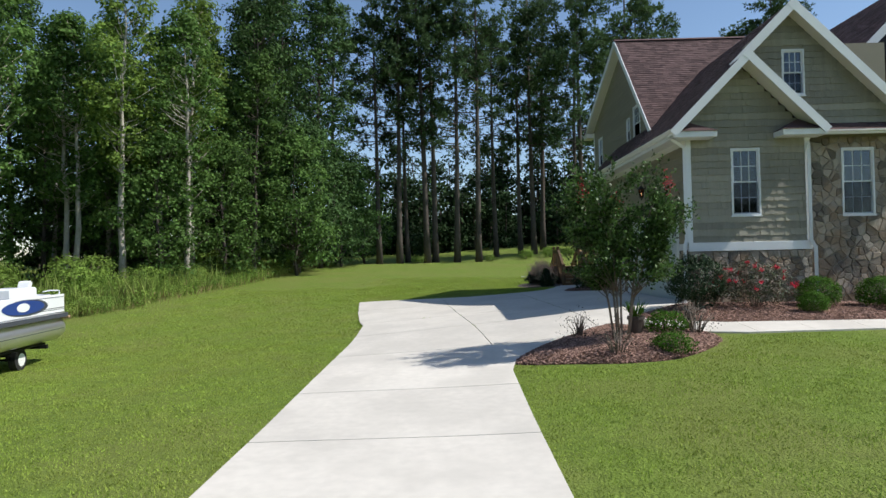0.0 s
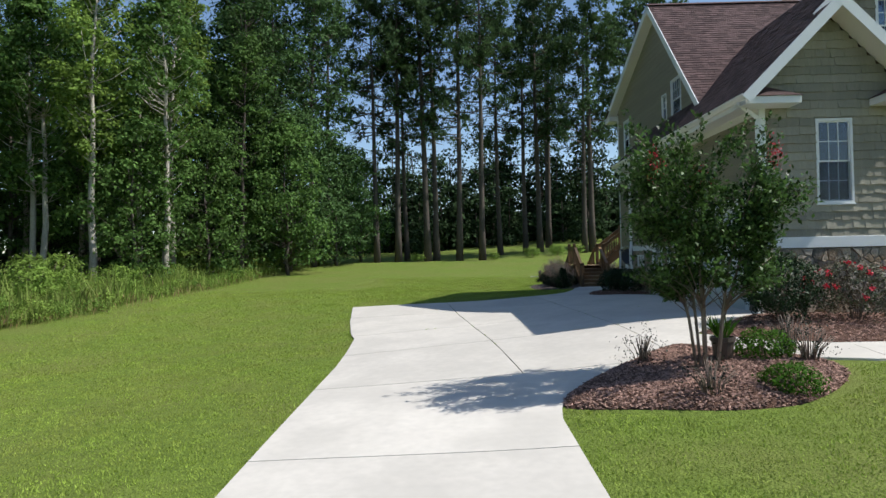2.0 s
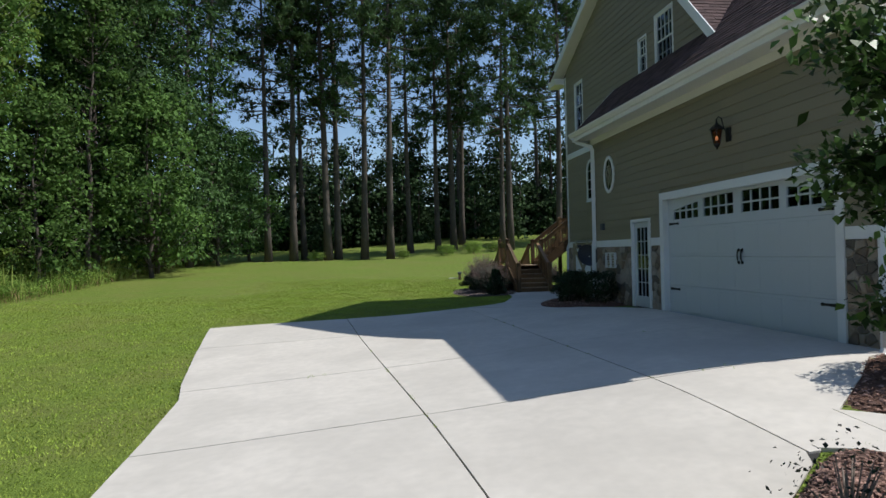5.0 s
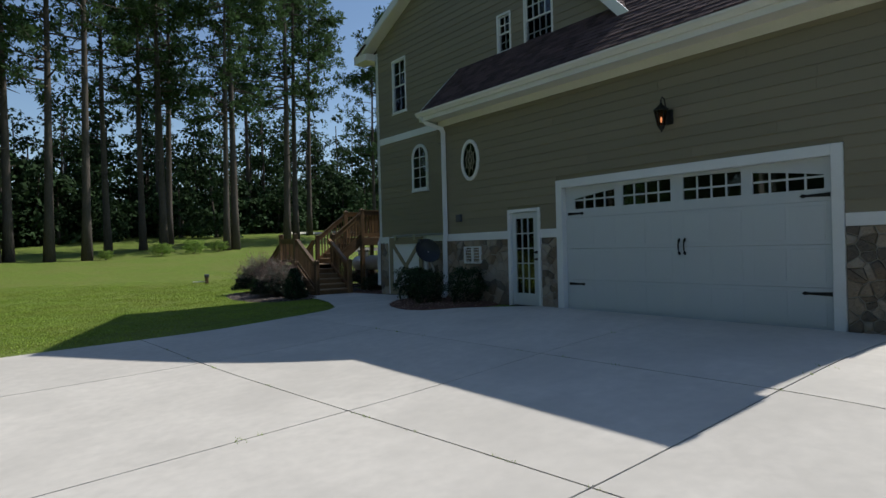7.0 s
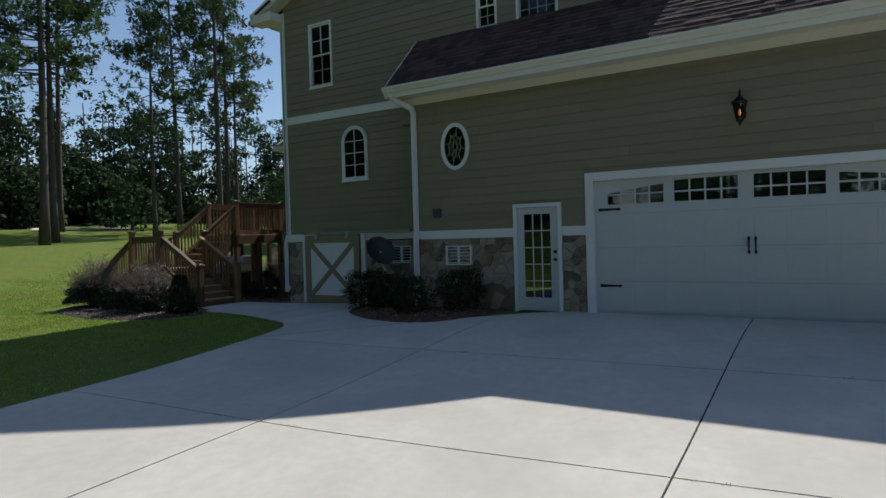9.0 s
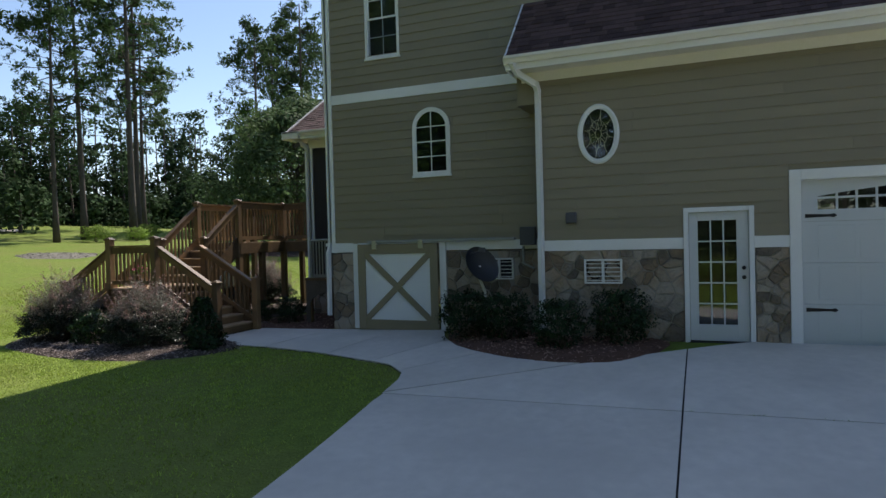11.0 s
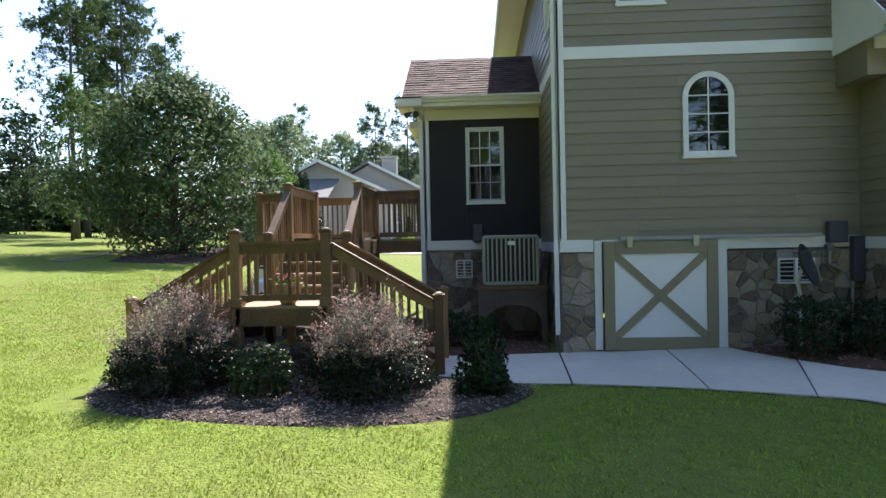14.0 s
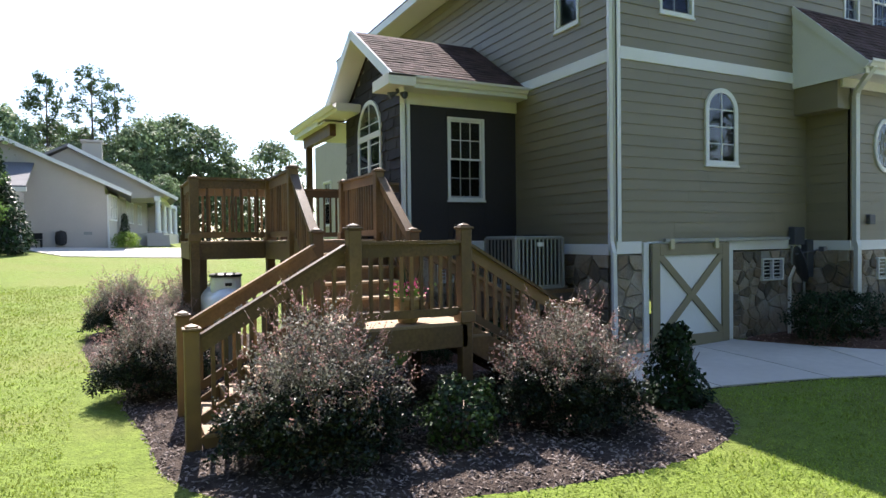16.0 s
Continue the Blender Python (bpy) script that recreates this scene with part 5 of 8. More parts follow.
# satellite dish, meter boxes, small fittings
dish = thing("satellite_dish", (6.95, 28.75, 0.9), "dark grey satellite dish on a short post in the bed", "satellite dish")
bm = bmesh.new()
n = Vector((-0.62, -0.74, 0.28)).normalized()
a_ = n.orthogonal().normalized()
b_ = n.cross(a_)
c = Vector((6.84, 28.84, 2.19))
rings = [[bm.verts.new(c + n * (0.10 * r * r) + (a_ * math.cos(k * math.tau / 24) * 0.30 + b_ * math.sin(k * math.tau / 24) * 0.37) * r) for k in range(24)] for r in (0.05, 0.35, 0.7, 1.0)]
back = [[bm.verts.new(v.co - n * 0.015) for v in r] for r in rings]
for R in (rings, back):
    for r, s in zip(R, R[1:]):
        for k in range(24):
            bm.faces.new((r[k], r[(k + 1) % 24], s[(k + 1) % 24], s[k]))
    bm.faces.new(R[0])
for k in range(24):
    bm.faces.new((rings[-1][k], rings[-1][(k + 1) % 24], back[-1][(k + 1) % 24], back[-1][k]))
part("reflector", bm, M_DISH, dish, smooth=False)
bm = bmesh.new()
tube(bm, [(6.98, 28.80, 0.85), (6.98, 28.80, 1.7), (6.92, 28.88, 1.95), tuple(c)], [0.03, 0.03, 0.03, 0.025], 8)
part("post", bm, M_SOFFIT, dish, "pale metal post")
bm = bmesh.new()
tube(bm, [tuple(c - b_ * 0.3), tuple(c + n * 0.45 - b_ * 0.25)], [0.012, 0.012], 6)
box(bm, tuple(c + n * 0.45 - b_ * 0.25 - Vector((0.05, 0.05, 0.04))), tuple(c + n * 0.45 - b_ * 0.25 + Vector((0.05, 0.05, 0.04))), 0.01)
part("feed_arm", bm, M_GREYPLASTIC, dish)
meter = thing("electric_meter", (7.40, 28.05, 2.5), "grey electric meter and breaker boxes on the wall", "electric meter")
for q, nm in (((27.90, 28.19, 2.54, 2.88), "meter_box"), ((27.64, 27.82, 1.92, 2.64), "breaker_box")):
    bm = bmesh.new()
    WEST_M.box(bm, *q, 0.03, 0.17, 0.012)
    part(nm, bm, M_GREYPLASTIC, meter)
bm = bmesh.new()
tube(bm, [WEST_M(28.15, 2.52, 0.08), WEST_M(28.15, 2.2, 0.08), WEST_M(27.95, 2.1, 0.08)], [0.025] * 3, 8)
tube(bm, [WEST_M(27.8, 1.95, 0.08), WEST_M(27.8, 0.9, 0.08)], [0.025] * 2, 8)
part("conduit", bm, M_METAL, meter)
lbox = thing("outlet_box", (6.6, 27.08, 3.0), "small grey weatherproof box on the siding", "outlet box")
bm = bmesh.new()
WEST_G.box(bm, 26.99, 27.17, 2.91, 3.09, 0.01, 0.09, 0.012)
part("cover", bm, M_GREYPLASTIC, lbox)
# ---- rear deck and stairs ----
LAND, DECK, FOOT = 1.80, 2.75, 0.72
deck = thing("deck", (8.5, 36.5, 0.75), "brown stained timber deck with landing and three stair flights", "deck")
AX, BX, LY0, LY1 = 6.02, 7.48, 35.93, 37.26


def post(x, y, z0, z1, s=0.14, cap=True):
    bm = bmesh.new()
    box(bm, (x - s / 2, y - s / 2, z0), (x + s / 2, y + s / 2, z1 - 0.06), 0.008)
    p = part("post", bm, M_WOOD, deck)
    if cap:
        bm = bmesh.new()
        box(bm, (x - s * 0.62, y - s * 0.62, z1 - 0.06), (x + s * 0.62, y + s * 0.62, z1 - 0.03), 0.005)
        box(bm, (x - s * 0.42, y - s * 0.42, z1 - 0.031), (x + s * 0.42, y + s * 0.42, z1 - 0.012), 0.004)
        q = s * 0.36
        top = bm.verts.new((x, y, z1 + 0.012))
        base = [bm.verts.new((x + a * q, y + b * q, z1 - 0.0125)) for a, b in ((-1, -1), (1, -1), (1, 1), (-1, 1))]
        for i in range(4):
            bm.faces.new((base[i], base[(i + 1) % 4], top))
        bm.faces.new(base[::-1])
        part("post_cap", bm, M_WOOD, p, "two-tier post cap")
    return p


def skirt(x, y, z, s=0.14):
    bm = bmesh.new()
    box(bm, (x - s * 0.68, y - s * 0.68, z), (x + s * 0.68, y + s * 0.68, z + 0.13), 0.008)
    part("post_skirt", bm, M_WOOD, deck)


def timber(name, p, q, w, h, material=None, up=(0, 0, 1)):
    bm = bmesh.new()
    beam(bm, p, q, w, h, up)
    return part(name, bm, material or M_WOOD, deck)


def railing(p, q, z0, z1, low=0.10, high=0.93, gap=0.125):
    """Rail from p to q (x, y); z0 and z1 are the floor heights at its ends."""
    p, q = Vector((*p, z0)), Vector((*q, z1))
    d = q - p
    n = max(1, round(Vector((d.x, d.y)).length / gap))
    u = Vector((0, 0, 1))
    timber("top_rail", p + u * high, q + u * high, 0.05, 0.14)
    timber("cap_rail", p + u * (high + 0.09), q + u * (high + 0.09), 0.12, 0.035)
    timber("bottom_rail", p + u * low, q + u * low, 0.04, 0.09)
    for i in range(1, n):
        b = p + d * (i / n)
        bm = bmesh.new()
        box(bm, (b.x - 0.019, b.y - 0.019, b.z + low + 0.02), (b.x + 0.019, b.y + 0.019, b.z + high + 0.03))
        part("baluster", bm, M_WOOD, deck)


def boards(x0, x1, y0, y1, z, along_x=False, w=0.14):
    a, b = (y0, y1) if along_x else (x0, x1)
    c = a
    while c < b - 0.02:
        e = min(b, c + w)
        bm = bmesh.new()
        if along_x:
            box(bm, (x0, c + 0.003, z - 0.035), (x1, e - 0.003, z), 0.003)
        else:
            box(bm, (c + 0.003, y0, z - 0.035), (e - 0.003, y1, z), 0.003)
        part("floor_board", bm, M_TREAD, deck)
        c = e


def flight(top, bottom, n, horiz, side0, side1, z1, z0):
    """n risers from (top, z1) down to (bottom, z0) along axis horiz; side0, side1 are the edges of the treads."""
    run, rise = (bottom - top) / (n - 1), (z1 - z0) / n
    for k in range(1, n):
        a, b = top + run * (k - 1), top + run * k
        z = z1 - rise * k
        over = 0.025 if run > 0 else -0.025
        bm = bmesh.new()
        if horiz == "y":
            box(bm, (side0 - 0.03, a - over * 0.2, z - 0.035), (side1 + 0.03, b + over, z), 0.004)
        else:
            box(bm, (a - over * 0.2, side0 - 0.03, z - 0.035), (b + over, side1 + 0.03, z), 0.004)
        part("tread", bm, M_TREAD, deck, "paler brown stair tread")
    for k in range(n):
        a, z = top + run * k, z1 - rise * (k + 1)
        bm = bmesh.new()
        if horiz == "y":
            box(bm, (side0, a - 0.01, z + 0.002), (side1, a + 0.012, z + rise - 0.037))
        else:
            box(bm, (a - 0.01, side0, z + 0.002), (a + 0.012, side1, z + rise - 0.037))
        part("riser", bm, M_WOOD, deck)
    for s in (side0, side1):
        p, q = ((s, top, z1 - 0.18), (s, bottom, z0 + 0.02)) if horiz == "y" else ((top, s, z1 - 0.18), (bottom, s, z0 + 0.02))
        timber("stringer", p, q, 0.04, 0.28)


# landing
for x, y in ((AX, LY0), (AX, LY1)):
    post(x, y, gz(x, y) - 0.1, 2.92)
    skirt(x, y, LAND - 0.01)
for x, y in ((BX, LY0), (BX, LY1)):
    post(x, y, gz(x, y) - 0.1, 2.90)
boards(AX - 0.06, BX + 0.02, LY0 - 0.04, LY1 + 0.04, LAND)
for p, q in (((AX - 0.05, LY0), (AX - 0.05, LY1)), ((BX, LY0), (BX, LY1)), ((AX, LY0 - 0.02), (BX, LY0 - 0.02)), ((AX, LY1 + 0.02), (BX, LY1 + 0.02))):
    timber("rim_joist", (*p, LAND - 0.16), (*q, LAND - 0.16), 0.04, 0.25)
railing((AX, LY0 + 0.07), (AX, LY1 - 0.07), LAND, LAND, low=0.12, high=0.83)
# flights down to the walk and down to the lawn
flight(LY0 - 0.03, 34.45, 6, "y", AX + 0.02, BX - 0.12, LAND, gz(6.7, 34.3) + 0.03)
flight(LY1 + 0.03, 38.75, 6, "y", AX + 0.02, BX - 0.08, LAND, gz(6.7, 38.8))
for x in (6.06, 7.30):
    post(x, 34.32, gz(x, 34.3) - 0.1, 1.96)
    railing((x, LY0 - 0.07), (x, 34.39), LAND - 0.03, FOOT + 0.20, high=0.83)
for x, y in ((6.10, 38.87), (7.36, 38.86)):
    post(x, y, gz(x, y) - 0.1, 1.96)
    railing((x, LY1 + 0.07), (x, y - 0.07), LAND - 0.03, FOOT + 0.20, high=0.83)
# upper flight
run = (8.66 - (BX + 0.05)) / 4
for k in range(5):
    z = LAND + (DECK - LAND) / 5 * (k + 1)
    a = BX + 0.05 + run * k
    bm = bmesh.new()
    box(bm, (a - 0.012, LY0 + 0.03, z - 0.19), (a + 0.012, LY1 - 0.03, z - 0.037))
    part("riser", bm, M_WOOD, deck)
    if k < 4:
        bm = bmesh.new()
        box(bm, (a - 0.03, LY0 + 0.02, z - 0.035), (a + run + 0.005, LY1 - 0.02, z), 0.004)
        part("tread", bm, M_TREAD, deck, "paler brown stair tread")
for y in (LY0, LY1):
    timber("stringer", (BX, y, LAND - 0.05), (8.7, y, DECK - 0.13), 0.04, 0.28)
    post(8.72, y + (0.01 if y > 36 else 0.02), gz(8.7, y) - 0.1, 3.84)
    railing((BX + 0.07, y), (8.65, y), LAND + 0.08, DECK - 0.02, high=0.86)
# walkway and main deck
boards(8.68, 10.56, LY0 - 0.05, LY1 + 0.05, DECK)
boards(10.56, 12.45, 34.83, 38.52, DECK)
for p, q in (((8.7, LY0 - 0.04), (10.56, LY0 - 0.04)), ((8.7, LY1 + 0.04), (10.56, LY1 + 0.04)), ((10.57, LY1), (10.57, 38.5)), ((10.57, 34.85), (10.57, LY0)),
             ((10.57, 38.5), (12.45, 38.5)), ((12.45, 34.85), (12.45, 38.5)), ((8.70, LY0), (8.70, LY1))):
    timber("rim_joist", (*p, DECK - 0.17), (*q, DECK - 0.17), 0.045, 0.26)
for x, y in ((10.56, 35.93), (10.54, 37.24), (10.54, 38.44), (12.40, 38.44), (12.40, 36.6), (12.40, 34.95)):
    post(x, y, gz(x, y) - 0.1, 3.82)
    skirt(x, y, DECK - 0.005)
post(9.6, LY0, gz(9.6, LY0) - 0.1, DECK - 0.2, cap=False)
post(10.9, 38.3, gz(10.9, 38.3) - 0.1, DECK - 0.2, cap=False)
railing((8.79, 35.95), (10.49, 35.93), DECK, DECK)
railing((8.79, 37.26), (10.47, 37.24), DECK, DECK)
railing((10.54, 37.31), (10.54, 38.37), DECK, DECK)
railing((10.61, 38.44), (12.33, 38.44), DECK, DECK)
railing((12.40, 38.37), (12.40, 36.67), DECK, DECK)
railing((12.40, 36.53), (12.40, 35.0), DECK, DECK)
railing((10.56, 35.86), (10.52, 34.88), DECK, DECK)

# clay pot with pink flowers on the landing
pot = thing("flower_pot", (6.22, 36.56, LAND), "tan ribbed pot of pink flowers on the stair landing", "flower pot")
bm = bmesh.new()
lathe(bm, 6.22, 36.56, [(0.10, LAND), (0.15, LAND + 0.10), (0.185, LAND + 0.20), (0.19, LAND + 0.27), (0.215, LAND + 0.275), (0.215, LAND + 0.31), (0.19, LAND + 0.31), (0.18, LAND + 0.28)], 18)
part("bowl", bm, M_TERRA, pot)

# outdoor condenser on a timber stand
ac = thing("air_conditioner", (8.97, 33.15, 1.86), "grey louvred air conditioning unit on a timber stand", "air conditioner")
ax0, ax1, ay0, ay1, az0, az1 = 8.49, 9.45, 32.67, 33.63, 1.88, 2.77
bm = bmesh.new()
box(bm, (ax0 + 0.02, ay0 + 0.02, az0), (ax1 - 0.02, ay1 - 0.02, az1 - 0.05))
part("coil", bm, M_BLACK, ac, "dark coil inside")
bm = bmesh.new()
box(bm, (ax0 - 0.01, ay0 - 0.01, az1 - 0.06), (ax1 + 0.01, ay1 + 0.01, az1), 0.015)
part("lid", bm, M_METAL, ac)
bm = bmesh.new()
box(bm, (ax0 - 0.005, ay0 - 0.005, az0 - 0.02), (ax1 + 0.005, ay1 + 0.005, az0 + 0.05), 0.01)
part("base", bm, M_METAL, ac)
for x, y in ((ax0, ay0), (ax0, ay1), (ax1, ay0), (ax1, ay1)):
    bm = bmesh.new()
    box(bm, (x - 0.03, y - 0.03, az0), (x + 0.03, y + 0.03, az1 - 0.03), 0.01)
    part("corner_post", bm, M_METAL, ac)
for i in range(11):
    y = ay0 + 0.07 + i * (ay1 - ay0 - 0.14) / 10
    bm = bmesh.new()
    box(bm, (ax0 - 0.01, y - 0.016, az0 + 0.04), (ax0 + 0.008, y + 0.016, az1 - 0.05))
    part("slat", bm, M_METAL, ac)
for i in range(8):
    x = ax0 + 0.07 + i * (ax1 - ax0 - 0.14) / 7
    bm = bmesh.new()
    box(bm, (x - 0.016, ay1 - 0.008, az0 + 0.04), (x + 0.016, ay1 + 0.01, az1 - 0.05))
    part("slat", bm, M_METAL, ac)
bm = bmesh.new()
box(bm, (ax0 - 0.02, 33.07, az1 - 0.18), (ax0 - 0.008, 33.20, az1 - 0.11))
part("badge", bm, M_TRIM, ac, "small pale badge")
# top fan grille
bm = bmesh.new()
for k in range(1, 9):
    tube(bm, [((ax0 + ax1) / 2 + 0.05 * k * math.cos(a), (ay0 + ay1) / 2 + 0.05 * k * math.sin(a), az1 + 0.012) for a in steps(0, math.tau, 20)], [0.006] * 21, 4)
for k in range(4):
    a = k * math.pi / 4
    d = Vector((math.cos(a), math.sin(a), 0)) * 0.41
    c = Vector(((ax0 + ax1) / 2, (ay0 + ay1) / 2, az1 + 0.004))
    tube(bm, [c - d, c + d], [0.008, 0.008], 4)
part("fan_grille", bm, M_BLACK, ac, "round wire fan grille")
disconnect = thing("disconnect_box", (10.30, 33.75, 2.05), "grey electrical disconnect box on the dark wall", "electrical box")
bm = bmesh.new()
box(bm, (10.18, 33.62, 2.66), (10.32, 33.84, 3.02), 0.02)
part("cover", bm, M_GREYPLASTIC, disconnect)
stand = thing("timber_stand", (8.97, 33.15, 0.75), "weathered timber stand under the air conditioner", "stand")
bm = bmesh.new()
box(bm, (8.38, 32.50, 1.79), (9.60, 33.76, 1.855), 0.005)
part("platform", bm, M_WOOD, stand)
# front and side aprons with a low arch cut in them
for side in (0, 1):
    lo, hi = (32.52, 33.74) if side == 0 else (8.42, 9.58)
    arch = [(lo, 1.79), (lo, 0.72), (lo + 0.1, 0.72)] + [((lo + hi) / 2 - (hi - lo - 0.2) / 2 * math.cos(a), 1.18 + 0.34 * math.sin(a)) for a in steps(0, math.pi, 14)] + [(hi - 0.1, 0.72), (hi, 0.72), (hi, 1.79)]
    bm = bmesh.new()
    if side == 0:
        prism(bm, [(8.40, u, v) for u, v in arch], (0.03, 0, 0))
    else:
        prism(bm, [(u, 33.72, v) for u, v in arch], (0, 0.03, 0))
    part("apron", bm, M_WOODGREY, stand, "grey-brown apron board with an arched opening")
for x in (8.47, 9.54):
    for y in (32.56, 33.66):
        bm = bmesh.new()
        box(bm, (x - 0.05, y - 0.05, gz(x, y) - 0.1), (x + 0.05, y + 0.05, 1.79), 0.006)
        part("leg", bm, M_WOOD, stand)

# flood light under the bump-out eave
flood = thing("flood_light", (10.0, 35.0, 5.40), "twin-head bronze flood light under the bump-out eave", "flood light")
bm = bmesh.new()
lathe(bm, 10.12, 35.02, [(0.05, 5.45), (0.05, 5.40), (0.02, 5.38)], 10)
part("canopy", bm, M_GREYPLASTIC, flood)
for d in ((-0.12, -0.06, -0.07), (0.02, 0.14, -0.07)):
    bm = bmesh.new()
    p = Vector((10.12, 35.02, 5.38))
    tube(bm, [p, p + Vector(d) * 0.45, p + Vector(d) * 0.6, p + Vector(d) * 1.2], [0.015, 0.03, 0.045, 0.07], 10)
    part("lamp_head", bm, M_GREYPLASTIC, flood)

# gas tank below the deck
tank = thing("propane_tank", (10.4, 38.05, gz(10.4, 38.05)), "white propane tank with a black-lidded dome behind the deck stairs", "propane tank")
bm = bmesh.new()
tube(bm, [(9.42, 38.05, 1.72), (9.46, 38.05, 1.72), (9.55, 38.05, 1.72), (9.70, 38.05, 1.72), (11.25, 38.05, 1.72), (11.40, 38.05, 1.72), (11.49, 38.05, 1.72), (11.53, 38.05, 1.72)], [0.06, 0.18, 0.26, 0.31, 0.31, 0.26, 0.18, 0.06], 28)
part("vessel", bm, M_BOAT, tank, smooth=True)
bm = bmesh.new()
lathe(bm, 9.93, 38.05, [(0.23, 1.96), (0.23, 2.16), (0.22, 2.205), (0.0, 2.21)], 22)
part("valve_dome", bm, M_BOAT, tank)
bm = bmesh.new()
lathe(bm, 9.93, 38.05, [(0.245, 2.195), (0.245, 2.235), (0.21, 2.25), (0.0, 2.255)], 22)
part("dome_lid", bm, M_BLACK, tank)
bm = bmesh.new()
box(bm, (9.70, 37.99, 2.06), (9.71, 38.09, 2.11), 0.0)
part("badge", bm, M_BLACK, tank)
for x in (9.95, 11.0):
    bm = bmesh.new()
    box(bm, (x - 0.07, 37.86, gz(x, 38.05) - 0.05), (x + 0.07, 38.24, 1.50), 0.01)
    part("foot", bm, M_METAL, tank)
# ---- plants ----
def card_mesh(name, pos, axis, normal, length, width, material, bend=0.0):
    """Leaves as pointed quads: each one an island with a base, two sides and a tip, folded a little along its middle."""
    n = len(pos)
    axis = axis / np.linalg.norm(axis, axis=1, keepdims=True)
    side = np.cross(axis, normal)
    side /= np.linalg.norm(side, axis=1, keepdims=True) + 1e-9
    nrm = np.cross(side, axis)
    L, W = length[:, None], width[:, None]
    v = np.empty((n, 4, 3))
    v[:, 0] = pos
    v[:, 1] = pos + axis * L * 0.5 + side * W * 0.5 + nrm * W * 0.18
    v[:, 2] = pos + axis * L + nrm * L * bend
    v[:, 3] = pos + axis * L * 0.5 - side * W * 0.5 + nrm * W * 0.18
    me = bpy.data.meshes.new(name)
    me.vertices.add(4 * n)
    me.vertices.foreach_set("co", v.reshape(-1))
    me.loops.add(4 * n)
    me.loops.foreach_set("vertex_index", np.arange(4 * n))
    me.polygons.add(n)
    me.polygons.foreach_set("loop_start", np.arange(n) * 4)
    me.update()
    me.materials.append(material)
    return me


def rand_dirs(rng, n):
    d = rng.normal(size=(n, 3))
    return d / np.linalg.norm(d, axis=1, keepdims=True)


def plant(name, label, category, group=""):
    return thing(name, (0, 0, 0), label, category, group)


def leaf_part(name, parent, pos, rng, length, width, material, up=0.3, droop=0.0, outward=None, label=""):
    """A crown of leaves around points, under a plant built at the origin."""
    n = len(pos)
    ax = rand_dirs(rng, n)
    if outward is not None:
        ax = ax + outward * 1.2
    ax[:, 2] -= droop
    nm = rand_dirs(rng, n)
    nm[:, 2] += up
    ln = length * rng.uniform(0.6, 1.3, n)
    me = card_mesh(name, pos, ax, nm, ln, ln * width * rng.uniform(0.8, 1.2, n), material, -0.08)
    ob = new(name, me)
    ob.parent = parent
    if label:
        ob["label"] = label
    return ob


def clump_cards(name, rng, cents, radii, per, leaf, width, material, flat=0.75, jitter=0.55, low=-0.45):
    """Leaves laid like tiles on the outside of many small clumps, so that each clump has a lit and a shaded side."""
    idx = np.repeat(np.arange(len(cents)), per)
    n = len(idx)
    d = rand_dirs(rng, n)
    d[:, 2] = np.where(d[:, 2] < low, -d[:, 2], d[:, 2])
    pos = cents[idx] + d * radii[idx][:, None] * (rng.uniform(0.25, 1.0, n) ** 0.4)[:, None] * np.array((1, 1, flat))
    nm = d + rand_dirs(rng, n) * jitter + np.array((0, 0, 0.3))
    nm /= np.linalg.norm(nm, axis=1, keepdims=True)
    ax = rand_dirs(rng, n)
    ax -= nm * np.sum(ax * nm, axis=1, keepdims=True) * 0.85
    ln = leaf * rng.uniform(0.6, 1.3, n)
    return card_mesh(name, pos, ax, nm, ln, ln * width * rng.uniform(0.8, 1.2, n), material, -0.06)


def wood_part(name, parent, bm, material):
    me = mesh_of(bm, name, material, True)
    ob = new(name, me)
    ob.parent = parent
    return ob


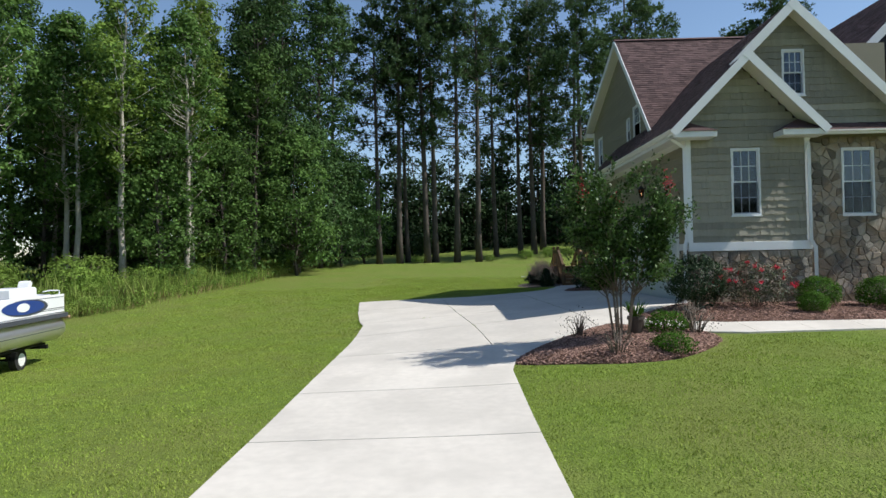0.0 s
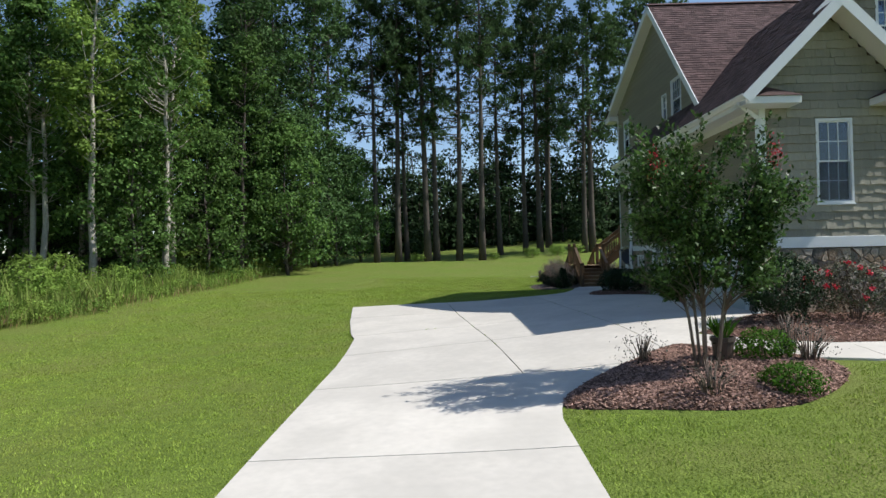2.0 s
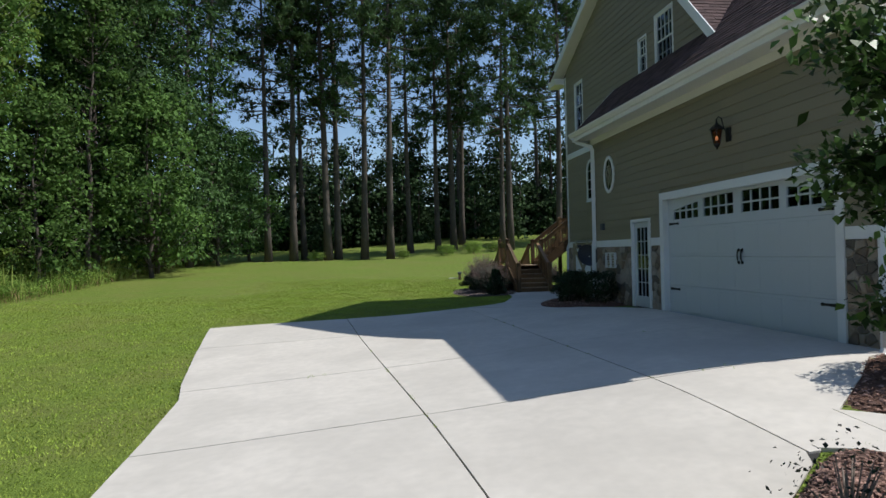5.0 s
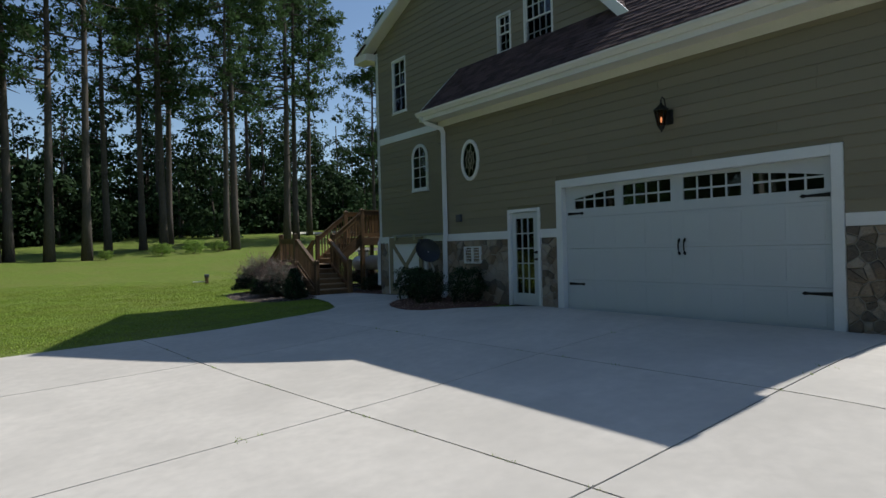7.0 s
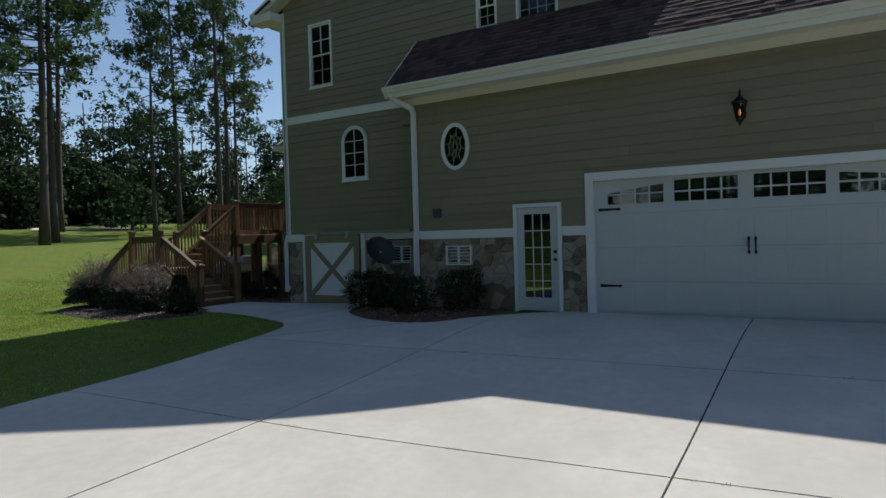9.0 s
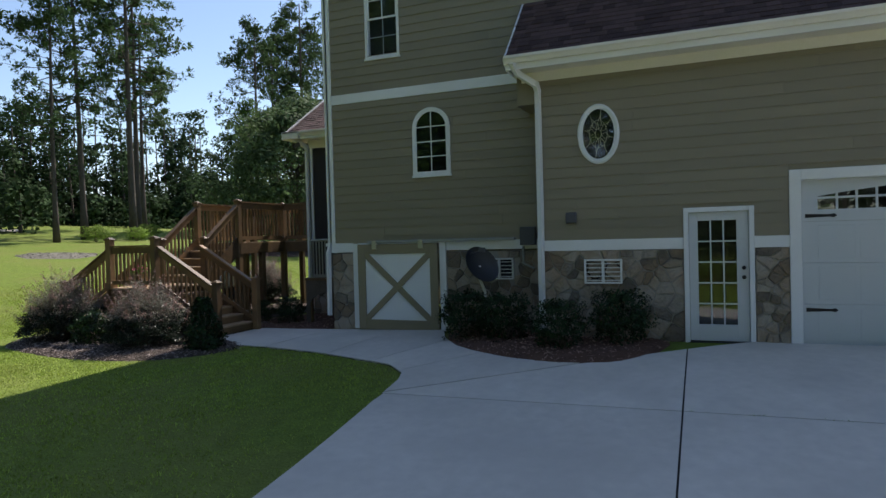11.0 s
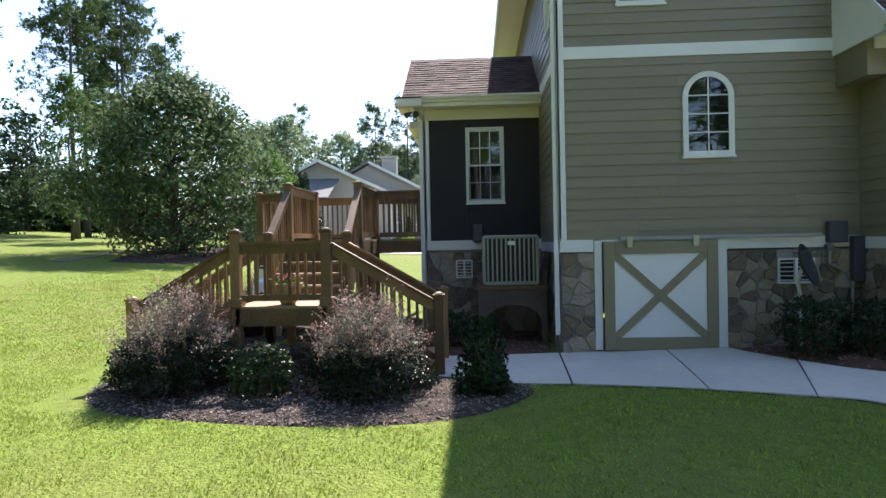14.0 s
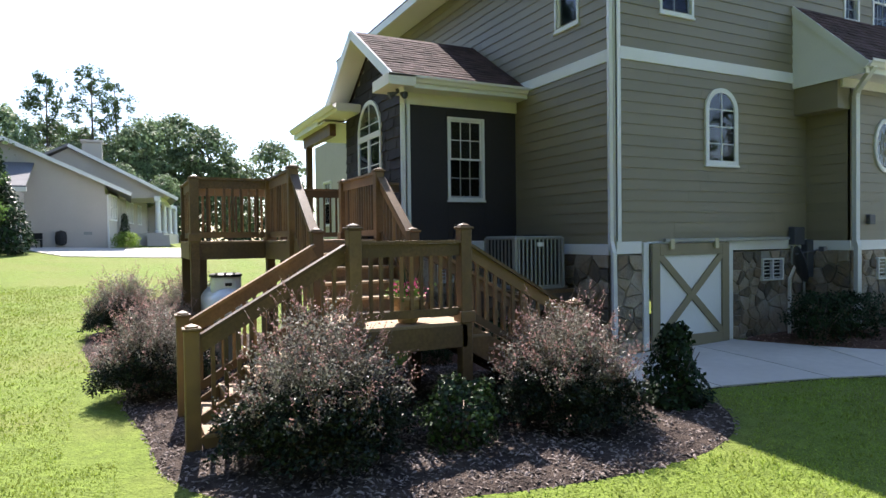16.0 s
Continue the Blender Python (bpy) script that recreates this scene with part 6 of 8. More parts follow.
def broadleaf(seed, h, r, bare, leaf, n_blobs, per, material, bark, trunk_r, name="broadleaf_tree", label="", group="", narrow=1.0):
    """A tapered trunk with limbs and a crown of leaves gathered on many twigs, uneven and with gaps."""
    rng = np.random.default_rng(seed)
    t = plant(name, label, "tree", group)
    bm = bmesh.new()
    lean = rng.normal(0, 0.02, 2)
    pts = [(lean[0] * h * k * k + rng.normal(0, 0.08) * (k > 0), lean[1] * h * k * k + rng.normal(0, 0.08) * (k > 0), h * k * 0.93 - 0.3 * (k == 0)) for k in np.linspace(0, 1, 9)]
    tube(bm, pts, [trunk_r * (1.25 if k == 0 else (1 - k) ** 0.8 + 0.06) for k in np.linspace(0, 1, 9)], 8)
    cents, outs = [], []
    for i in range(n_blobs):
        k = rng.uniform(0, 1) ** 0.8
        z = h * (bare + (1 - bare) * k)
        prof = (math.sin(math.pi * min(1.0, (k * 0.86 + 0.14))) ** 0.6) * (0.7 + 0.3 * narrow)
        a = rng.uniform(0, math.tau)
        rad = r * prof * rng.uniform(0.35 if narrow > 0.7 else 0.6, 1.0)
        j = min(8, int(z / h / 0.93 * 8))
        c = np.array((pts[j][0] + rad * math.cos(a), pts[j][1] + rad * math.sin(a), z + rng.normal(0, 0.3)))
        cents.append(c)
        outs.append((math.cos(a), math.sin(a), 0.2))
        if i % 2 == 0:
            z0 = max(h * bare * 0.8, z - rad * 0.7)
            jj = min(8, int(z0 / h / 0.93 * 8))
            p0 = Vector((pts[jj][0], pts[jj][1], z0))
            mid = p0.lerp(Vector(c), 0.5) + Vector((0, 0, -0.1 * rad))
            tube(bm, [p0, mid, Vector(c)], [trunk_r * 0.2, trunk_r * 0.1, 0.015], 5)
    wood_part("trunk", t, bm, bark)
    cents = np.array(cents)
    size = 0.40 * r ** 0.6 * rng.uniform(0.55, 1.5, n_blobs)
    crown = new("crown", clump_cards("crown", rng, cents, size, per, leaf, 0.66, material))
    crown.parent = t
    return t


def pine(seed, h, bare, label="", group="", spread=3.2, tufts=7, dense=52, needle=0.46):
    """A tall pine: a long bare trunk, dead stubs, and tiers of limbs that carry tufts of needles."""
    rng = np.random.default_rng(seed)
    t = plant("pine_tree", label or "tall pine with a long bare trunk and open dark crown", "tree", group)
    bm = bmesh.new()
    lean = rng.normal(0, 0.012, 2)
    ks = np.linspace(0, 1, 10)
    pts = [(lean[0] * h * k + 0.25 * math.sin(3 * k + seed) * k, lean[1] * h * k + 0.2 * math.sin(2.3 * k + 2 * seed) * k, h * k - 0.3 * (k == 0)) for k in ks]
    r0 = 0.011 * h
    tube(bm, pts, [r0 * (1.3 if k == 0 else (1 - 0.82 * k)) for k in ks], 9)

    def axis_at(z):
        f = min(max(z / h, 0), 0.999) * 9
        i = int(f)
        return Vector(pts[i]).lerp(Vector(pts[i + 1]), f - i)
    for i in range(9):
        z = h * rng.uniform(0.22, bare)
        p = axis_at(z)
        a = rng.uniform(0, math.tau)
        ln = rng.uniform(0.5, 1.8)
        tube(bm, [p, p + Vector((math.cos(a) * ln, math.sin(a) * ln, rng.uniform(-0.2, 0.4)))], [0.05, 0.012], 4)
    pos, out = [], []
    for i in range(dense):
        k = rng.uniform(0, 1)
        z = h * (bare + (1.0 - bare) * k)
        p = axis_at(z)
        a = rng.uniform(0, math.tau)
        ln = spread * (0.25 + 0.95 * math.sin(math.pi * min(1, 0.28 + 0.72 * k)) ** 0.8) * rng.uniform(0.5, 1.1)
        tip = p + Vector((math.cos(a) * ln, math.sin(a) * ln, ln * rng.uniform(-0.12, 0.38)))
        mid = p.lerp(tip, 0.5) + Vector((0, 0, -0.06 * ln))
        tube(bm, [p, mid, tip], [0.07 * (1.15 - k), 0.045 * (1.15 - k), 0.012], 4)
        for j in range(tufts):
            s = rng.uniform(0.45, 1.05)
            c = (p.lerp(mid, s * 2) if s < 0.5 else mid.lerp(tip, s * 2 - 1)) + Vector(rng.normal(0, 0.28, 3)) * (0.6 + 0.4 * s)
            pos.append(c)
            out.append((math.cos(a), math.sin(a), 0.5))
    wood_part("trunk", t, bm, M_BARK_PINE)
    pos, out = np.array(pos), np.array(out)
    per = 10
    idx = np.repeat(np.arange(len(pos)), per)
    d = rand_dirs(rng, len(idx)) + out[idx] * 0.35 + np.array((0, 0, 0.25))
    d /= np.linalg.norm(d, axis=1, keepdims=True)
    q = pos[idx] + d * rng.uniform(0, 0.12, (len(idx), 1))
    ln = needle * rng.uniform(0.65, 1.15, len(idx))
    up = rand_dirs(rng, len(idx)) * 0.6 + np.array((0, 0, 1.0))
    me = card_mesh("crown", q, d, up, ln, ln * 0.36, M_NEEDLE)
    ob = new("crown", me)
    ob.parent = t
    return t


def put(proto, x, y, s=1.0, turn=0.0, dz=0.0, sz=None):
    c = copy_thing(proto, Matrix.Translation((x, y, gz(x, y) + dz)) @ Matrix.Rotation(turn, 4, "Z"))
    c.scale = (s, s, sz or s)
    return c


def settle(proto, x, y, s=1.0, turn=0.0, dz=0.0):
    """Stands the first of its kind itself at its place."""
    proto.location = (x, y, gz(x, y) + dz)
    proto.rotation_euler = (0, 0, turn)
    proto.scale = (s, s, s)
    return proto


def bush(seed, r, h, n, leaf, material, name, label, stems=14, width=0.6, bark=None, group="", ragged=0.25, flat=0.5, cone=False):
    """A rounded shrub: stems from the root and leaves in its outer shell."""
    rng = np.random.default_rng(seed)
    t = plant(name, label, "shrub", group)
    bm = bmesh.new()
    for i in range(stems):
        a, k = rng.uniform(0, math.tau), rng.uniform(0.2, 0.85)
        tip = Vector((math.cos(a) * r * k, math.sin(a) * r * k, h * (1.0 - 0.45 * k * k) * 0.9))
        tube(bm, [(0.05 * math.cos(a), 0.05 * math.sin(a), -0.05), tip * 0.5 + Vector((0, 0, 0.06)), tip], [0.014, 0.009, 0.004], 4)
    wood_part("stem", t, bm, bark or M_BARK_MYRTLE)
    d = rand_dirs(rng, n)
    d[:, 2] = np.where(d[:, 2] < -0.8, -d[:, 2], d[:, 2])
    lump = 1 + ragged * (np.sin(d[:, 0] * 5 + seed) * np.sin(d[:, 1] * 6 + 2 * seed) + 0.6 * np.sin(d[:, 2] * 9 + seed))
    rad = lump * rng.uniform(0.45, 1.0, n) ** 0.45
    pos = np.stack([d[:, 0] * r * rad, d[:, 1] * r * rad, h * 0.5 + d[:, 2] * h * 0.5 * rad], 1)
    if cone:
        k = rng.uniform(0, 1, n) ** 1.25
        a = rng.uniform(0, math.tau, n)
        rr = r * (1.0 - 0.72 * k) * np.minimum(1, 0.72 + 3 * k) * (1 + ragged * np.sin(3 * a + 7 * k + seed)) * rng.uniform(0.35, 1.0, n) ** 0.4
        pos = np.stack([rr * np.cos(a), rr * np.sin(a), 0.04 + k * h], 1)
        d = np.stack([np.cos(a), np.sin(a), np.full(n, 0.4)], 1)
    pos[:, 2] = np.maximum(pos[:, 2], 0.03)
    nm = d + rand_dirs(rng, n) * 0.75 + np.array((0, 0, flat * 0.6))
    nm /= np.linalg.norm(nm, axis=1, keepdims=True)
    ax = rand_dirs(rng, n) + np.array((0, 0, 0.25))
    ax -= nm * np.sum(ax * nm, axis=1, keepdims=True) * 0.7
    ln = leaf * rng.uniform(0.6, 1.3, n)
    ob = new("foliage", card_mesh("foliage", pos, ax, nm, ln, ln * width * rng.uniform(0.8, 1.2, n), material, -0.08))
    ob.parent = t
    return t


def spray_bush(seed, r, h, n_stems, per, leaf, material, name, label, group=""):
    """A loose shrub of arching sprays set with small leaves."""
    rng = np.random.default_rng(seed)
    t = plant(name, label, "shrub", group)
    bm = bmesh.new()
    pos, out, young = [], [], []
    for i in range(n_stems):
        a = rng.uniform(0, math.tau)
        k = rng.uniform(0.05, 1.0) ** 0.6
        top = h * (1.08 - 0.55 * k * k) * rng.uniform(0.7, 1.08)
        reach = r * k * rng.uniform(0.75, 1.1)
        p0 = Vector((0.12 * math.cos(a), 0.12 * math.sin(a), 0.0))
        p1 = Vector((math.cos(a) * reach * 0.45, math.sin(a) * reach * 0.45, top * 0.62))
        p2 = Vector((math.cos(a) * reach, math.sin(a) * reach, top))
        if rng.random() < 0.25:
            p2.z = max(0.15, p2.z - 0.35 * h)
        crv = [p0.lerp(p1, s).lerp(p1.lerp(p2, s), s) for s in (0, 0.3, 0.55, 0.8, 1.0)]
        if i % 2 == 0:
            tube(bm, crv, [0.009, 0.007, 0.005, 0.003, 0.0015], 3)
        side = Vector((-math.sin(a), math.cos(a), 0))
        for j in range(per):
            s = rng.uniform(0.5, 1.0)
            c = p0.lerp(p1, s).lerp(p1.lerp(p2, s), s) + side * rng.normal(0, 0.05) + Vector(rng.normal(0, 0.026, 3))
            pos.append(c)
            out.append((math.cos(a) * 0.5, math.sin(a) * 0.5, 0.6))
        # long thin new growth above the mass
        if i % 2 == 0:
            tip = p2 + Vector((math.cos(a) * 0.10, math.sin(a) * 0.10, rng.uniform(0.08, 0.30) * h / 1.4)) + Vector(rng.normal(0, 0.05, 3))
            tube(bm, [p2, p2.lerp(tip, 0.5) + Vector((0, 0, 0.02)), tip], [0.003, 0.002, 0.001], 3)
            for j in range(18):
                young.append(p2.lerp(tip, rng.uniform(-0.5, 1.0)) + Vector(rng.normal(0, 0.013, 3)))
    # dense lower mass, the shrub's inner shade put into its near-black leaves
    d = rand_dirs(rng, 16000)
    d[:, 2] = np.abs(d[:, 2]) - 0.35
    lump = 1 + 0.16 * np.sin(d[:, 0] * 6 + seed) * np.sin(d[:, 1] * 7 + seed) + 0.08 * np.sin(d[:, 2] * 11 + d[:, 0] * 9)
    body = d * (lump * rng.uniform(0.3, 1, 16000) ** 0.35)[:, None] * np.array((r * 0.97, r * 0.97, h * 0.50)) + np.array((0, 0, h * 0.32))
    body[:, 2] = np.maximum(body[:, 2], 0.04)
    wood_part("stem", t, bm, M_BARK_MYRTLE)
    # pale leaf colour paints the sprays as sunlit above the dark mass
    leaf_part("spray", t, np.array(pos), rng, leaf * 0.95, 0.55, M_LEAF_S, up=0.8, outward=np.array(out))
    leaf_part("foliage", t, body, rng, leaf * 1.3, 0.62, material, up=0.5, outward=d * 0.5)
    leaf_part("new_shoot", t, np.array(young), rng, leaf * 0.85, 0.5, M_LEAF_P, up=0.5, label="thin pinkish new shoots")
    return t


# -- crape myrtle in the front bed --
def myrtle():
    rng = np.random.default_rng(5)
    t = plant("crape_myrtle", "multi-stemmed crape myrtle with small dark leaves and crimson blooms", "tree")
    bm = bmesh.new()
    tips, outs = [], []
    for i in range(6):
        a = i * math.tau / 6 + rng.normal(0, 0.2)
        d = Vector((math.cos(a), math.sin(a), 0))
        base = d * 0.13
        k1, k2, k3 = base + d * 0.12 + Vector((0, 0, 0.75)), base + d * rng.uniform(0.2, 0.42) + Vector((0, 0, 1.5)), base + d * rng.uniform(0.5, 0.85) + Vector((0, 0, rng.uniform(2.3, 2.9)))
        tube(bm, [base - Vector((0, 0, 0.1)), k1, k2, k3], [0.028, 0.024, 0.018, 0.008], 7)
        for j in range(28):
            s = rng.uniform(0.1, 1.0)
            p = k1.lerp(k2, s) if s < 0.4 else k2.lerp(k3, (s - 0.4) / 0.6)
            b = a + rng.normal(0, 1.3)
            ln = rng.uniform(0.3, 0.85)
            tip = p + Vector((math.cos(b) * ln, math.sin(b) * ln, ln * rng.uniform(-0.15, 1.0)))
            tip.z = max(tip.z, 1.25)
            tube(bm, [p, p.lerp(tip, 0.5) + Vector((0, 0, 0.05)), tip], [0.010, 0.006, 0.003], 4)
            for q in range(int(rng.choice((90, 150, 230)))):
                f = rng.uniform(0.25, 1.08)
                tips.append(p.lerp(tip, f) + Vector(rng.normal(0, 0.09, 3)))
                outs.append((math.cos(b) * 0.6, math.sin(b) * 0.6, 0.4))
    for i in range(26):
        a, ln = rng.uniform(0, math.tau), rng.uniform(0.9, 1.25)
        p = Vector((math.cos(a) * 0.75, math.sin(a) * 0.75, rng.uniform(2.4, 3.1)))
        q = p + Vector((math.cos(a) * 0.4, math.sin(a) * 0.4, rng.uniform(0.2, 0.65)))
        tube(bm, [p, q], [0.006, 0.002], 3)
        for j in range(34):
            tips.append(p.lerp(q, rng.uniform(0, 1)) + Vector(rng.normal(0, 0.04, 3)))
            outs.append((math.cos(a) * 0.4, math.sin(a) * 0.4, 0.7))
    wood_part("trunk", t, bm, M_BARK_MYRTLE)
    tips, outs = np.array(tips), np.array(outs)
    high = tips[:, 2] > 1.22 + 0.25 * np.sin(tips[:, 0] * 4) * np.sin(tips[:, 1] * 3 + 1)
    leaf_part("crown", t, tips[high], rng, 0.082, 0.62, M_LEAF_M, up=1.6, outward=outs[high])
    for c in ((-0.85, -0.45, 2.85), (-0.2, -0.55, 2.62), (0.98, -0.35, 2.95)):
        k = np.array(c) + rng.normal(0, 1, (170, 3)) * np.array((0.06, 0.06, 0.10))
        leaf_part("blossom", t, k, rng, 0.03, 0.9, M_FLOWER, label="crimson flower cluster")
    return t


tree = settle(myrtle(), 3.45, 13.05, 1.0, dz=0.10)
tree.scale = (0.96, 0.78, 1.08)
# ---- mulch beds ----
def patch(name, centre, outline, height, label, chips, seed, category="mulch bed", chip=0.022, grey=False, mats=None):
    """A mulch bed: a low mound over a star-shaped outline, with loose bark chips as stuff on it."""
    rng = random.Random(seed)
    cx, cy = centre
    n = len(outline)
    pts = []
    for i in range(n):
        a, b = outline[i], outline[(i + 1) % n]
        m = max(1, round(math.hypot(b[0] - a[0], b[1] - a[1]) / 0.16))
        pts += [(a[0] + (b[0] - a[0]) * k / m, a[1] + (b[1] - a[1]) * k / m) for k in range(m)]
    for _ in range(3):
        pts = [tuple((pts[i - 1][c] + 2 * pts[i][c] + pts[(i + 1) % len(pts)][c]) / 4 for c in (0, 1)) for i in range(len(pts))]
    R = 16
    vs, fs = [(cx, cy, gz(cx, cy) + height)], []
    for j in range(1, R + 1):
        f = j / R
        for p in pts:
            x, y = cx + (p[0] - cx) * f, cy + (p[1] - cy) * f
            h = height * (1 - f ** 8) + 0.006 + (0.03 * noise.noise((x * 3, y * 3, seed)) + 0.015 * noise.noise((x * 11, y * 11, seed))) * (1 - f ** 10)
            vs.append((x, y, gz(x, y) + (h if j < R else -0.02)))
    m = len(pts)
    for i in range(m):
        fs.append((0, 1 + i, 1 + (i + 1) % m))
        for j in range(R - 1):
            a, b = 1 + j * m, 1 + (j + 1) * m
            fs.append((a + i, b + i, b + (i + 1) % m, a + (i + 1) % m))
    me = bpy.data.meshes.new(name)
    me.from_pydata(vs, [], fs)
    me.materials.append(mats[0] if mats else M_MULCH_G if grey else M_MULCH)
    for p in me.polygons:
        p.use_smooth = True
    bed = tagged(new(name, me), label, category, kind="structure")
    cv, cf = [], []
    for _ in range(chips):
        f = math.sqrt(rng.random())
        i = rng.randrange(m)
        w = rng.random()
        p = tuple(pts[i][c] * w + pts[(i + 1) % m][c] * (1 - w) for c in (0, 1))
        x, y = cx + (p[0] - cx) * f * 0.99, cy + (p[1] - cy) * f * 0.99
        z = gz(x, y) + height * (1 - f ** 8) + 0.012 + 0.03 * noise.noise((x * 3, y * 3, seed)) * (1 - f ** 10)
        a, t, s = rng.uniform(0, math.tau), rng.uniform(-0.5, 0.5), chip * rng.uniform(0.5, 1.5)
        u = Vector((math.cos(a), math.sin(a), t)).normalized() * s
        w = Vector((-math.sin(a), math.cos(a), rng.uniform(-0.5, 0.5))).normalized() * s * rng.uniform(0.25, 0.5)
        o = Vector((x, y, z))
        k = len(cv)
        cv += [o - u - w, o + u - w * 0.6, o + u * 0.9 + w, o - u * 0.8 + w * 0.8, o + Vector((0, 0, s * 0.35))]
        cf += [(k, k + 1, k + 4), (k + 1, k + 2, k + 4), (k + 2, k + 3, k + 4), (k + 3, k, k + 4)]
    me = bpy.data.meshes.new("bark_chips")
    me.from_pydata([tuple(v) for v in cv], [], cf)
    me.materials.append(mats[1] if mats else M_CHIP_G if grey else M_CHIP)
    tagged(new("bark_chips", me), "weathered grey-brown bark chips on the bed, paled as if sunlit" if grey else "loose reddish-brown bark chips on the bed", "mulch", kind="stuff")
    return bed


patch("mulch_bed", (3.3, 13.2), ((1.12, 12.35), (1.3, 12.95), (1.75, 13.5), (2.45, 14.2), (3.3, 14.9), (3.7, 15.22), (4.15, 14.7), (4.7, 14.1), (5.35, 13.5), (5.6, 13.2), (5.3, 12.6), (4.75, 12.05), (4.05, 11.6), (3.2, 11.65), (2.3, 12.0), (1.6, 12.2)),
      0.17, "reddish-brown bark mulch bed under the crape myrtle", 13000, 1, chip=0.030)
patch("mulch_bed", (8.0, 16.0), ((4.34, 15.95), (4.6, 15.72), (5.3, 14.98), (6.3, 14.5), (8.0, 14.42), (12.0, 14.42), (14.0, 14.5), (14.0, 18.25), (10.05, 18.25), (10.0, 17.66), (6.6, 17.66), (6.45, 17.66), (6.05, 17.52), (5.1, 16.66), (4.7, 16.28)),
      0.06, "bark mulch bed along the stone front of the house", 7500, 2, chip=0.030)
patch("mulch_bed", (6.0, 27.2), ((6.6, 25.44), (6.42, 25.46), (6.02, 25.53), (5.6, 25.64), (5.24, 25.81), (4.98, 25.98), (4.81, 26.2), (4.70, 26.7), (4.73, 27.2), (4.88, 27.75), (5.2, 28.4), (5.55, 28.82), (6.2, 29.28), (6.85, 29.56), (7.4, 29.73), (7.4, 27.7), (6.6, 27.6)),
      0.08, "dark mulch bed against the stone wall", 1800, 3)
patch("mulch_bed", (5.9, 36.6), ((5.75, 33.4), (5.2, 32.92), (4.65, 33.1), (4.0, 33.75), (3.72, 34.5), (3.66, 35.4), (3.72, 36.2), (3.9, 37.1), (4.25, 38.3), (4.9, 38.95), (5.6, 39.25), (6.6, 39.3), (8.4, 39.6), (9.4, 39.5), (9.2, 37.5), (8.6, 34.6), (7.4, 34.45), (5.6, 34.4)),
      0.05, "sun-dappled bark mulch bed round the deck stairs", 13000, 4, grey=True)
patch("mulch_bed", (10.8, 38.8), ((8.8, 38.8), (9.2, 39.6), (11.0, 39.95), (13.0, 40.25), (15.0, 40.2), (15.4, 39.5), (14.0, 38.6), (13.0, 37.8), (10.8, 37.4), (9.2, 37.8)),
      0.05, "bark mulch bed beside the deck", 2200, 5, grey=True)
# dark patch added over the lawn, standing in for shade below the deck
patch("mulch_bed", (11.0, 36.3), ((9.0, 35.55), (10.3, 35.06), (12.9, 35.06), (13.6, 36.4), (13.4, 37.8), (12.0, 37.55), (10.8, 37.35), (9.35, 37.6)), 0.03, "dark mulch added to stand for the shade below the deck", 600, 9, grey=True)
patch("mulch_bed", (9.0, 33.6), ((7.62, 32.44), (10.3, 32.44), (10.28, 34.8), (8.8, 35.6), (7.56, 35.2), (7.5, 33.5)), 0.04, "dark mulch under the air conditioner", 900, 6)

patch("mulch_bed", (34.5, 51.0), ((27.8, 52.4), (28.4, 48.6), (31.2, 47.0), (36.7, 46.4), (42.0, 49.0), (43.0, 52.4), (39.8, 54.6), (34.1, 54.6), (31.0, 53.6)), 0.05, "shaded mulch bed under the big tree", 400, 7, grey=True, chip=0.06)
patch("gravel_patch", (21.6, 60.0), ((19.2, 59.4), (20.8, 57.5), (22.8, 58.2), (24.0, 59.7), (23.2, 61.6), (21.6, 62.6), (19.9, 61.4)), 0.02, "bare grey gravel patch at the edge of the lawn", 500, 8, "gravel", 0.06, mats=(M_GRAVEL, M_GRAVEL))
# pale path round the far bed
route = [Vector((x, y, 0)) for x, y in ((26.9, 54.2), (30.0, 54.7), (33.0, 55.3), (36.5, 55.9), (40.5, 56.2), (46.0, 56.0))]
cart = thing("garden_path", (30, 54, 0), "narrow worn gravel path curving round the far bed", "path", kind="structure")
for a, b in zip(route, route[1:]):
    sd = Vector((-(b - a).y, (b - a).x, 0)).normalized() * 0.3
    bm = bmesh.new()
    prism(bm, [(p.x, p.y, gz(p.x, p.y) - 0.06) for p in (a - sd, b - sd, b + sd, a + sd)], (0, 0, 0.09))
    part("slab", bm, M_GRAVEL, cart)

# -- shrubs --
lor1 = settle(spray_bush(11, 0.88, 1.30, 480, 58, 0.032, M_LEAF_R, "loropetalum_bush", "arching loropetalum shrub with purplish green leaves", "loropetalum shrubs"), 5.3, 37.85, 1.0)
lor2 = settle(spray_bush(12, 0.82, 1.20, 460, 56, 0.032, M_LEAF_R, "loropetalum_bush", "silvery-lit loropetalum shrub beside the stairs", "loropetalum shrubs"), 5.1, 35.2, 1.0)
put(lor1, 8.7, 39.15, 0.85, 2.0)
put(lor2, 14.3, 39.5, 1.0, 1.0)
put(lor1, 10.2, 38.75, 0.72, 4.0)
settle(bush(13, 0.40, 0.66, 2600, 0.05, M_LEAF_AZ, "azalea_bush", "small glossy green shrub below the landing", stems=10), 4.95, 36.55)
settle(bush(14, 0.41, 0.92, 3000, 0.065, M_LEAF_D, "holly_bush", "conical dark green holly at the walk", ragged=0.2, cone=True), 5.0, 33.7)
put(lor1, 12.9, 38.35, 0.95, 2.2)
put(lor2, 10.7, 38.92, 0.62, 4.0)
dk = settle(bush(15, 0.50, 0.92, 3600, 0.05, M_LEAF_D, "boxwood_bush", "rounded dark shrub in the shaded bed", group="shaded bed shrubs"), 6.35, 28.95)
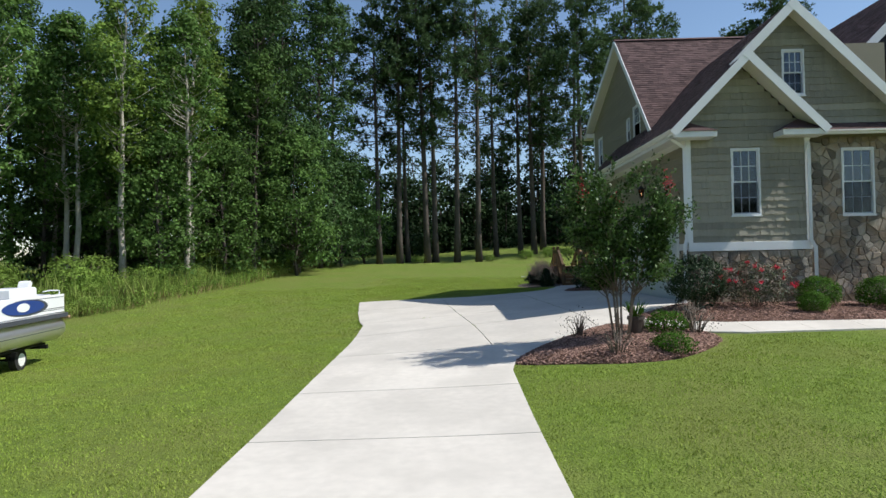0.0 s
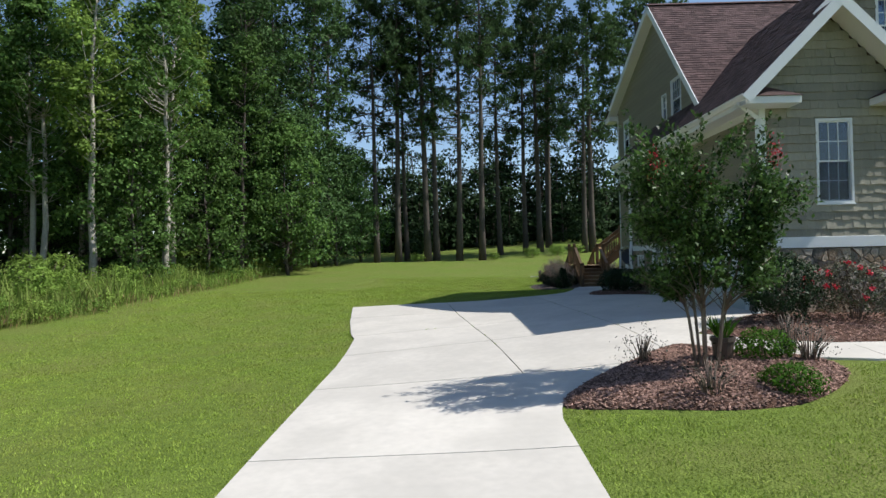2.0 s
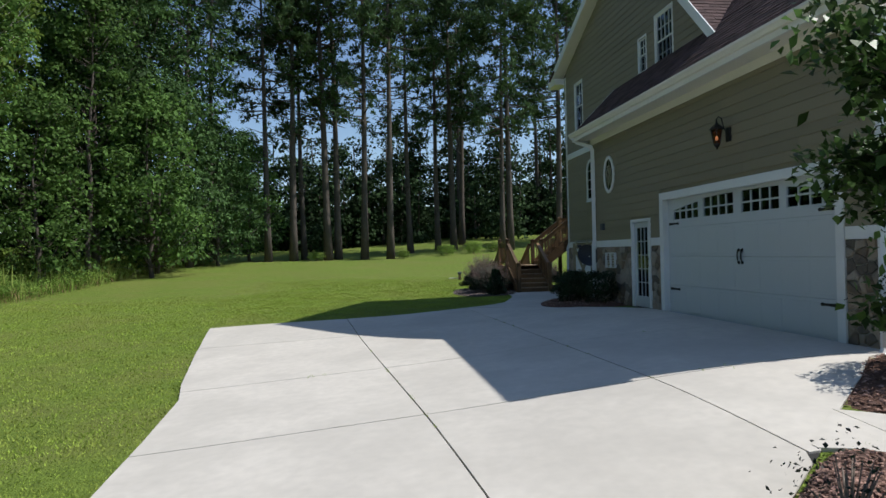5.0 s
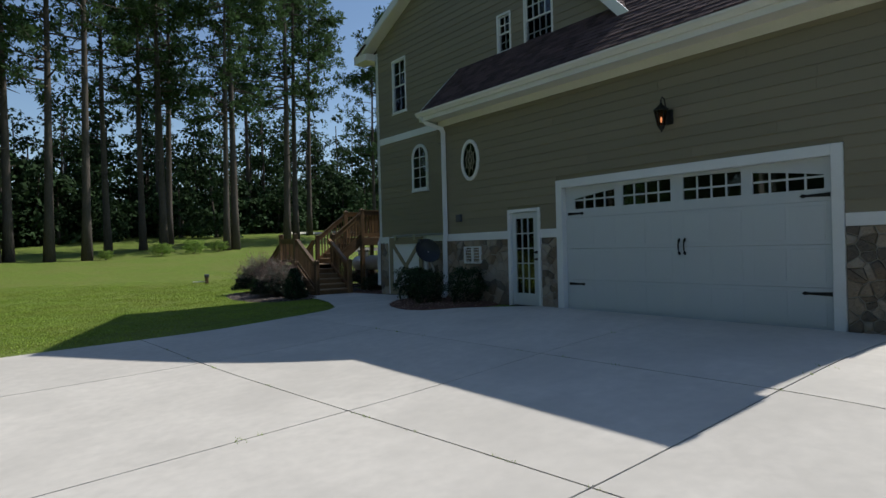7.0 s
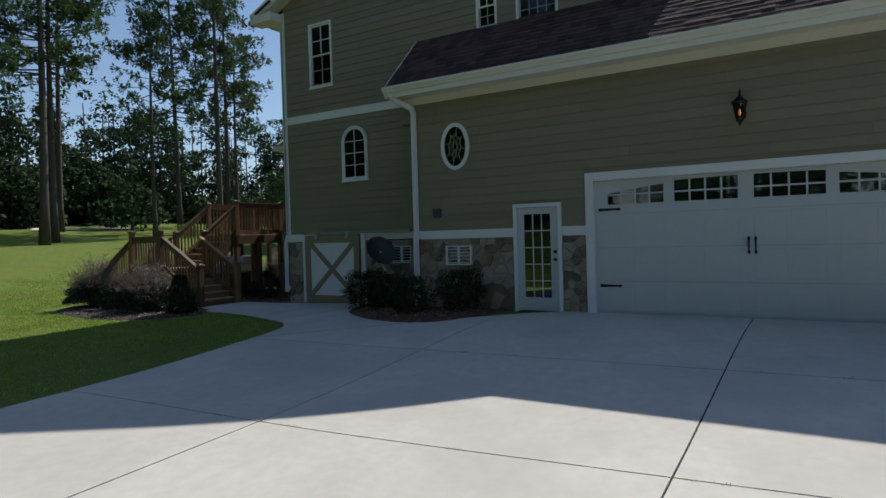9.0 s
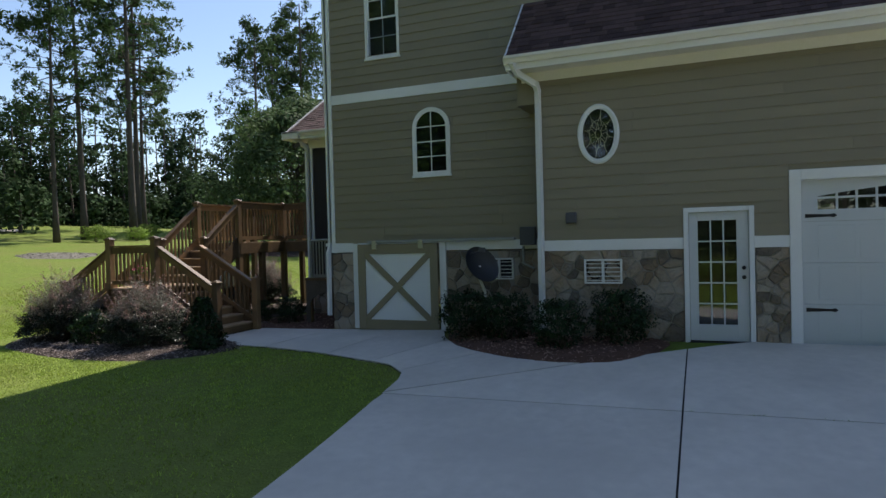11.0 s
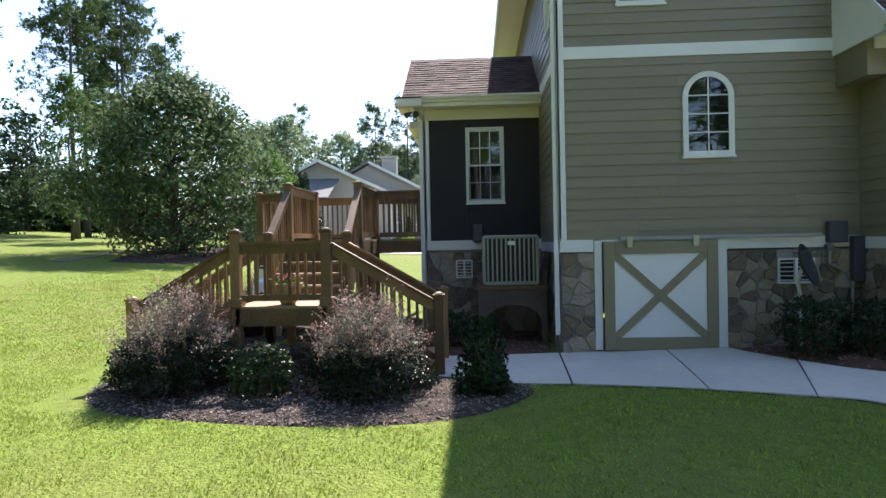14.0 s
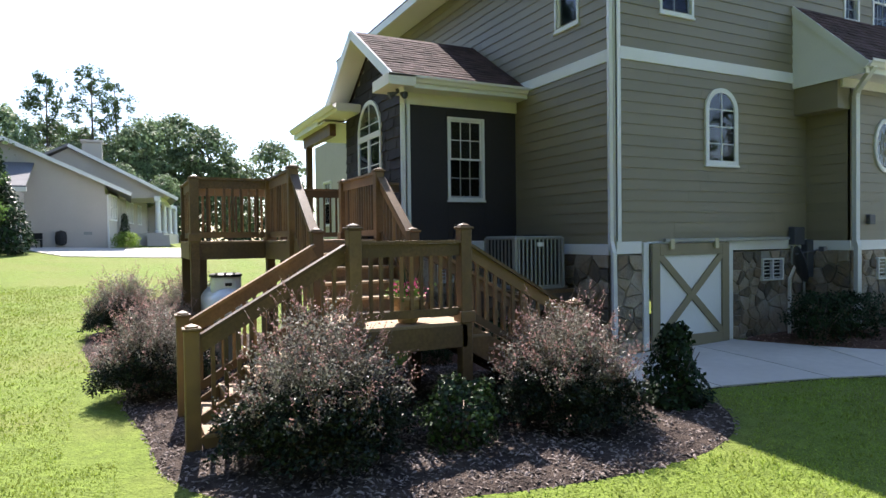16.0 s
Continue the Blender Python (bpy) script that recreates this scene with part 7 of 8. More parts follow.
put(dk, 6.2, 28.2, 0.95, 1.1)
put(dk, 5.6, 27.15, 0.9, 2.1)
put(dk, 6.1, 26.25, 1.0, 3.4)
put(dk, 8.4, 34.2, 0.75, 0.7)
put(dk, 8.5, 35.1, 0.6, 4.7)
# front of the house
settle(bush(16, 0.74, 1.42, 6500, 0.06, M_LEAF_D, "tea_olive_bush", "large loose dark green shrub at the house corner", ragged=0.2), 6.3, 16.45)
rose = settle(bush(17, 0.95, 1.20, 5200, 0.05, M_LEAF_RO, "rose_bush", "knockout rose bush with dark reddish leaves and blooms", ragged=0.3), 7.75, 16.35)
rng = np.random.default_rng(3)
d = rand_dirs(rng, 34)
d[:, 2] = np.abs(d[:, 2])
for k in range(34):
    c = np.array((d[k, 0] * 0.98, d[k, 1] * 0.98, 0.55 + d[k, 2] * 0.68))
    leaf_part("blossom", rose, c + rng.normal(0, 0.022, (16, 3)), rng, 0.045, 0.9, M_FLOWER, label="red rose bloom")
box1 = settle(bush(18, 0.55, 0.82, 5600, 0.042, M_LEAF_B, "boxwood_ball", "clipped round green boxwood", ragged=0.05, group="clipped boxwoods"), 9.45, 16.5)
put(box1, 8.7, 15.4, 0.66, 1.0)
put(box1, 11.0, 16.5, 1.0, 2.0)
put(box1, 11.0, 15.6, 0.75, 3.0)
sp = settle(bush(19, 0.40, 0.42, 1700, 0.045, M_LEAF_B, "spirea_bush", "low bright green mounded shrub in the mulch", ragged=0.15, group="bed mounds"), 4.15, 12.05)
put(sp, 4.55, 13.6, 1.25, 1.5)
# sparse twiggy roses in the bed
for k, (x, y, s) in enumerate(((5.0, 13.15, 0.62), (3.1, 12.05, 0.55), (2.75, 13.9, 0.55), (5.25, 14.1, 0.6))):
    settle(bush(60 + k, 0.42 * s / 0.6, 0.75 * s / 0.6, 230, 0.04, M_LEAF_R, "rose_shrub", "sparse twiggy rose with a few leaves", stems=22, ragged=0.4), x, y)
# potted plant in the bed
potted = thing("potted_plant", (3.9, 13.55, gz(3.9, 13.55) + 0.08), "spiky green plant in a dark ribbed pot on the mulch", "potted plant")
zb = gz(3.9, 13.55) + 0.08
bm = bmesh.new()
lathe(bm, 3.9, 13.55, [(0.12, zb), (0.15, zb + 0.2), (0.17, zb + 0.36), (0.19, zb + 0.365), (0.19, zb + 0.43), (0.17, zb + 0.43), (0.16, zb + 0.38)], 16)
part("pot", bm, mat("brown_glazed_pot", (0.06, 0.045, 0.035), 0.5, vary=0.3, scale=6, fine=40, bump=0.1), potted)
rng = np.random.default_rng(8)
n = 60
a = rng.uniform(0, math.tau, n)
o = np.stack([np.cos(a) * 0.6, np.sin(a) * 0.6, rng.uniform(0.6, 1.6, n)], 1)
me = card_mesh("blade", np.stack([3.9 + 0.05 * np.cos(a), 13.55 + 0.05 * np.sin(a), np.full(n, zb + 0.38)], 1) - np.array((3.9, 13.55, zb)), o, rand_dirs(rng, n), rng.uniform(0.3, 0.5, n), np.full(n, 0.03), M_LEAF_B, -0.2)
ob = new("leaf_rosette", me)
ob.parent = potted
# flowers of the landing pot
rng = np.random.default_rng(9)
pp = np.array((0, 0, 0.33)) + rng.normal(0, 1, (420, 3)) * np.array((0.09, 0.09, 0.05))
leaf_part("foliage", pot, pp, rng, 0.05, 0.5, M_LEAF, outward=np.tile((0, 0, 0.6), (420, 1)))
pp = np.array((0, 0, 0.40)) + rng.normal(0, 1, (130, 3)) * np.array((0.10, 0.10, 0.04))
leaf_part("blossom", pot, pp, rng, 0.035, 0.9, M_FLOWER_P, label="pink blooms")
a = rng.uniform(0, math.tau, 24)
me = card_mesh("spike_leaf", np.tile((0, 0, 0.3), (24, 1)) + rng.normal(0, 0.03, (24, 3)), np.stack([np.cos(a) * 0.3, np.sin(a) * 0.3, np.ones(24)], 1), rand_dirs(rng, 24), rng.uniform(0.3, 0.5, 24), np.full(24, 0.012), M_LEAF_R, -0.1)
ob = new("spike_leaf", me)
ob.parent = pot
# ---- trees ----
PINE_LABEL = "tall loblolly pine with bare trunk and open dark crown"
pines = [pine(100 + k, h, b, PINE_LABEL, "pines behind the lawn", sp_, 10, 66, 0.47) for k, (h, b, sp_) in enumerate(((27, 0.46, 4.2), (29, 0.50, 4.5), (25, 0.44, 4.0), (28, 0.40, 4.8)))]
spots = [(-7.25, 64.0, 0), (-5.25, 64.0, 1), (-4.5, 66, 2), (-2.4, 64.0, 1), (-1.6, 65, 0), (0.6, 64.0, 3), (2.75, 63.5, 1), (7.9, 72.0, 0), (9.3, 71.0, 3), (11.3, 78, 1), (13.0, 66.2, 2), (13.9, 66.8, 3),
         (19.0, 68.4, 3), (20.8, 70.5, 0), (28.2, 84, 1), (33.3, 72.5, 2), (36.0, 70.0, 0), (41.5, 75.5, 3), (25.0, 95, 1), (13.5, 92, 0), (-13.5, 72, 1), (5.0, 70, 2), (54.0, 70.8, 2), (63.7, 71.9, 3), (61.5, 74.5, 0), (66.2, 75.0, 1)]
rnd = random.Random(4)
used = set()
for x, y, k in spots:
    s, a = rnd.uniform(0.93, 1.07), rnd.uniform(0, math.tau)
    if k in used:
        put(pines[k], x, y, s, a)
    else:
        used.add(k)
        settle(pines[k], x, y, s, a)
for x, y, k, s in ((29.3, 70.5, 2, 0.78),):
    put(pines[k], x, y, s, rnd.uniform(0, 6))
# woodland edge
WOOD_LABEL = "tall slender hardwood with pale trunk and green crown"
woods = [broadleaf(200, 19, 2.7, 0.34, 0.26, 110, 52, M_LEAF, M_BARK_PALE, 0.21, "woodland_tree", WOOD_LABEL, "woodland edge trees", 0.6),
         broadleaf(201, 21, 2.5, 0.36, 0.25, 110, 52, M_LEAF_Y, M_BARK_PALE, 0.22, "woodland_tree", "tall hardwood with yellow-green vine-covered crown", "woodland edge trees", 0.5),
         broadleaf(202, 17, 3.2, 0.14, 0.26, 125, 52, M_LEAF, M_BARK_PINE, 0.16, "woodland_tree", "dense dark green hardwood at the wood's edge", "woodland edge trees", 0.8),
         broadleaf(203, 10, 3.3, 0.07, 0.24, 115, 52, M_LEAF, M_BARK_PINE, 0.12, "understory_tree", "low bushy understory tree at the wood's edge", "woodland edge trees", 1.0),
         broadleaf(204, 24, 3.6, 0.16, 0.27, 210, 56, M_LEAF_DK, M_BARK_PINE, 0.24, "woodland_tree", "tall deep green hardwood beside the pines", "woodland edge trees", 0.8),
         broadleaf(205, 11.5, 3.7, 0.04, 0.24, 190, 60, M_LEAF_DK, M_BARK_PINE, 0.14, "understory_tree", "dense dark bushy tree at the wood's corner", "woodland edge trees", 1.0)]
wspots = [(-20.8, 39.5, 1), (-24.2, 40.6, 0), (-25.2, 41.2, 0), (-17.6, 42.0, 0), (-27.5, 37.0, 0), (-31, 38, 1), (-30, 40.5, 3), (-22.5, 43, 2), (-18.8, 45.5, 1), (-21.5, 46.5, 0), (-15.3, 49.0, 2), (-16.0, 52, 4),
          (-13.2, 54.5, 5), (-12.4, 59.5, 4), (-10.6, 60.5, 5), (-14.6, 57.0, 4), (-17.5, 56, 0), (-19.5, 50.5, 2), (-25, 46, 1), (-28.5, 44, 2), (-33, 43, 0), (-36.5, 40, 2), (-38, 46, 1), (-31, 49, 0), (-23.5, 52, 1),
          (-20, 58, 2), (-26, 57, 0), (-34, 54, 2), (-41, 38, 0), (-44, 44, 2), (-35.5, 33.5, 1), (-40, 31, 3), (-19.0, 41.0, 3), (-24.5, 45.5, 3), (-16.4, 45.6, 3), (-9.0, 65.5, 3), (-46, 33, 2)]
wspots += [(-18.5, 57.5, 4), (-21.5, 54.5, 4), (-16.8, 63, 4), (-12.6, 51.5, 3), (-28, 52, 4), (-23.2, 48.8, 5), (-33, 47, 4)]
wspots += [(-27, -3, 2), (-27, 6, 2), (-29, 14, 0), (-28, 20, 2), (-29.5, 26, 2), (-33, 10, 2)]
used = set()
for x, y, k in wspots:
    s, a = rnd.uniform(0.88, 1.14), rnd.uniform(0, math.tau)
    if k in used:
        put(woods[k], x, y, s, a)
    else:
        used.add(k)
        settle(woods[k], x, y, s, a)
# trees by the neighbour
settle(broadleaf(210, 9.9, 6.5, 0.02, 0.27, 330, 84, M_LEAF_O, M_BARK_PINE, 0.24, "shade_tree", "broad round shade tree with glossy grey-green leaves", "", 1.0), 34.5, 52.0)
put(woods[3], 37.6, 46.9, 0.62, 2.0)
put(woods[5], 47, 62, 0.9, 1.0)
put(woods[2], 49, 68, 0.8, 4.0)
settle(bush(211, 2.3, 5.4, 7000, 0.24, M_LEAF_D, "holly_cone", "dense dark green conical evergreen near the neighbouring house", ragged=0.08, cone=True), 40.6, 46.2)
oak = broadleaf(212, 14, 6.2, 0.10, 0.42, 130, 52, M_LEAF_OAK, M_BARK_PINE, 0.3, "oak_tree", "full rounded grey-green oak behind the neighbouring house", "oaks behind the neighbour", 1.0)
settle(oak, 82, 52, 1.0)
for x, y, s in ((84, 60, 1.15), (80, 45, 0.75), (90, 44, 0.95), (92, 66, 1.2), (94, 48, 1.05), (76, 66, 1.0), (92, 39.5, 1.0), (85, 37.5, 1.02), (88, 34, 1.12), (84, 30.5, 1.0), (86, 27.5, 0.74), (73, 40, 0.55), (72, 46.5, 0.62), (75, 36, 0.5), (85, 22.4, 0.95)):
    put(oak, x, y, s, rnd.uniform(0, 6))
for x, y, k, s in ((70, 76, 3, 1.0), (74, 72, 0, 0.95), (85, 43.2, 3, 0.74), (86, 47.5, 2, 0.78), (89, 40.2, 1, 0.68), (97, 62, 0, 0.8), (50, 84, 0, 0.9)):
    put(pines[k], x, y, s, rnd.uniform(0, 6))


def far_woods(name, spans, label, seed, n, leaf=0.5):
    """A distant belt of trees as one object: trunks and crowns of leaf clumps."""
    rng = np.random.default_rng(seed)
    cents, size = [], []
    bm = bmesh.new()
    for (x0, y0, x1, y1, count, hmin, hmax) in spans:
        for i in range(count):
            f = (i + rng.uniform(0, 1)) / count
            x, y = x0 + (x1 - x0) * f + rng.normal(0, 1.5), y0 + (y1 - y0) * f + rng.normal(0, 4)
            h, z = rng.uniform(hmin, hmax), gz(x, y)
            tube(bm, [(x, y, z - 0.3), (x + rng.normal(0, 0.3), y, z + h * 0.9)], [0.2, 0.06], 5)
            wide = rng.uniform(2.2, 3.6)
            for j in range(n):
                k = rng.uniform(0.0, 1.0) ** 1.2
                r = wide * math.sin(math.pi * min(1, 0.32 + 0.66 * k)) ** 0.6 * rng.uniform(0.2, 0.9)
                a = rng.uniform(0, math.tau)
                cents.append((x + r * math.cos(a), y + r * math.sin(a), z + h * k))
                size.append(rng.uniform(0.9, 1.8))
    me = mesh_of(bm, "far_trunks", M_BARK_PINE)
    tagged(new("far_trunks", me), "dark trunks of the distant wood", "tree trunks", kind="stuff")
    me = clump_cards(name, rng, np.array(cents), np.array(size), 40, leaf, 0.7, M_NEEDLE_FAR)
    return tagged(new(name, me), label, "woods", kind="stuff")


far_woods("far_woods", ((36, 104, 98, 86, 60, 2.5, 4.2), (-30, 92, 36, 101, 36, 2.5, 4), (-32, 90, 30, 102, 90, 9, 17), (-34, 86, 40, 97, 86, 4, 9), (32, 114, 92, 98, 70, 13, 19), (34, 106, 100, 88, 56, 5, 10), (88, 96, 122, 20, 30, 11, 16), (92, 90, 118, 14, 34, 4, 9), (-70, 60, -34, 78, 26, 15, 22), (-62, 28, -48, 60, 14, 14, 20), (-48, 40, -22, 62, 34, 8, 16), (-36, -30, -31, 30, 46, 11, 17), (-40, -74, 60, -78, 60, 9, 14)),
          "dark distant belt of mixed pine woods", 300, 17)


def weeds(name, path, width, n, h0, h1, material, label, seed):
    """Tall grass and weeds along a line, one object of stuff."""
    rng = np.random.default_rng(seed)
    pts = np.array(path, float)
    seg = rng.integers(0, len(pts) - 1, n)
    f = rng.uniform(0, 1, n)
    base = pts[seg] * (1 - f[:, None]) + pts[seg + 1] * f[:, None]
    off = rng.uniform(0, 1, n) ** 0.8
    base[:, 0] -= off * width
    base += rng.normal(0, 0.25, base.shape)
    z = np.array([gz(x, y) for x, y in base])
    clump = 0.6 + 0.4 * np.sin(base[:, 0] * 1.3) * np.sin(base[:, 1] * 0.9 + 1) + 0.25 * np.sin(base[:, 1] * 2.7)
    ln = (h0 + (h1 - h0) * rng.uniform(0, 1, n)) * np.clip(clump, 0.5, 1.2) * np.clip(0.4 + off * 4.0, 0, 1)
    d = np.stack([rng.normal(0, 0.22, n), rng.normal(0, 0.22, n), np.ones(n)], 1)
    me = card_mesh(name, np.column_stack([base, z - 0.03]), d, rand_dirs(rng, n), ln, np.minimum(0.06, ln * 0.04) + 0.015, material, -0.12)
    return tagged(new(name, me), label, "tall grass", kind="stuff")


EDGE = ((-22.5, 20), (-18.6, 23.2), (-16.1, 26), (-14.8, 30), (-14.4, 38), (-14.0, 45), (-13.4, 52), (-12.6, 60), (-11.0, 63))
weeds("tall_weeds", EDGE, 5.0, 9000, 0.5, 1.9, M_REED, "uncut tall grass and weeds along the wood", 70)
weeds("weed_leaves", [(x - 0.6, y) for x, y in EDGE], 5.5, 14000, 0.3, 1.2, M_LEAF_Y, "leafy green weeds along the wood", 71)
weeds("dry_weeds", EDGE, 2.2, 2600, 0.3, 1.0, M_DRY, "straw-coloured dry grass at the edge of the weeds", 74)
rng = np.random.default_rng(73)
pts = np.array(EDGE, float)
seg = rng.integers(0, len(pts) - 1, 1500)
f = rng.uniform(0, 1, 1500)[:, None]
mid = pts[seg] * (1 - f) + pts[seg + 1] * f
mid[:, 0] -= rng.uniform(0.3, 5.5, 1500)
hgt = np.array([gz(x, y) for x, y in mid]) + rng.uniform(0.05, 1.35, 1500) * np.clip(0.5 + 0.6 * np.sin(mid[:, 1] * 0.8) * np.sin(mid[:, 0] * 0.7 + 1), 0.3, 1)
tagged(new("weed_clumps", clump_cards("weed_clumps", rng, np.column_stack([mid, hgt]), rng.uniform(0.2, 0.6, 1500), 44, 0.12, 0.5, M_LEAF_W)), "bushy yellow-green weeds along the wood", "weeds", kind="stuff")
br = bush(72, 1.5, 1.9, 2600, 0.16, M_LEAF_Y, "wild_shrub", "wild green shrub in the weeds", ragged=0.35, group="wild shrubs")
settle(br, -20.0, 33.5)
for k, (x, y, s) in enumerate(((-18.3, 37.5, 0.9), (-17.8, 42.8, 0.8), (-23.0, 31.0, 1.0), (-16.4, 49, 0.7), (-14.6, 57, 0.9), (-26.0, 34.5, 1.2), (-21.5, 36.5, 1.3), (-19.2, 47, 1.3), (-15.5, 63, 1.2), (-30, 31, 1.3))):
    put(br, x, y, s, k * 1.3)
for k, (x, y, s) in enumerate(((7.5, 63.5, 0.5), (10.0, 64.5, 0.55), (12.0, 65.0, 0.45), (-3.4, 63.6, 0.4), (3.8, 63.0, 0.35), (31.5, 69, 0.7), (35, 68.6, 0.6), (38.5, 71, 0.7))):
    put(br, x, y, s, k * 0.9)
# ---- neighbouring house ----
nb = thing("neighbour_house", (48, 43, 2.4), "single-storey tan stucco house with grey shingle gables and porch", "house")


def nb_part(name, build, material, label=""):
    bm = bmesh.new()
    build(bm)
    return part(name, bm, material, nb, label)


zb = 2.2
nb_part("wall", lambda bm: prism(bm, [(48, 40.8, zb), (48, 52.0, zb), (48, 52.0, 6.6), (48, 46.4, 9.2), (48, 40.8, 6.6)], (9, 0, 0)), M_FARWALL, "tan stucco gable wall")
nb_part("roof", lambda bm: prism(bm, [(47.5, 39.2, 6.05), (47.5, 46.4, 9.45), (47.5, 46.4, 9.25), (47.5, 39.2, 5.85)], (10, 0, 0)), M_FARROOF)
nb_part("roof", lambda bm: prism(bm, [(47.5, 53.5, 6.05), (47.5, 46.4, 9.45), (47.5, 46.4, 9.25), (47.5, 53.5, 5.85)], (10, 0, 0)), M_FARROOF)
for a, b in ((39.2, 6.0), (53.5, 6.0)):
    bm = bmesh.new()
    beam(bm, (47.45, a, b - 0.08), (47.45, 46.4, 9.32), 0.06, 0.24)
    part("rake_board", bm, M_TRIM, nb)
nb_part("wall", lambda bm: prism(bm, [(54, 39.9, zb), (54, 48, zb), (54, 48, 7.0), (54, 43.3, 9.7), (54, 36.4, 6.2), (54, 39.9, 6.0)], (8, 0, 0)), M_FARWALL)
nb_part("roof", lambda bm: prism(bm, [(53.5, 35.9, 6.15), (53.5, 43.3, 10.0), (53.5, 43.3, 9.8), (53.5, 35.9, 5.95)], (19, 0, 0)), M_FARROOF)
nb_part("roof", lambda bm: prism(bm, [(53.5, 51, 5.9), (53.5, 43.3, 10.0), (53.5, 43.3, 9.8), (53.5, 51, 5.7)], (10, 0, 0)), M_FARROOF)
bm = bmesh.new()
beam(bm, (53.45, 35.9, 6.0), (53.45, 43.3, 9.85), 0.06, 0.24)
part("rake_board", bm, M_TRIM, nb)
nb_part("chimney", lambda bm: (box(bm, (57, 41.2, 8), (58, 42.6, 10.6), 0.03), box(bm, (56.9, 41.1, 10.6), (58.1, 42.7, 10.8), 0.03)), M_FARWALL, "stucco chimney")
# garage wing towards the lawn
nb_part("wall", lambda bm: box(bm, (44.5, 45.4, zb), (50, 52, 5.9)), M_FARWALL)
nb_part("roof", lambda bm: prism(bm, [(43.9, 44.8, 5.95), (43.9, 53, 5.95), (48.6, 53, 8.0), (48.6, 44.8, 8.0)], (0, 0, 0.15)), M_FARROOF, "grey shingle roof of the garage wing")
nb_part("fascia", lambda bm: box(bm, (43.8, 44.75, 5.75), (43.95, 53, 6.0)), M_TRIM)
nb_part("door", lambda bm: (box(bm, (44.44, 45.75, zb), (44.52, 46.75, 5.0))), M_GREYPLASTIC, "dark green side door")
nb_part("door_trim", lambda bm: (box(bm, (44.42, 45.6, zb), (44.50, 45.75, 5.1)), box(bm, (44.42, 46.75, zb), (44.50, 46.9, 5.1)), box(bm, (44.42, 45.6, 5.0), (44.50, 46.9, 5.15))), M_TRIM)
# side windows and porch
SIDE = Matrix.Translation((48.02, 40.70, 0)) @ Matrix.Rotation(math.atan(-0.13), 4, "Z")


def side_part(name, boxes, material, parent, label=""):
    """Boxes along the side wall: u from the corner, w outwards, v up."""
    bm = bmesh.new()
    for u0, u1, w0, w1, v0, v1 in boxes:
        box(bm, (u0, -w1, v0), (u1, -w0, v1))
    bm.transform(SIDE)
    return part(name, bm, material, parent, label)


side_part("wall", [(0.0, 5.6, -0.2, 0.0, zb, 5.95)], M_FARWALL, nb)
side_part("wall", [(5.6, 24.0, -0.2, 0.0, zb, 6.5)], M_FARWALL, nb)
for u in (1.3, 2.35, 3.4, 9.3, 10.7, 12.1, 16.2, 17.6):
    w = side_part("window", [(u - 0.44, u - 0.36, 0.0, 0.07, 4.25, 6.0), (u + 0.36, u + 0.44, 0.0, 0.07, 4.25, 6.0), (u - 0.48, u + 0.48, 0.0, 0.08, 5.9, 6.02), (u - 0.48, u + 0.48, 0.0, 0.09, 4.2, 4.3), (u - 0.03, u + 0.03, 0.0, 0.05, 4.3, 5.9), (u - 0.36, u + 0.36, 0.0, 0.05, 5.06, 5.12)], M_TRIM, nb)
    side_part("pane", [(u - 0.36, u + 0.36, 0.005, 0.02, 4.3, 5.9)], M_GLASS, w)
side_part("downspout", [(0.06, 0.16, 0.0, 0.09, zb, 5.9)], M_TRIM, nb)
nb_part("porch_floor", lambda bm: prism(bm, [(53, 39.25, zb - 0.2), (53, 37.0, zb - 0.2), (72, 34.7, zb - 0.2), (72, 37.55, zb - 0.2), (56.5, 39.5, zb - 0.2)], (0, 0, 3.35 - zb + 0.2)), M_FARWALL)
for x, yc in ((53.6, 37.35), (58.4, 36.7), (64.5, 35.95), (71.0, 35.1)):
    nb_part("column", lambda bm: (lathe(bm, x, yc, [(0.26, 3.35), (0.26, 3.5), (0.2, 3.55), (0.18, 5.75), (0.26, 5.8), (0.26, 5.95)], 12)), M_TRIM, "white round porch column")
nb_part("porch_beam", lambda bm: beam(bm, (53.3, 37.4, 6.05), (72, 35.0, 6.05), 0.4, 0.3), M_TRIM)
for k in range(4):
    nb_part("step", lambda bm: box(bm, (51.8 + 0.3 * k, 36.6, zb - 0.2), (53.0, 38.2, 2.45 + 0.24 * k)), M_FARWALL)
nb_part("porch_wall", lambda bm: box(bm, (71.9, 34.8, 3.3), (72.1, 39.9, 6.4)), M_FARWALL)
nb_part("vent", lambda bm: box(bm, (47.96, 41.6, 3.2), (48.0, 42.1, 3.4)), M_METAL)
nb_part("hose_reel", lambda bm: lathe(bm, 47.9, 43.4, [(0.05, 2.5), (0.3, 2.6), (0.35, 3.0), (0.3, 3.4), (0.05, 3.5)], 12), M_TYRE, "coiled dark garden hose")
bench = thing("garden_bench", (47.4, 45, 2.4), "dark bench against the neighbouring wall", "bench")
zg = gz(47.4, 45.1)
bm = bmesh.new()
box(bm, (47.2, 44.4, zg + 0.45), (47.7, 45.9, zg + 0.52), 0.01)
part("seat", bm, M_BLACK, bench)
bm = bmesh.new()
box(bm, (47.66, 44.4, zg + 0.55), (47.72, 45.9, zg + 0.95), 0.01)
part("backrest", bm, M_BLACK, bench)
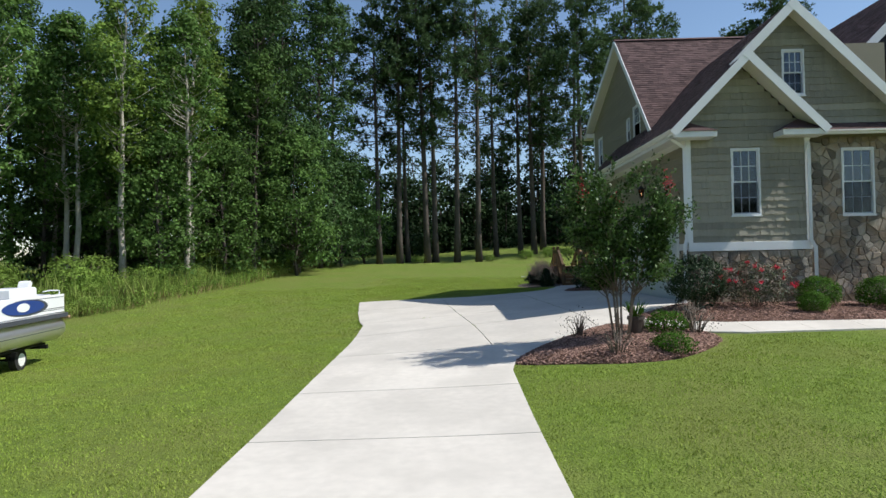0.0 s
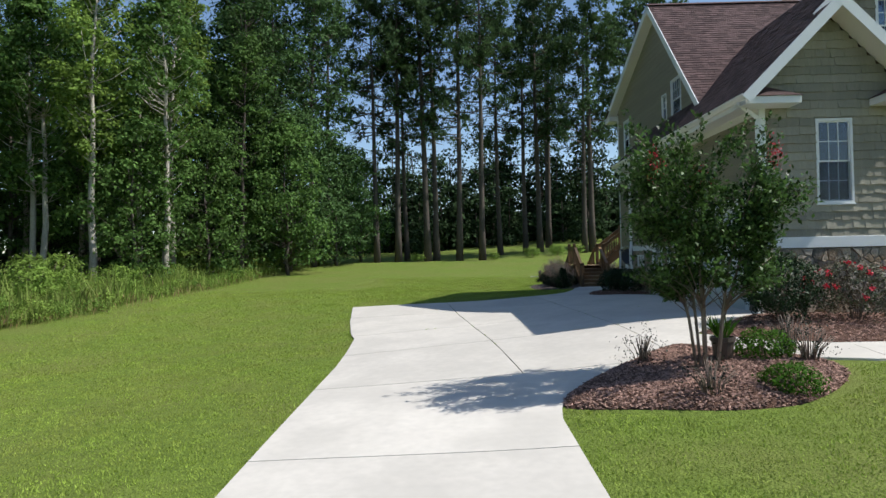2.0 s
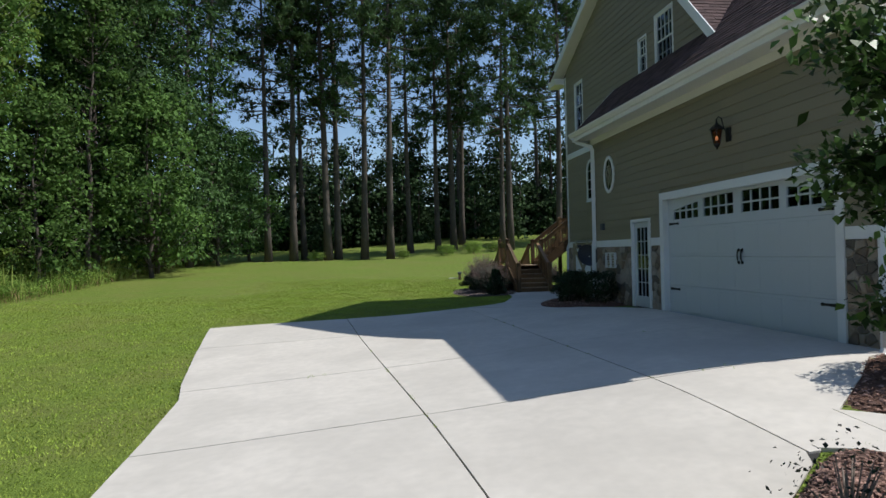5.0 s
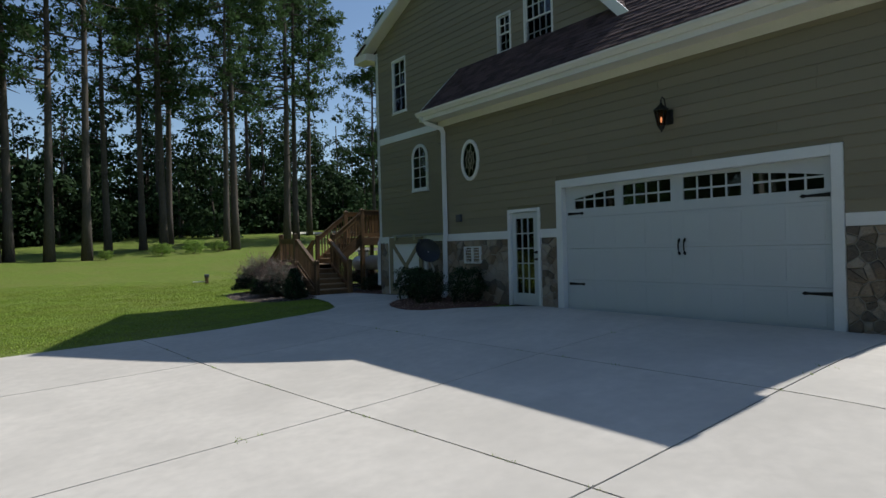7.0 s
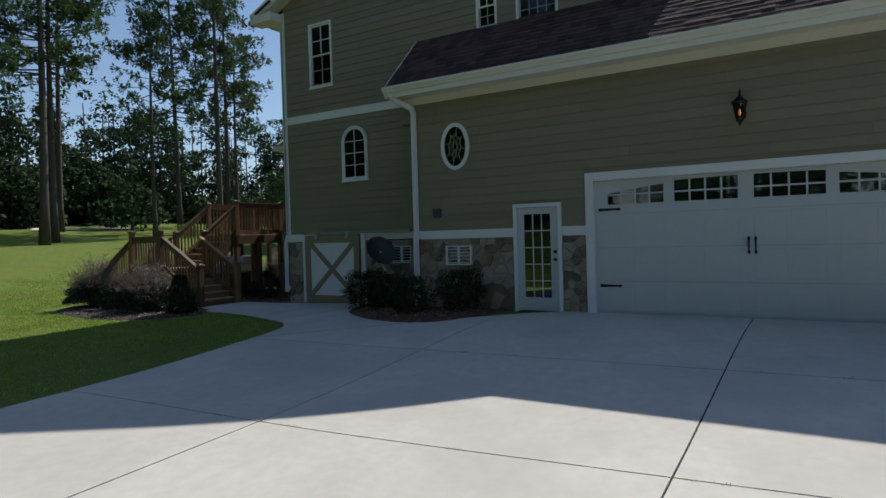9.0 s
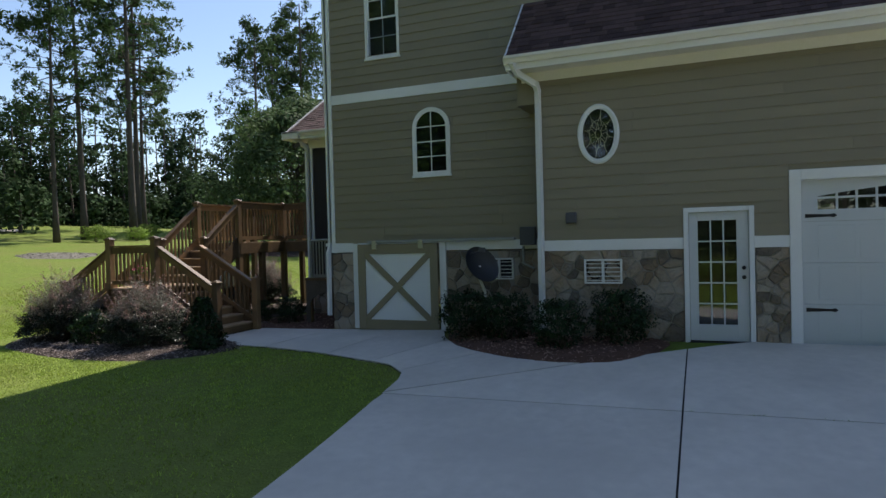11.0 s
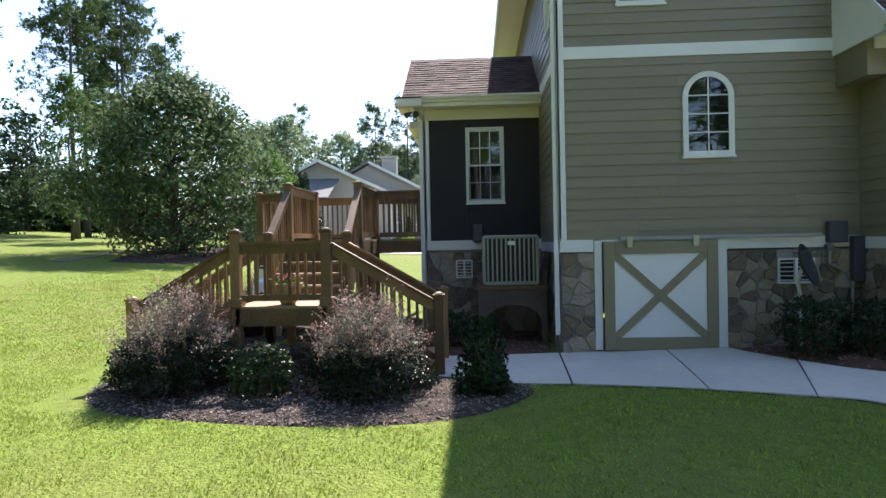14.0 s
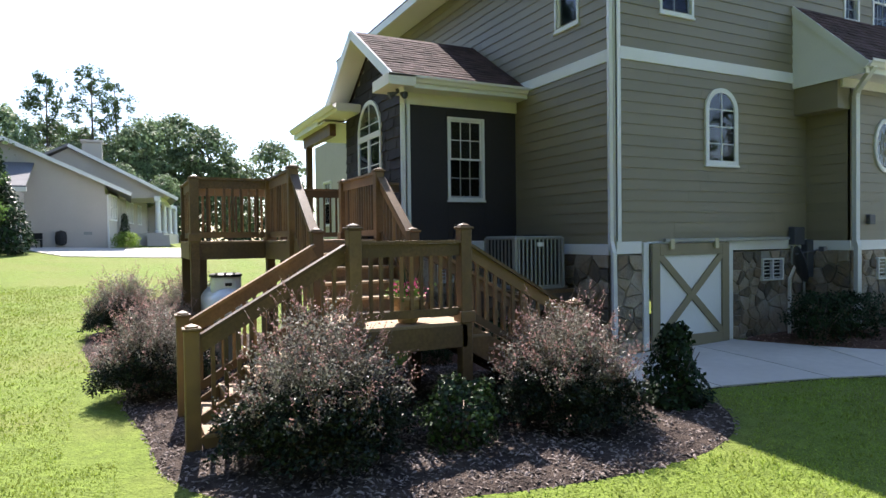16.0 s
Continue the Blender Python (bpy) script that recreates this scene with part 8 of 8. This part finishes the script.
for y in (44.45, 45.85):
    bm = bmesh.new()
    box(bm, (47.22, y - 0.04, zg - 0.03), (47.70, y + 0.04, zg + 0.45))
    part("leg", bm, M_BLACK, bench)
settle(bush(220, 0.9, 1.1, 1500, 0.12, M_LEAF_Y, "corner_shrub", "rounded yellow-green shrub at the neighbouring house's corner", ragged=0.15), 47.6, 39.6)
settle(bush(221, 0.55, 2.3, 1800, 0.11, M_LEAF_D, "slim_evergreen", "slim dark evergreen beside the neighbouring porch", ragged=0.1, cone=True), 52.75, 39.68)
# neighbour's concrete drive
drive2 = thing("neighbour_drive", (35, 40, 0), "bright concrete drive of the neighbouring house", "driveway", kind="structure")
slab("slab", 34, 45.8, 22, 47.95, ((34, 38.6), (40, 39.0), (42.6, 39.2), (44, 42.0), (45.8, 46.8)), ((34, 47.95), (45.8, 47.95)), drive2, lift=0.05)
# sand bunker on the course
bm = bmesh.new()
for cx_, cy_, a_, b_ in ((28.8, 86, 2.4, 1.2), (34.2, 85.4, 2.6, 1.2)):
    c0 = bm.verts.new((cx_, cy_, gz(cx_, cy_) + 0.18))
    rim = [bm.verts.new((cx_ + a_ * (1 + 0.15 * math.sin(3 * k)) * math.cos(k * math.tau / 24), cy_ + b_ * math.sin(k * math.tau / 24), gz(cx_, cy_ + b_ * math.sin(k * math.tau / 24)) + 0.12 + 0.12 * (math.sin(k * math.tau / 24) > -0.2))) for k in range(24)]
    for k in range(24):
        bm.faces.new((c0, rim[k], rim[(k + 1) % 24]))
me = mesh_of(bm, "sand_bunker", M_SAND)
tagged(new("sand_bunker", me), "pale sand bunkers on the golf course", "bunker", kind="structure")

# ---- pontoon boat on its trailer ----
boat = thing("pontoon_boat", (-11.6, 17.6, 0), "white pontoon boat with blue graphic on a trailer", "boat")
ROT = Matrix.Translation((-10.90, 17.75, gz(-10.9, 16.5) + 0.14)) @ Matrix.Rotation(radians(8), 4, "Z")


def boat_part(name, build, material, label="", smooth=False):
    """Built with the boat's end at the origin, its length along -y and its near side at x = 0."""
    bm = bmesh.new()
    build(bm)
    bm.transform(ROT)
    return part(name, bm, material, boat, label, smooth)


LEN = 7.0
for x in (-0.32, -2.05):
    boat_part("pontoon", lambda bm: tube(bm, [(x, 0.10, 0.82), (x, 0.07, 0.82), (x, -0.02, 0.81), (x, -0.2, 0.80), (x, -LEN, 0.80), (x, -LEN - 0.5, 0.9)], [0.16, 0.24, 0.30, 0.33, 0.33, 0.1], 20), M_BOATGREY, "brushed aluminium pontoon", True)
boat_part("deck_edge", lambda bm: box(bm, (-2.45, -LEN, 1.10), (0.04, -0.02, 1.22), 0.02), M_BOATGREY)
boat_part("chine_line", lambda bm: box(bm, (0.0, -LEN, 0.79), (0.016, -0.2, 0.805)), M_GREYPLASTIC)
boat_part("stripe", lambda bm: box(bm, (0.045, -LEN, 1.105), (0.055, -0.04, 1.215)), M_GREYPLASTIC, "dark green stripe")
boat_part("fence_panel", lambda bm: box(bm, (-0.06, -LEN, 1.24), (0.0, -0.12, 1.74), 0.015), M_BOAT, "white side panel")
boat_part("fence_panel", lambda bm: box(bm, (-2.4, -LEN, 1.24), (-2.34, -0.12, 1.74), 0.015), M_BOAT)
boat_part("fence_panel", lambda bm: box(bm, (-2.34, -0.18, 1.24), (-0.06, -0.12, 1.70), 0.015), M_BOAT)
boat_part("panel_line", lambda bm: (box(bm, (0.001, -2.3, 1.66), (0.006, -0.14, 1.675)), box(bm, (0.001, -1.9, 1.37), (0.006, -0.14, 1.385)), box(bm, (0.001, -1.9, 1.33), (0.006, -0.14, 1.34))), M_GREYPLASTIC)


def swoosh(bm):
    pts = [(0.004, -2.25 + 1.0 * math.cos(a), 1.50 + 0.17 * math.sin(a)) for a in steps(0, math.tau, 24)[:-1]]
    prism(bm, pts, (0.004, 0, 0))


boat_part("graphic_edge", lambda bm: prism(bm, [(0.001, -2.12 + 1.06 * math.cos(a), 1.485 + 0.205 * math.sin(a)) for a in steps(0, math.tau, 24)[:-1]], (0.003, 0, 0)), M_GREYPLASTIC, "dark outline of the graphic")
boat_part("graphic", swoosh, M_BLUE, "blue swoosh graphic")
boat_part("graphic_centre", lambda bm: prism(bm, [(0.009, -2.3 + 0.30 * math.cos(a), 1.50 + 0.11 * math.sin(a)) for a in steps(0, math.tau, 14)[:-1]], (0.003, 0, 0)), M_BOAT)
boat_part("grab_rail", lambda bm: tube(bm, [(-0.1, -0.2, 1.74), (-0.1, -0.2, 1.84), (-0.1, -0.7, 1.86), (-0.1, -1.1, 1.84)], [0.018] * 4, 6), M_BOAT)
boat_part("seat_base", lambda bm: box(bm, (-0.8, -2.6, 1.5), (-0.12, -1.35, 1.98), 0.04), M_BOAT)
boat_part("seat_back", lambda bm: prism(bm, [(-0.75, -1.2, 1.62), (-0.75, -0.98, 1.62), (-0.75, -0.84, 2.08), (-0.75, -0.90, 2.14), (-0.75, -1.0, 2.10)], (0.26, 0, 0)), M_BOAT, "white folding seat back")
boat_part("seat_cushion", lambda bm: box(bm, (-0.75, -1.1, 1.6), (-0.15, -0.5, 1.76), 0.04), M_BOAT)
boat_part("tail_lamp", lambda bm: box(bm, (-0.2, -0.04, 1.05), (0.08, 0.06, 1.13), 0.02), M_TERRA, "amber tail lamp")
trailer = thing("boat_trailer", (-11.6, 15.8, 0), "dark steel boat trailer with small white-rimmed wheels", "trailer")


def trailer_part(name, build, material, parent=None, label=""):
    bm = bmesh.new()
    build(bm)
    bm.transform(ROT)
    return part(name, bm, material, parent or trailer, label)


for x in (-0.6, -1.8):
    trailer_part("frame_rail", lambda bm: box(bm, (x - 0.05, -LEN - 1.0, 0.36), (x + 0.05, -0.6, 0.46)), M_BLACK)
for y in (-0.9, -2.4, -3.6, -5.5):
    trailer_part("crossbar", lambda bm: box(bm, (-2.2, y - 0.05, 0.32), (-0.1, y + 0.05, 0.42)), M_BLACK)
for x in (-0.32, -2.05):
    trailer_part("bunk", lambda bm: box(bm, (x - 0.08, -LEN, 0.41), (x + 0.08, -0.7, 0.46)), M_BLACK)
for x in (-0.52, -1.95):
    for y in (-1.55,):
        tyre = trailer_part("tyre", lambda bm: tube(bm, [(x - 0.10, y, 0.13), (x - 0.085, y, 0.13), (x + 0.085, y, 0.13), (x + 0.10, y, 0.13)], [0.21, 0.28, 0.28, 0.21], 28), M_TYRE)
        trailer_part("rim", lambda bm: tube(bm, [(x - 0.105, y, 0.13), (x + 0.105, y, 0.13), (x + 0.106, y, 0.13), (x + 0.065, y, 0.13), (x + 0.07, y, 0.13), (x + 0.11, y, 0.13)], [0.165, 0.165, 0.14, 0.12, 0.06, 0.03], 20), M_BOAT, tyre, "white steel rim")
trailer_part("axle", lambda bm: tube(bm, [(-1.95, -1.55, 0.13), (-0.52, -1.55, 0.13)], [0.03, 0.03], 8), M_BLACK)
for x in (-0.6, -1.8):
    trailer_part("spring", lambda bm: box(bm, (x - 0.03, -1.9, 0.14), (x + 0.03, -1.2, 0.36)), M_BLACK)

# ---- yard hydrant on the lawn ----
hy = thing("yard_hydrant", (5.6, 45.6, gz(5.6, 45.6)), "short dark post with a small tap on the lawn", "yard post")
z = gz(5.6, 45.6)
bm = bmesh.new()
box(bm, (5.53, 45.53, z - 0.1), (5.67, 45.67, z + 0.36), 0.01)
part("stake", bm, M_WOOD, hy)
bm = bmesh.new()
box(bm, (5.50, 45.50, z + 0.30), (5.70, 45.70, z + 0.44), 0.03)
part("head", bm, M_GREYPLASTIC, hy)
bm = bmesh.new()
tube(bm, [(5.55, 45.6, z + 0.10), (5.0, 45.75, z + 0.09)], [0.03, 0.03], 8)
part("pipe", bm, M_SOFFIT, hy)
# ---- grass blades on the lawn near the path ----
def blades(name, areas, seed, per_m2, h0=0.03, h1=0.065, wide=1.0):
    rng = np.random.default_rng(seed)
    base = []
    for x0, x1, y0, y1 in areas:
        n = int((x1 - x0) * (y1 - y0) * per_m2)
        base.append(np.stack([rng.uniform(x0, x1, n), rng.uniform(y0, y1, n)], 1))
    p = np.concatenate(base)
    lf = np.interp(p[:, 1], [a for a, b in LEFT], [b for a, b in LEFT])
    rt = np.interp(p[:, 1], [a for a, b in RIGHT], [b for a, b in RIGHT])
    l2 = np.interp(p[:, 1], [a for a, b in LEFT2], [b for a, b in LEFT2])
    on = (p[:, 1] < 28.72) & (p[:, 0] > lf - 0.0) & (p[:, 0] < rt + 0.01)
    on |= (p[:, 1] >= 28.68) & (p[:, 1] < 34.4) & (p[:, 0] > l2 - 0.01)
    on |= ((p[:, 0] - 3.35) / 2.25) ** 2 + ((p[:, 1] - 13.25) / 1.75) ** 2 < 1
    on |= (p[:, 1] > 33.2) & (p[:, 1] < 39.5) & (p[:, 0] > 3.72 + 0.25 * np.maximum(0, p[:, 1] - 36.5) + 0.6 * np.maximum(0, 34.1 - p[:, 1]))
    on |= (p[:, 1] >= 39.2) & (p[:, 1] < 40.0) & (p[:, 0] > 6.2) & (p[:, 0] < 14)
    on |= (p[:, 0] > 4.3) & (p[:, 1] > 13.2) & (p[:, 1] < 19)
    # thin out towards the rims of each area
    edge = np.full(len(p), 9.0)
    for x0, x1, y0, y1 in areas:
        inside = (p[:, 0] >= x0) & (p[:, 0] <= x1) & (p[:, 1] >= y0) & (p[:, 1] <= y1)
        near = np.minimum(np.minimum(p[:, 0] - x0, x1 - p[:, 0]), np.minimum(p[:, 1] - y0, y1 - p[:, 1]))
        edge = np.where(inside, near, edge)
    on |= rng.uniform(0, 1, len(p)) > np.clip(edge / 3.0 + 0.25 * np.sin(p[:, 0] * 1.3) * np.sin(p[:, 1]), 0.0, 1.0)
    p = p[~on]
    n = len(p)
    fx, fy = (p[:, 0] - LAWN_X[0]) / 0.25, (p[:, 1] - LAWN_Y[0]) / 0.25
    ix, iy = fx.astype(int), fy.astype(int)
    fx, fy = fx - ix, fy - iy
    z = (LAWN_Z[iy, ix] * (1 - fx) + LAWN_Z[iy, ix + 1] * fx) * (1 - fy) + (LAWN_Z[iy + 1, ix] * (1 - fx) + LAWN_Z[iy + 1, ix + 1] * fx) * fy
    a = rng.uniform(0, math.tau, n)
    w = rng.uniform(0.005, 0.012, n) * wide
    patchy = 0.8 + 0.3 * np.sin(p[:, 0] * 2.1 + np.sin(p[:, 1] * 1.7)) * np.sin(p[:, 1] * 2.6) + 0.25 * np.sin(p[:, 0] * 7.3 + 2 * np.sin(p[:, 1] * 3.1)) * np.sin(p[:, 1] * 8.2)
    h = rng.uniform(h0, h1, n) * patchy
    lean = rng.normal(0, 0.55, (n, 2)) * h[:, None]
    v = np.empty((n, 3, 3))
    v[:, 0] = np.stack([p[:, 0] - np.cos(a) * w, p[:, 1] - np.sin(a) * w, z - 0.004], 1)
    v[:, 1] = np.stack([p[:, 0] + np.cos(a) * w, p[:, 1] + np.sin(a) * w, z - 0.004], 1)
    v[:, 2] = np.stack([p[:, 0] + lean[:, 0], p[:, 1] + lean[:, 1], z + h], 1)
    me = bpy.data.meshes.new(name)
    me.vertices.add(3 * n)
    me.vertices.foreach_set("co", v.reshape(-1))
    me.loops.add(3 * n)
    me.loops.foreach_set("vertex_index", np.arange(3 * n))
    me.polygons.add(n)
    me.polygons.foreach_set("loop_start", np.arange(n) * 3)
    me.update()
    me.materials.append(M_BLADE)
    return tagged(new(name, me), "short mown blades of lawn grass", "grass", kind="stuff")


LAWN_X, LAWN_Y = np.arange(-16, 27.01, 0.25), np.arange(2, 52.01, 0.25)
LAWN_Z = np.array([[gz(x, y) for x in LAWN_X] for y in LAWN_Y])
blades("grass_blades", ((-15.0, 9.8, 4.0, 20.0),), 91, 780, 0.020, 0.042)
blades("grass_blades", ((-15.5, 0.0, 16.5, 40.0),), 93, 260, 0.025, 0.05, 1.7)
blades("grass_blades", ((-6.0, 9.5, 28.0, 48.0),), 92, 780, 0.020, 0.042)
blades("grass_blades", ((7.0, 26.0, 39.0, 51.0),), 94, 330, 0.025, 0.05, 1.7)

# ---- tufts of grass in the drive's joints ----
rng = np.random.default_rng(95)
base = []
for k in range(26):
    y = rng.uniform(16.5, 27.5)
    x = cut_a(y) if k % 3 else cut_b(y)
    if k % 5 == 0:
        x, y = rng.uniform(-2.5, 5.5), float(rng.choice((17.76, 20.98, 25.26)))
    base.append(np.array((x, y, gz(x, y) + 0.018)) + rng.normal(0, 1, (9, 3)) * np.array((0.012, 0.05, 0.0)))
base = np.concatenate(base)
n = len(base)
me = card_mesh("joint_weeds", base, np.stack([rng.normal(0, 0.8, n), rng.normal(0, 0.8, n), np.ones(n)], 1), rand_dirs(rng, n), rng.uniform(0.02, 0.05, n), np.full(n, 0.008), M_BLADE, -0.1)
tagged(new("joint_weeds", me), "small tufts of grass in the driveway joints", "grass", kind="stuff")
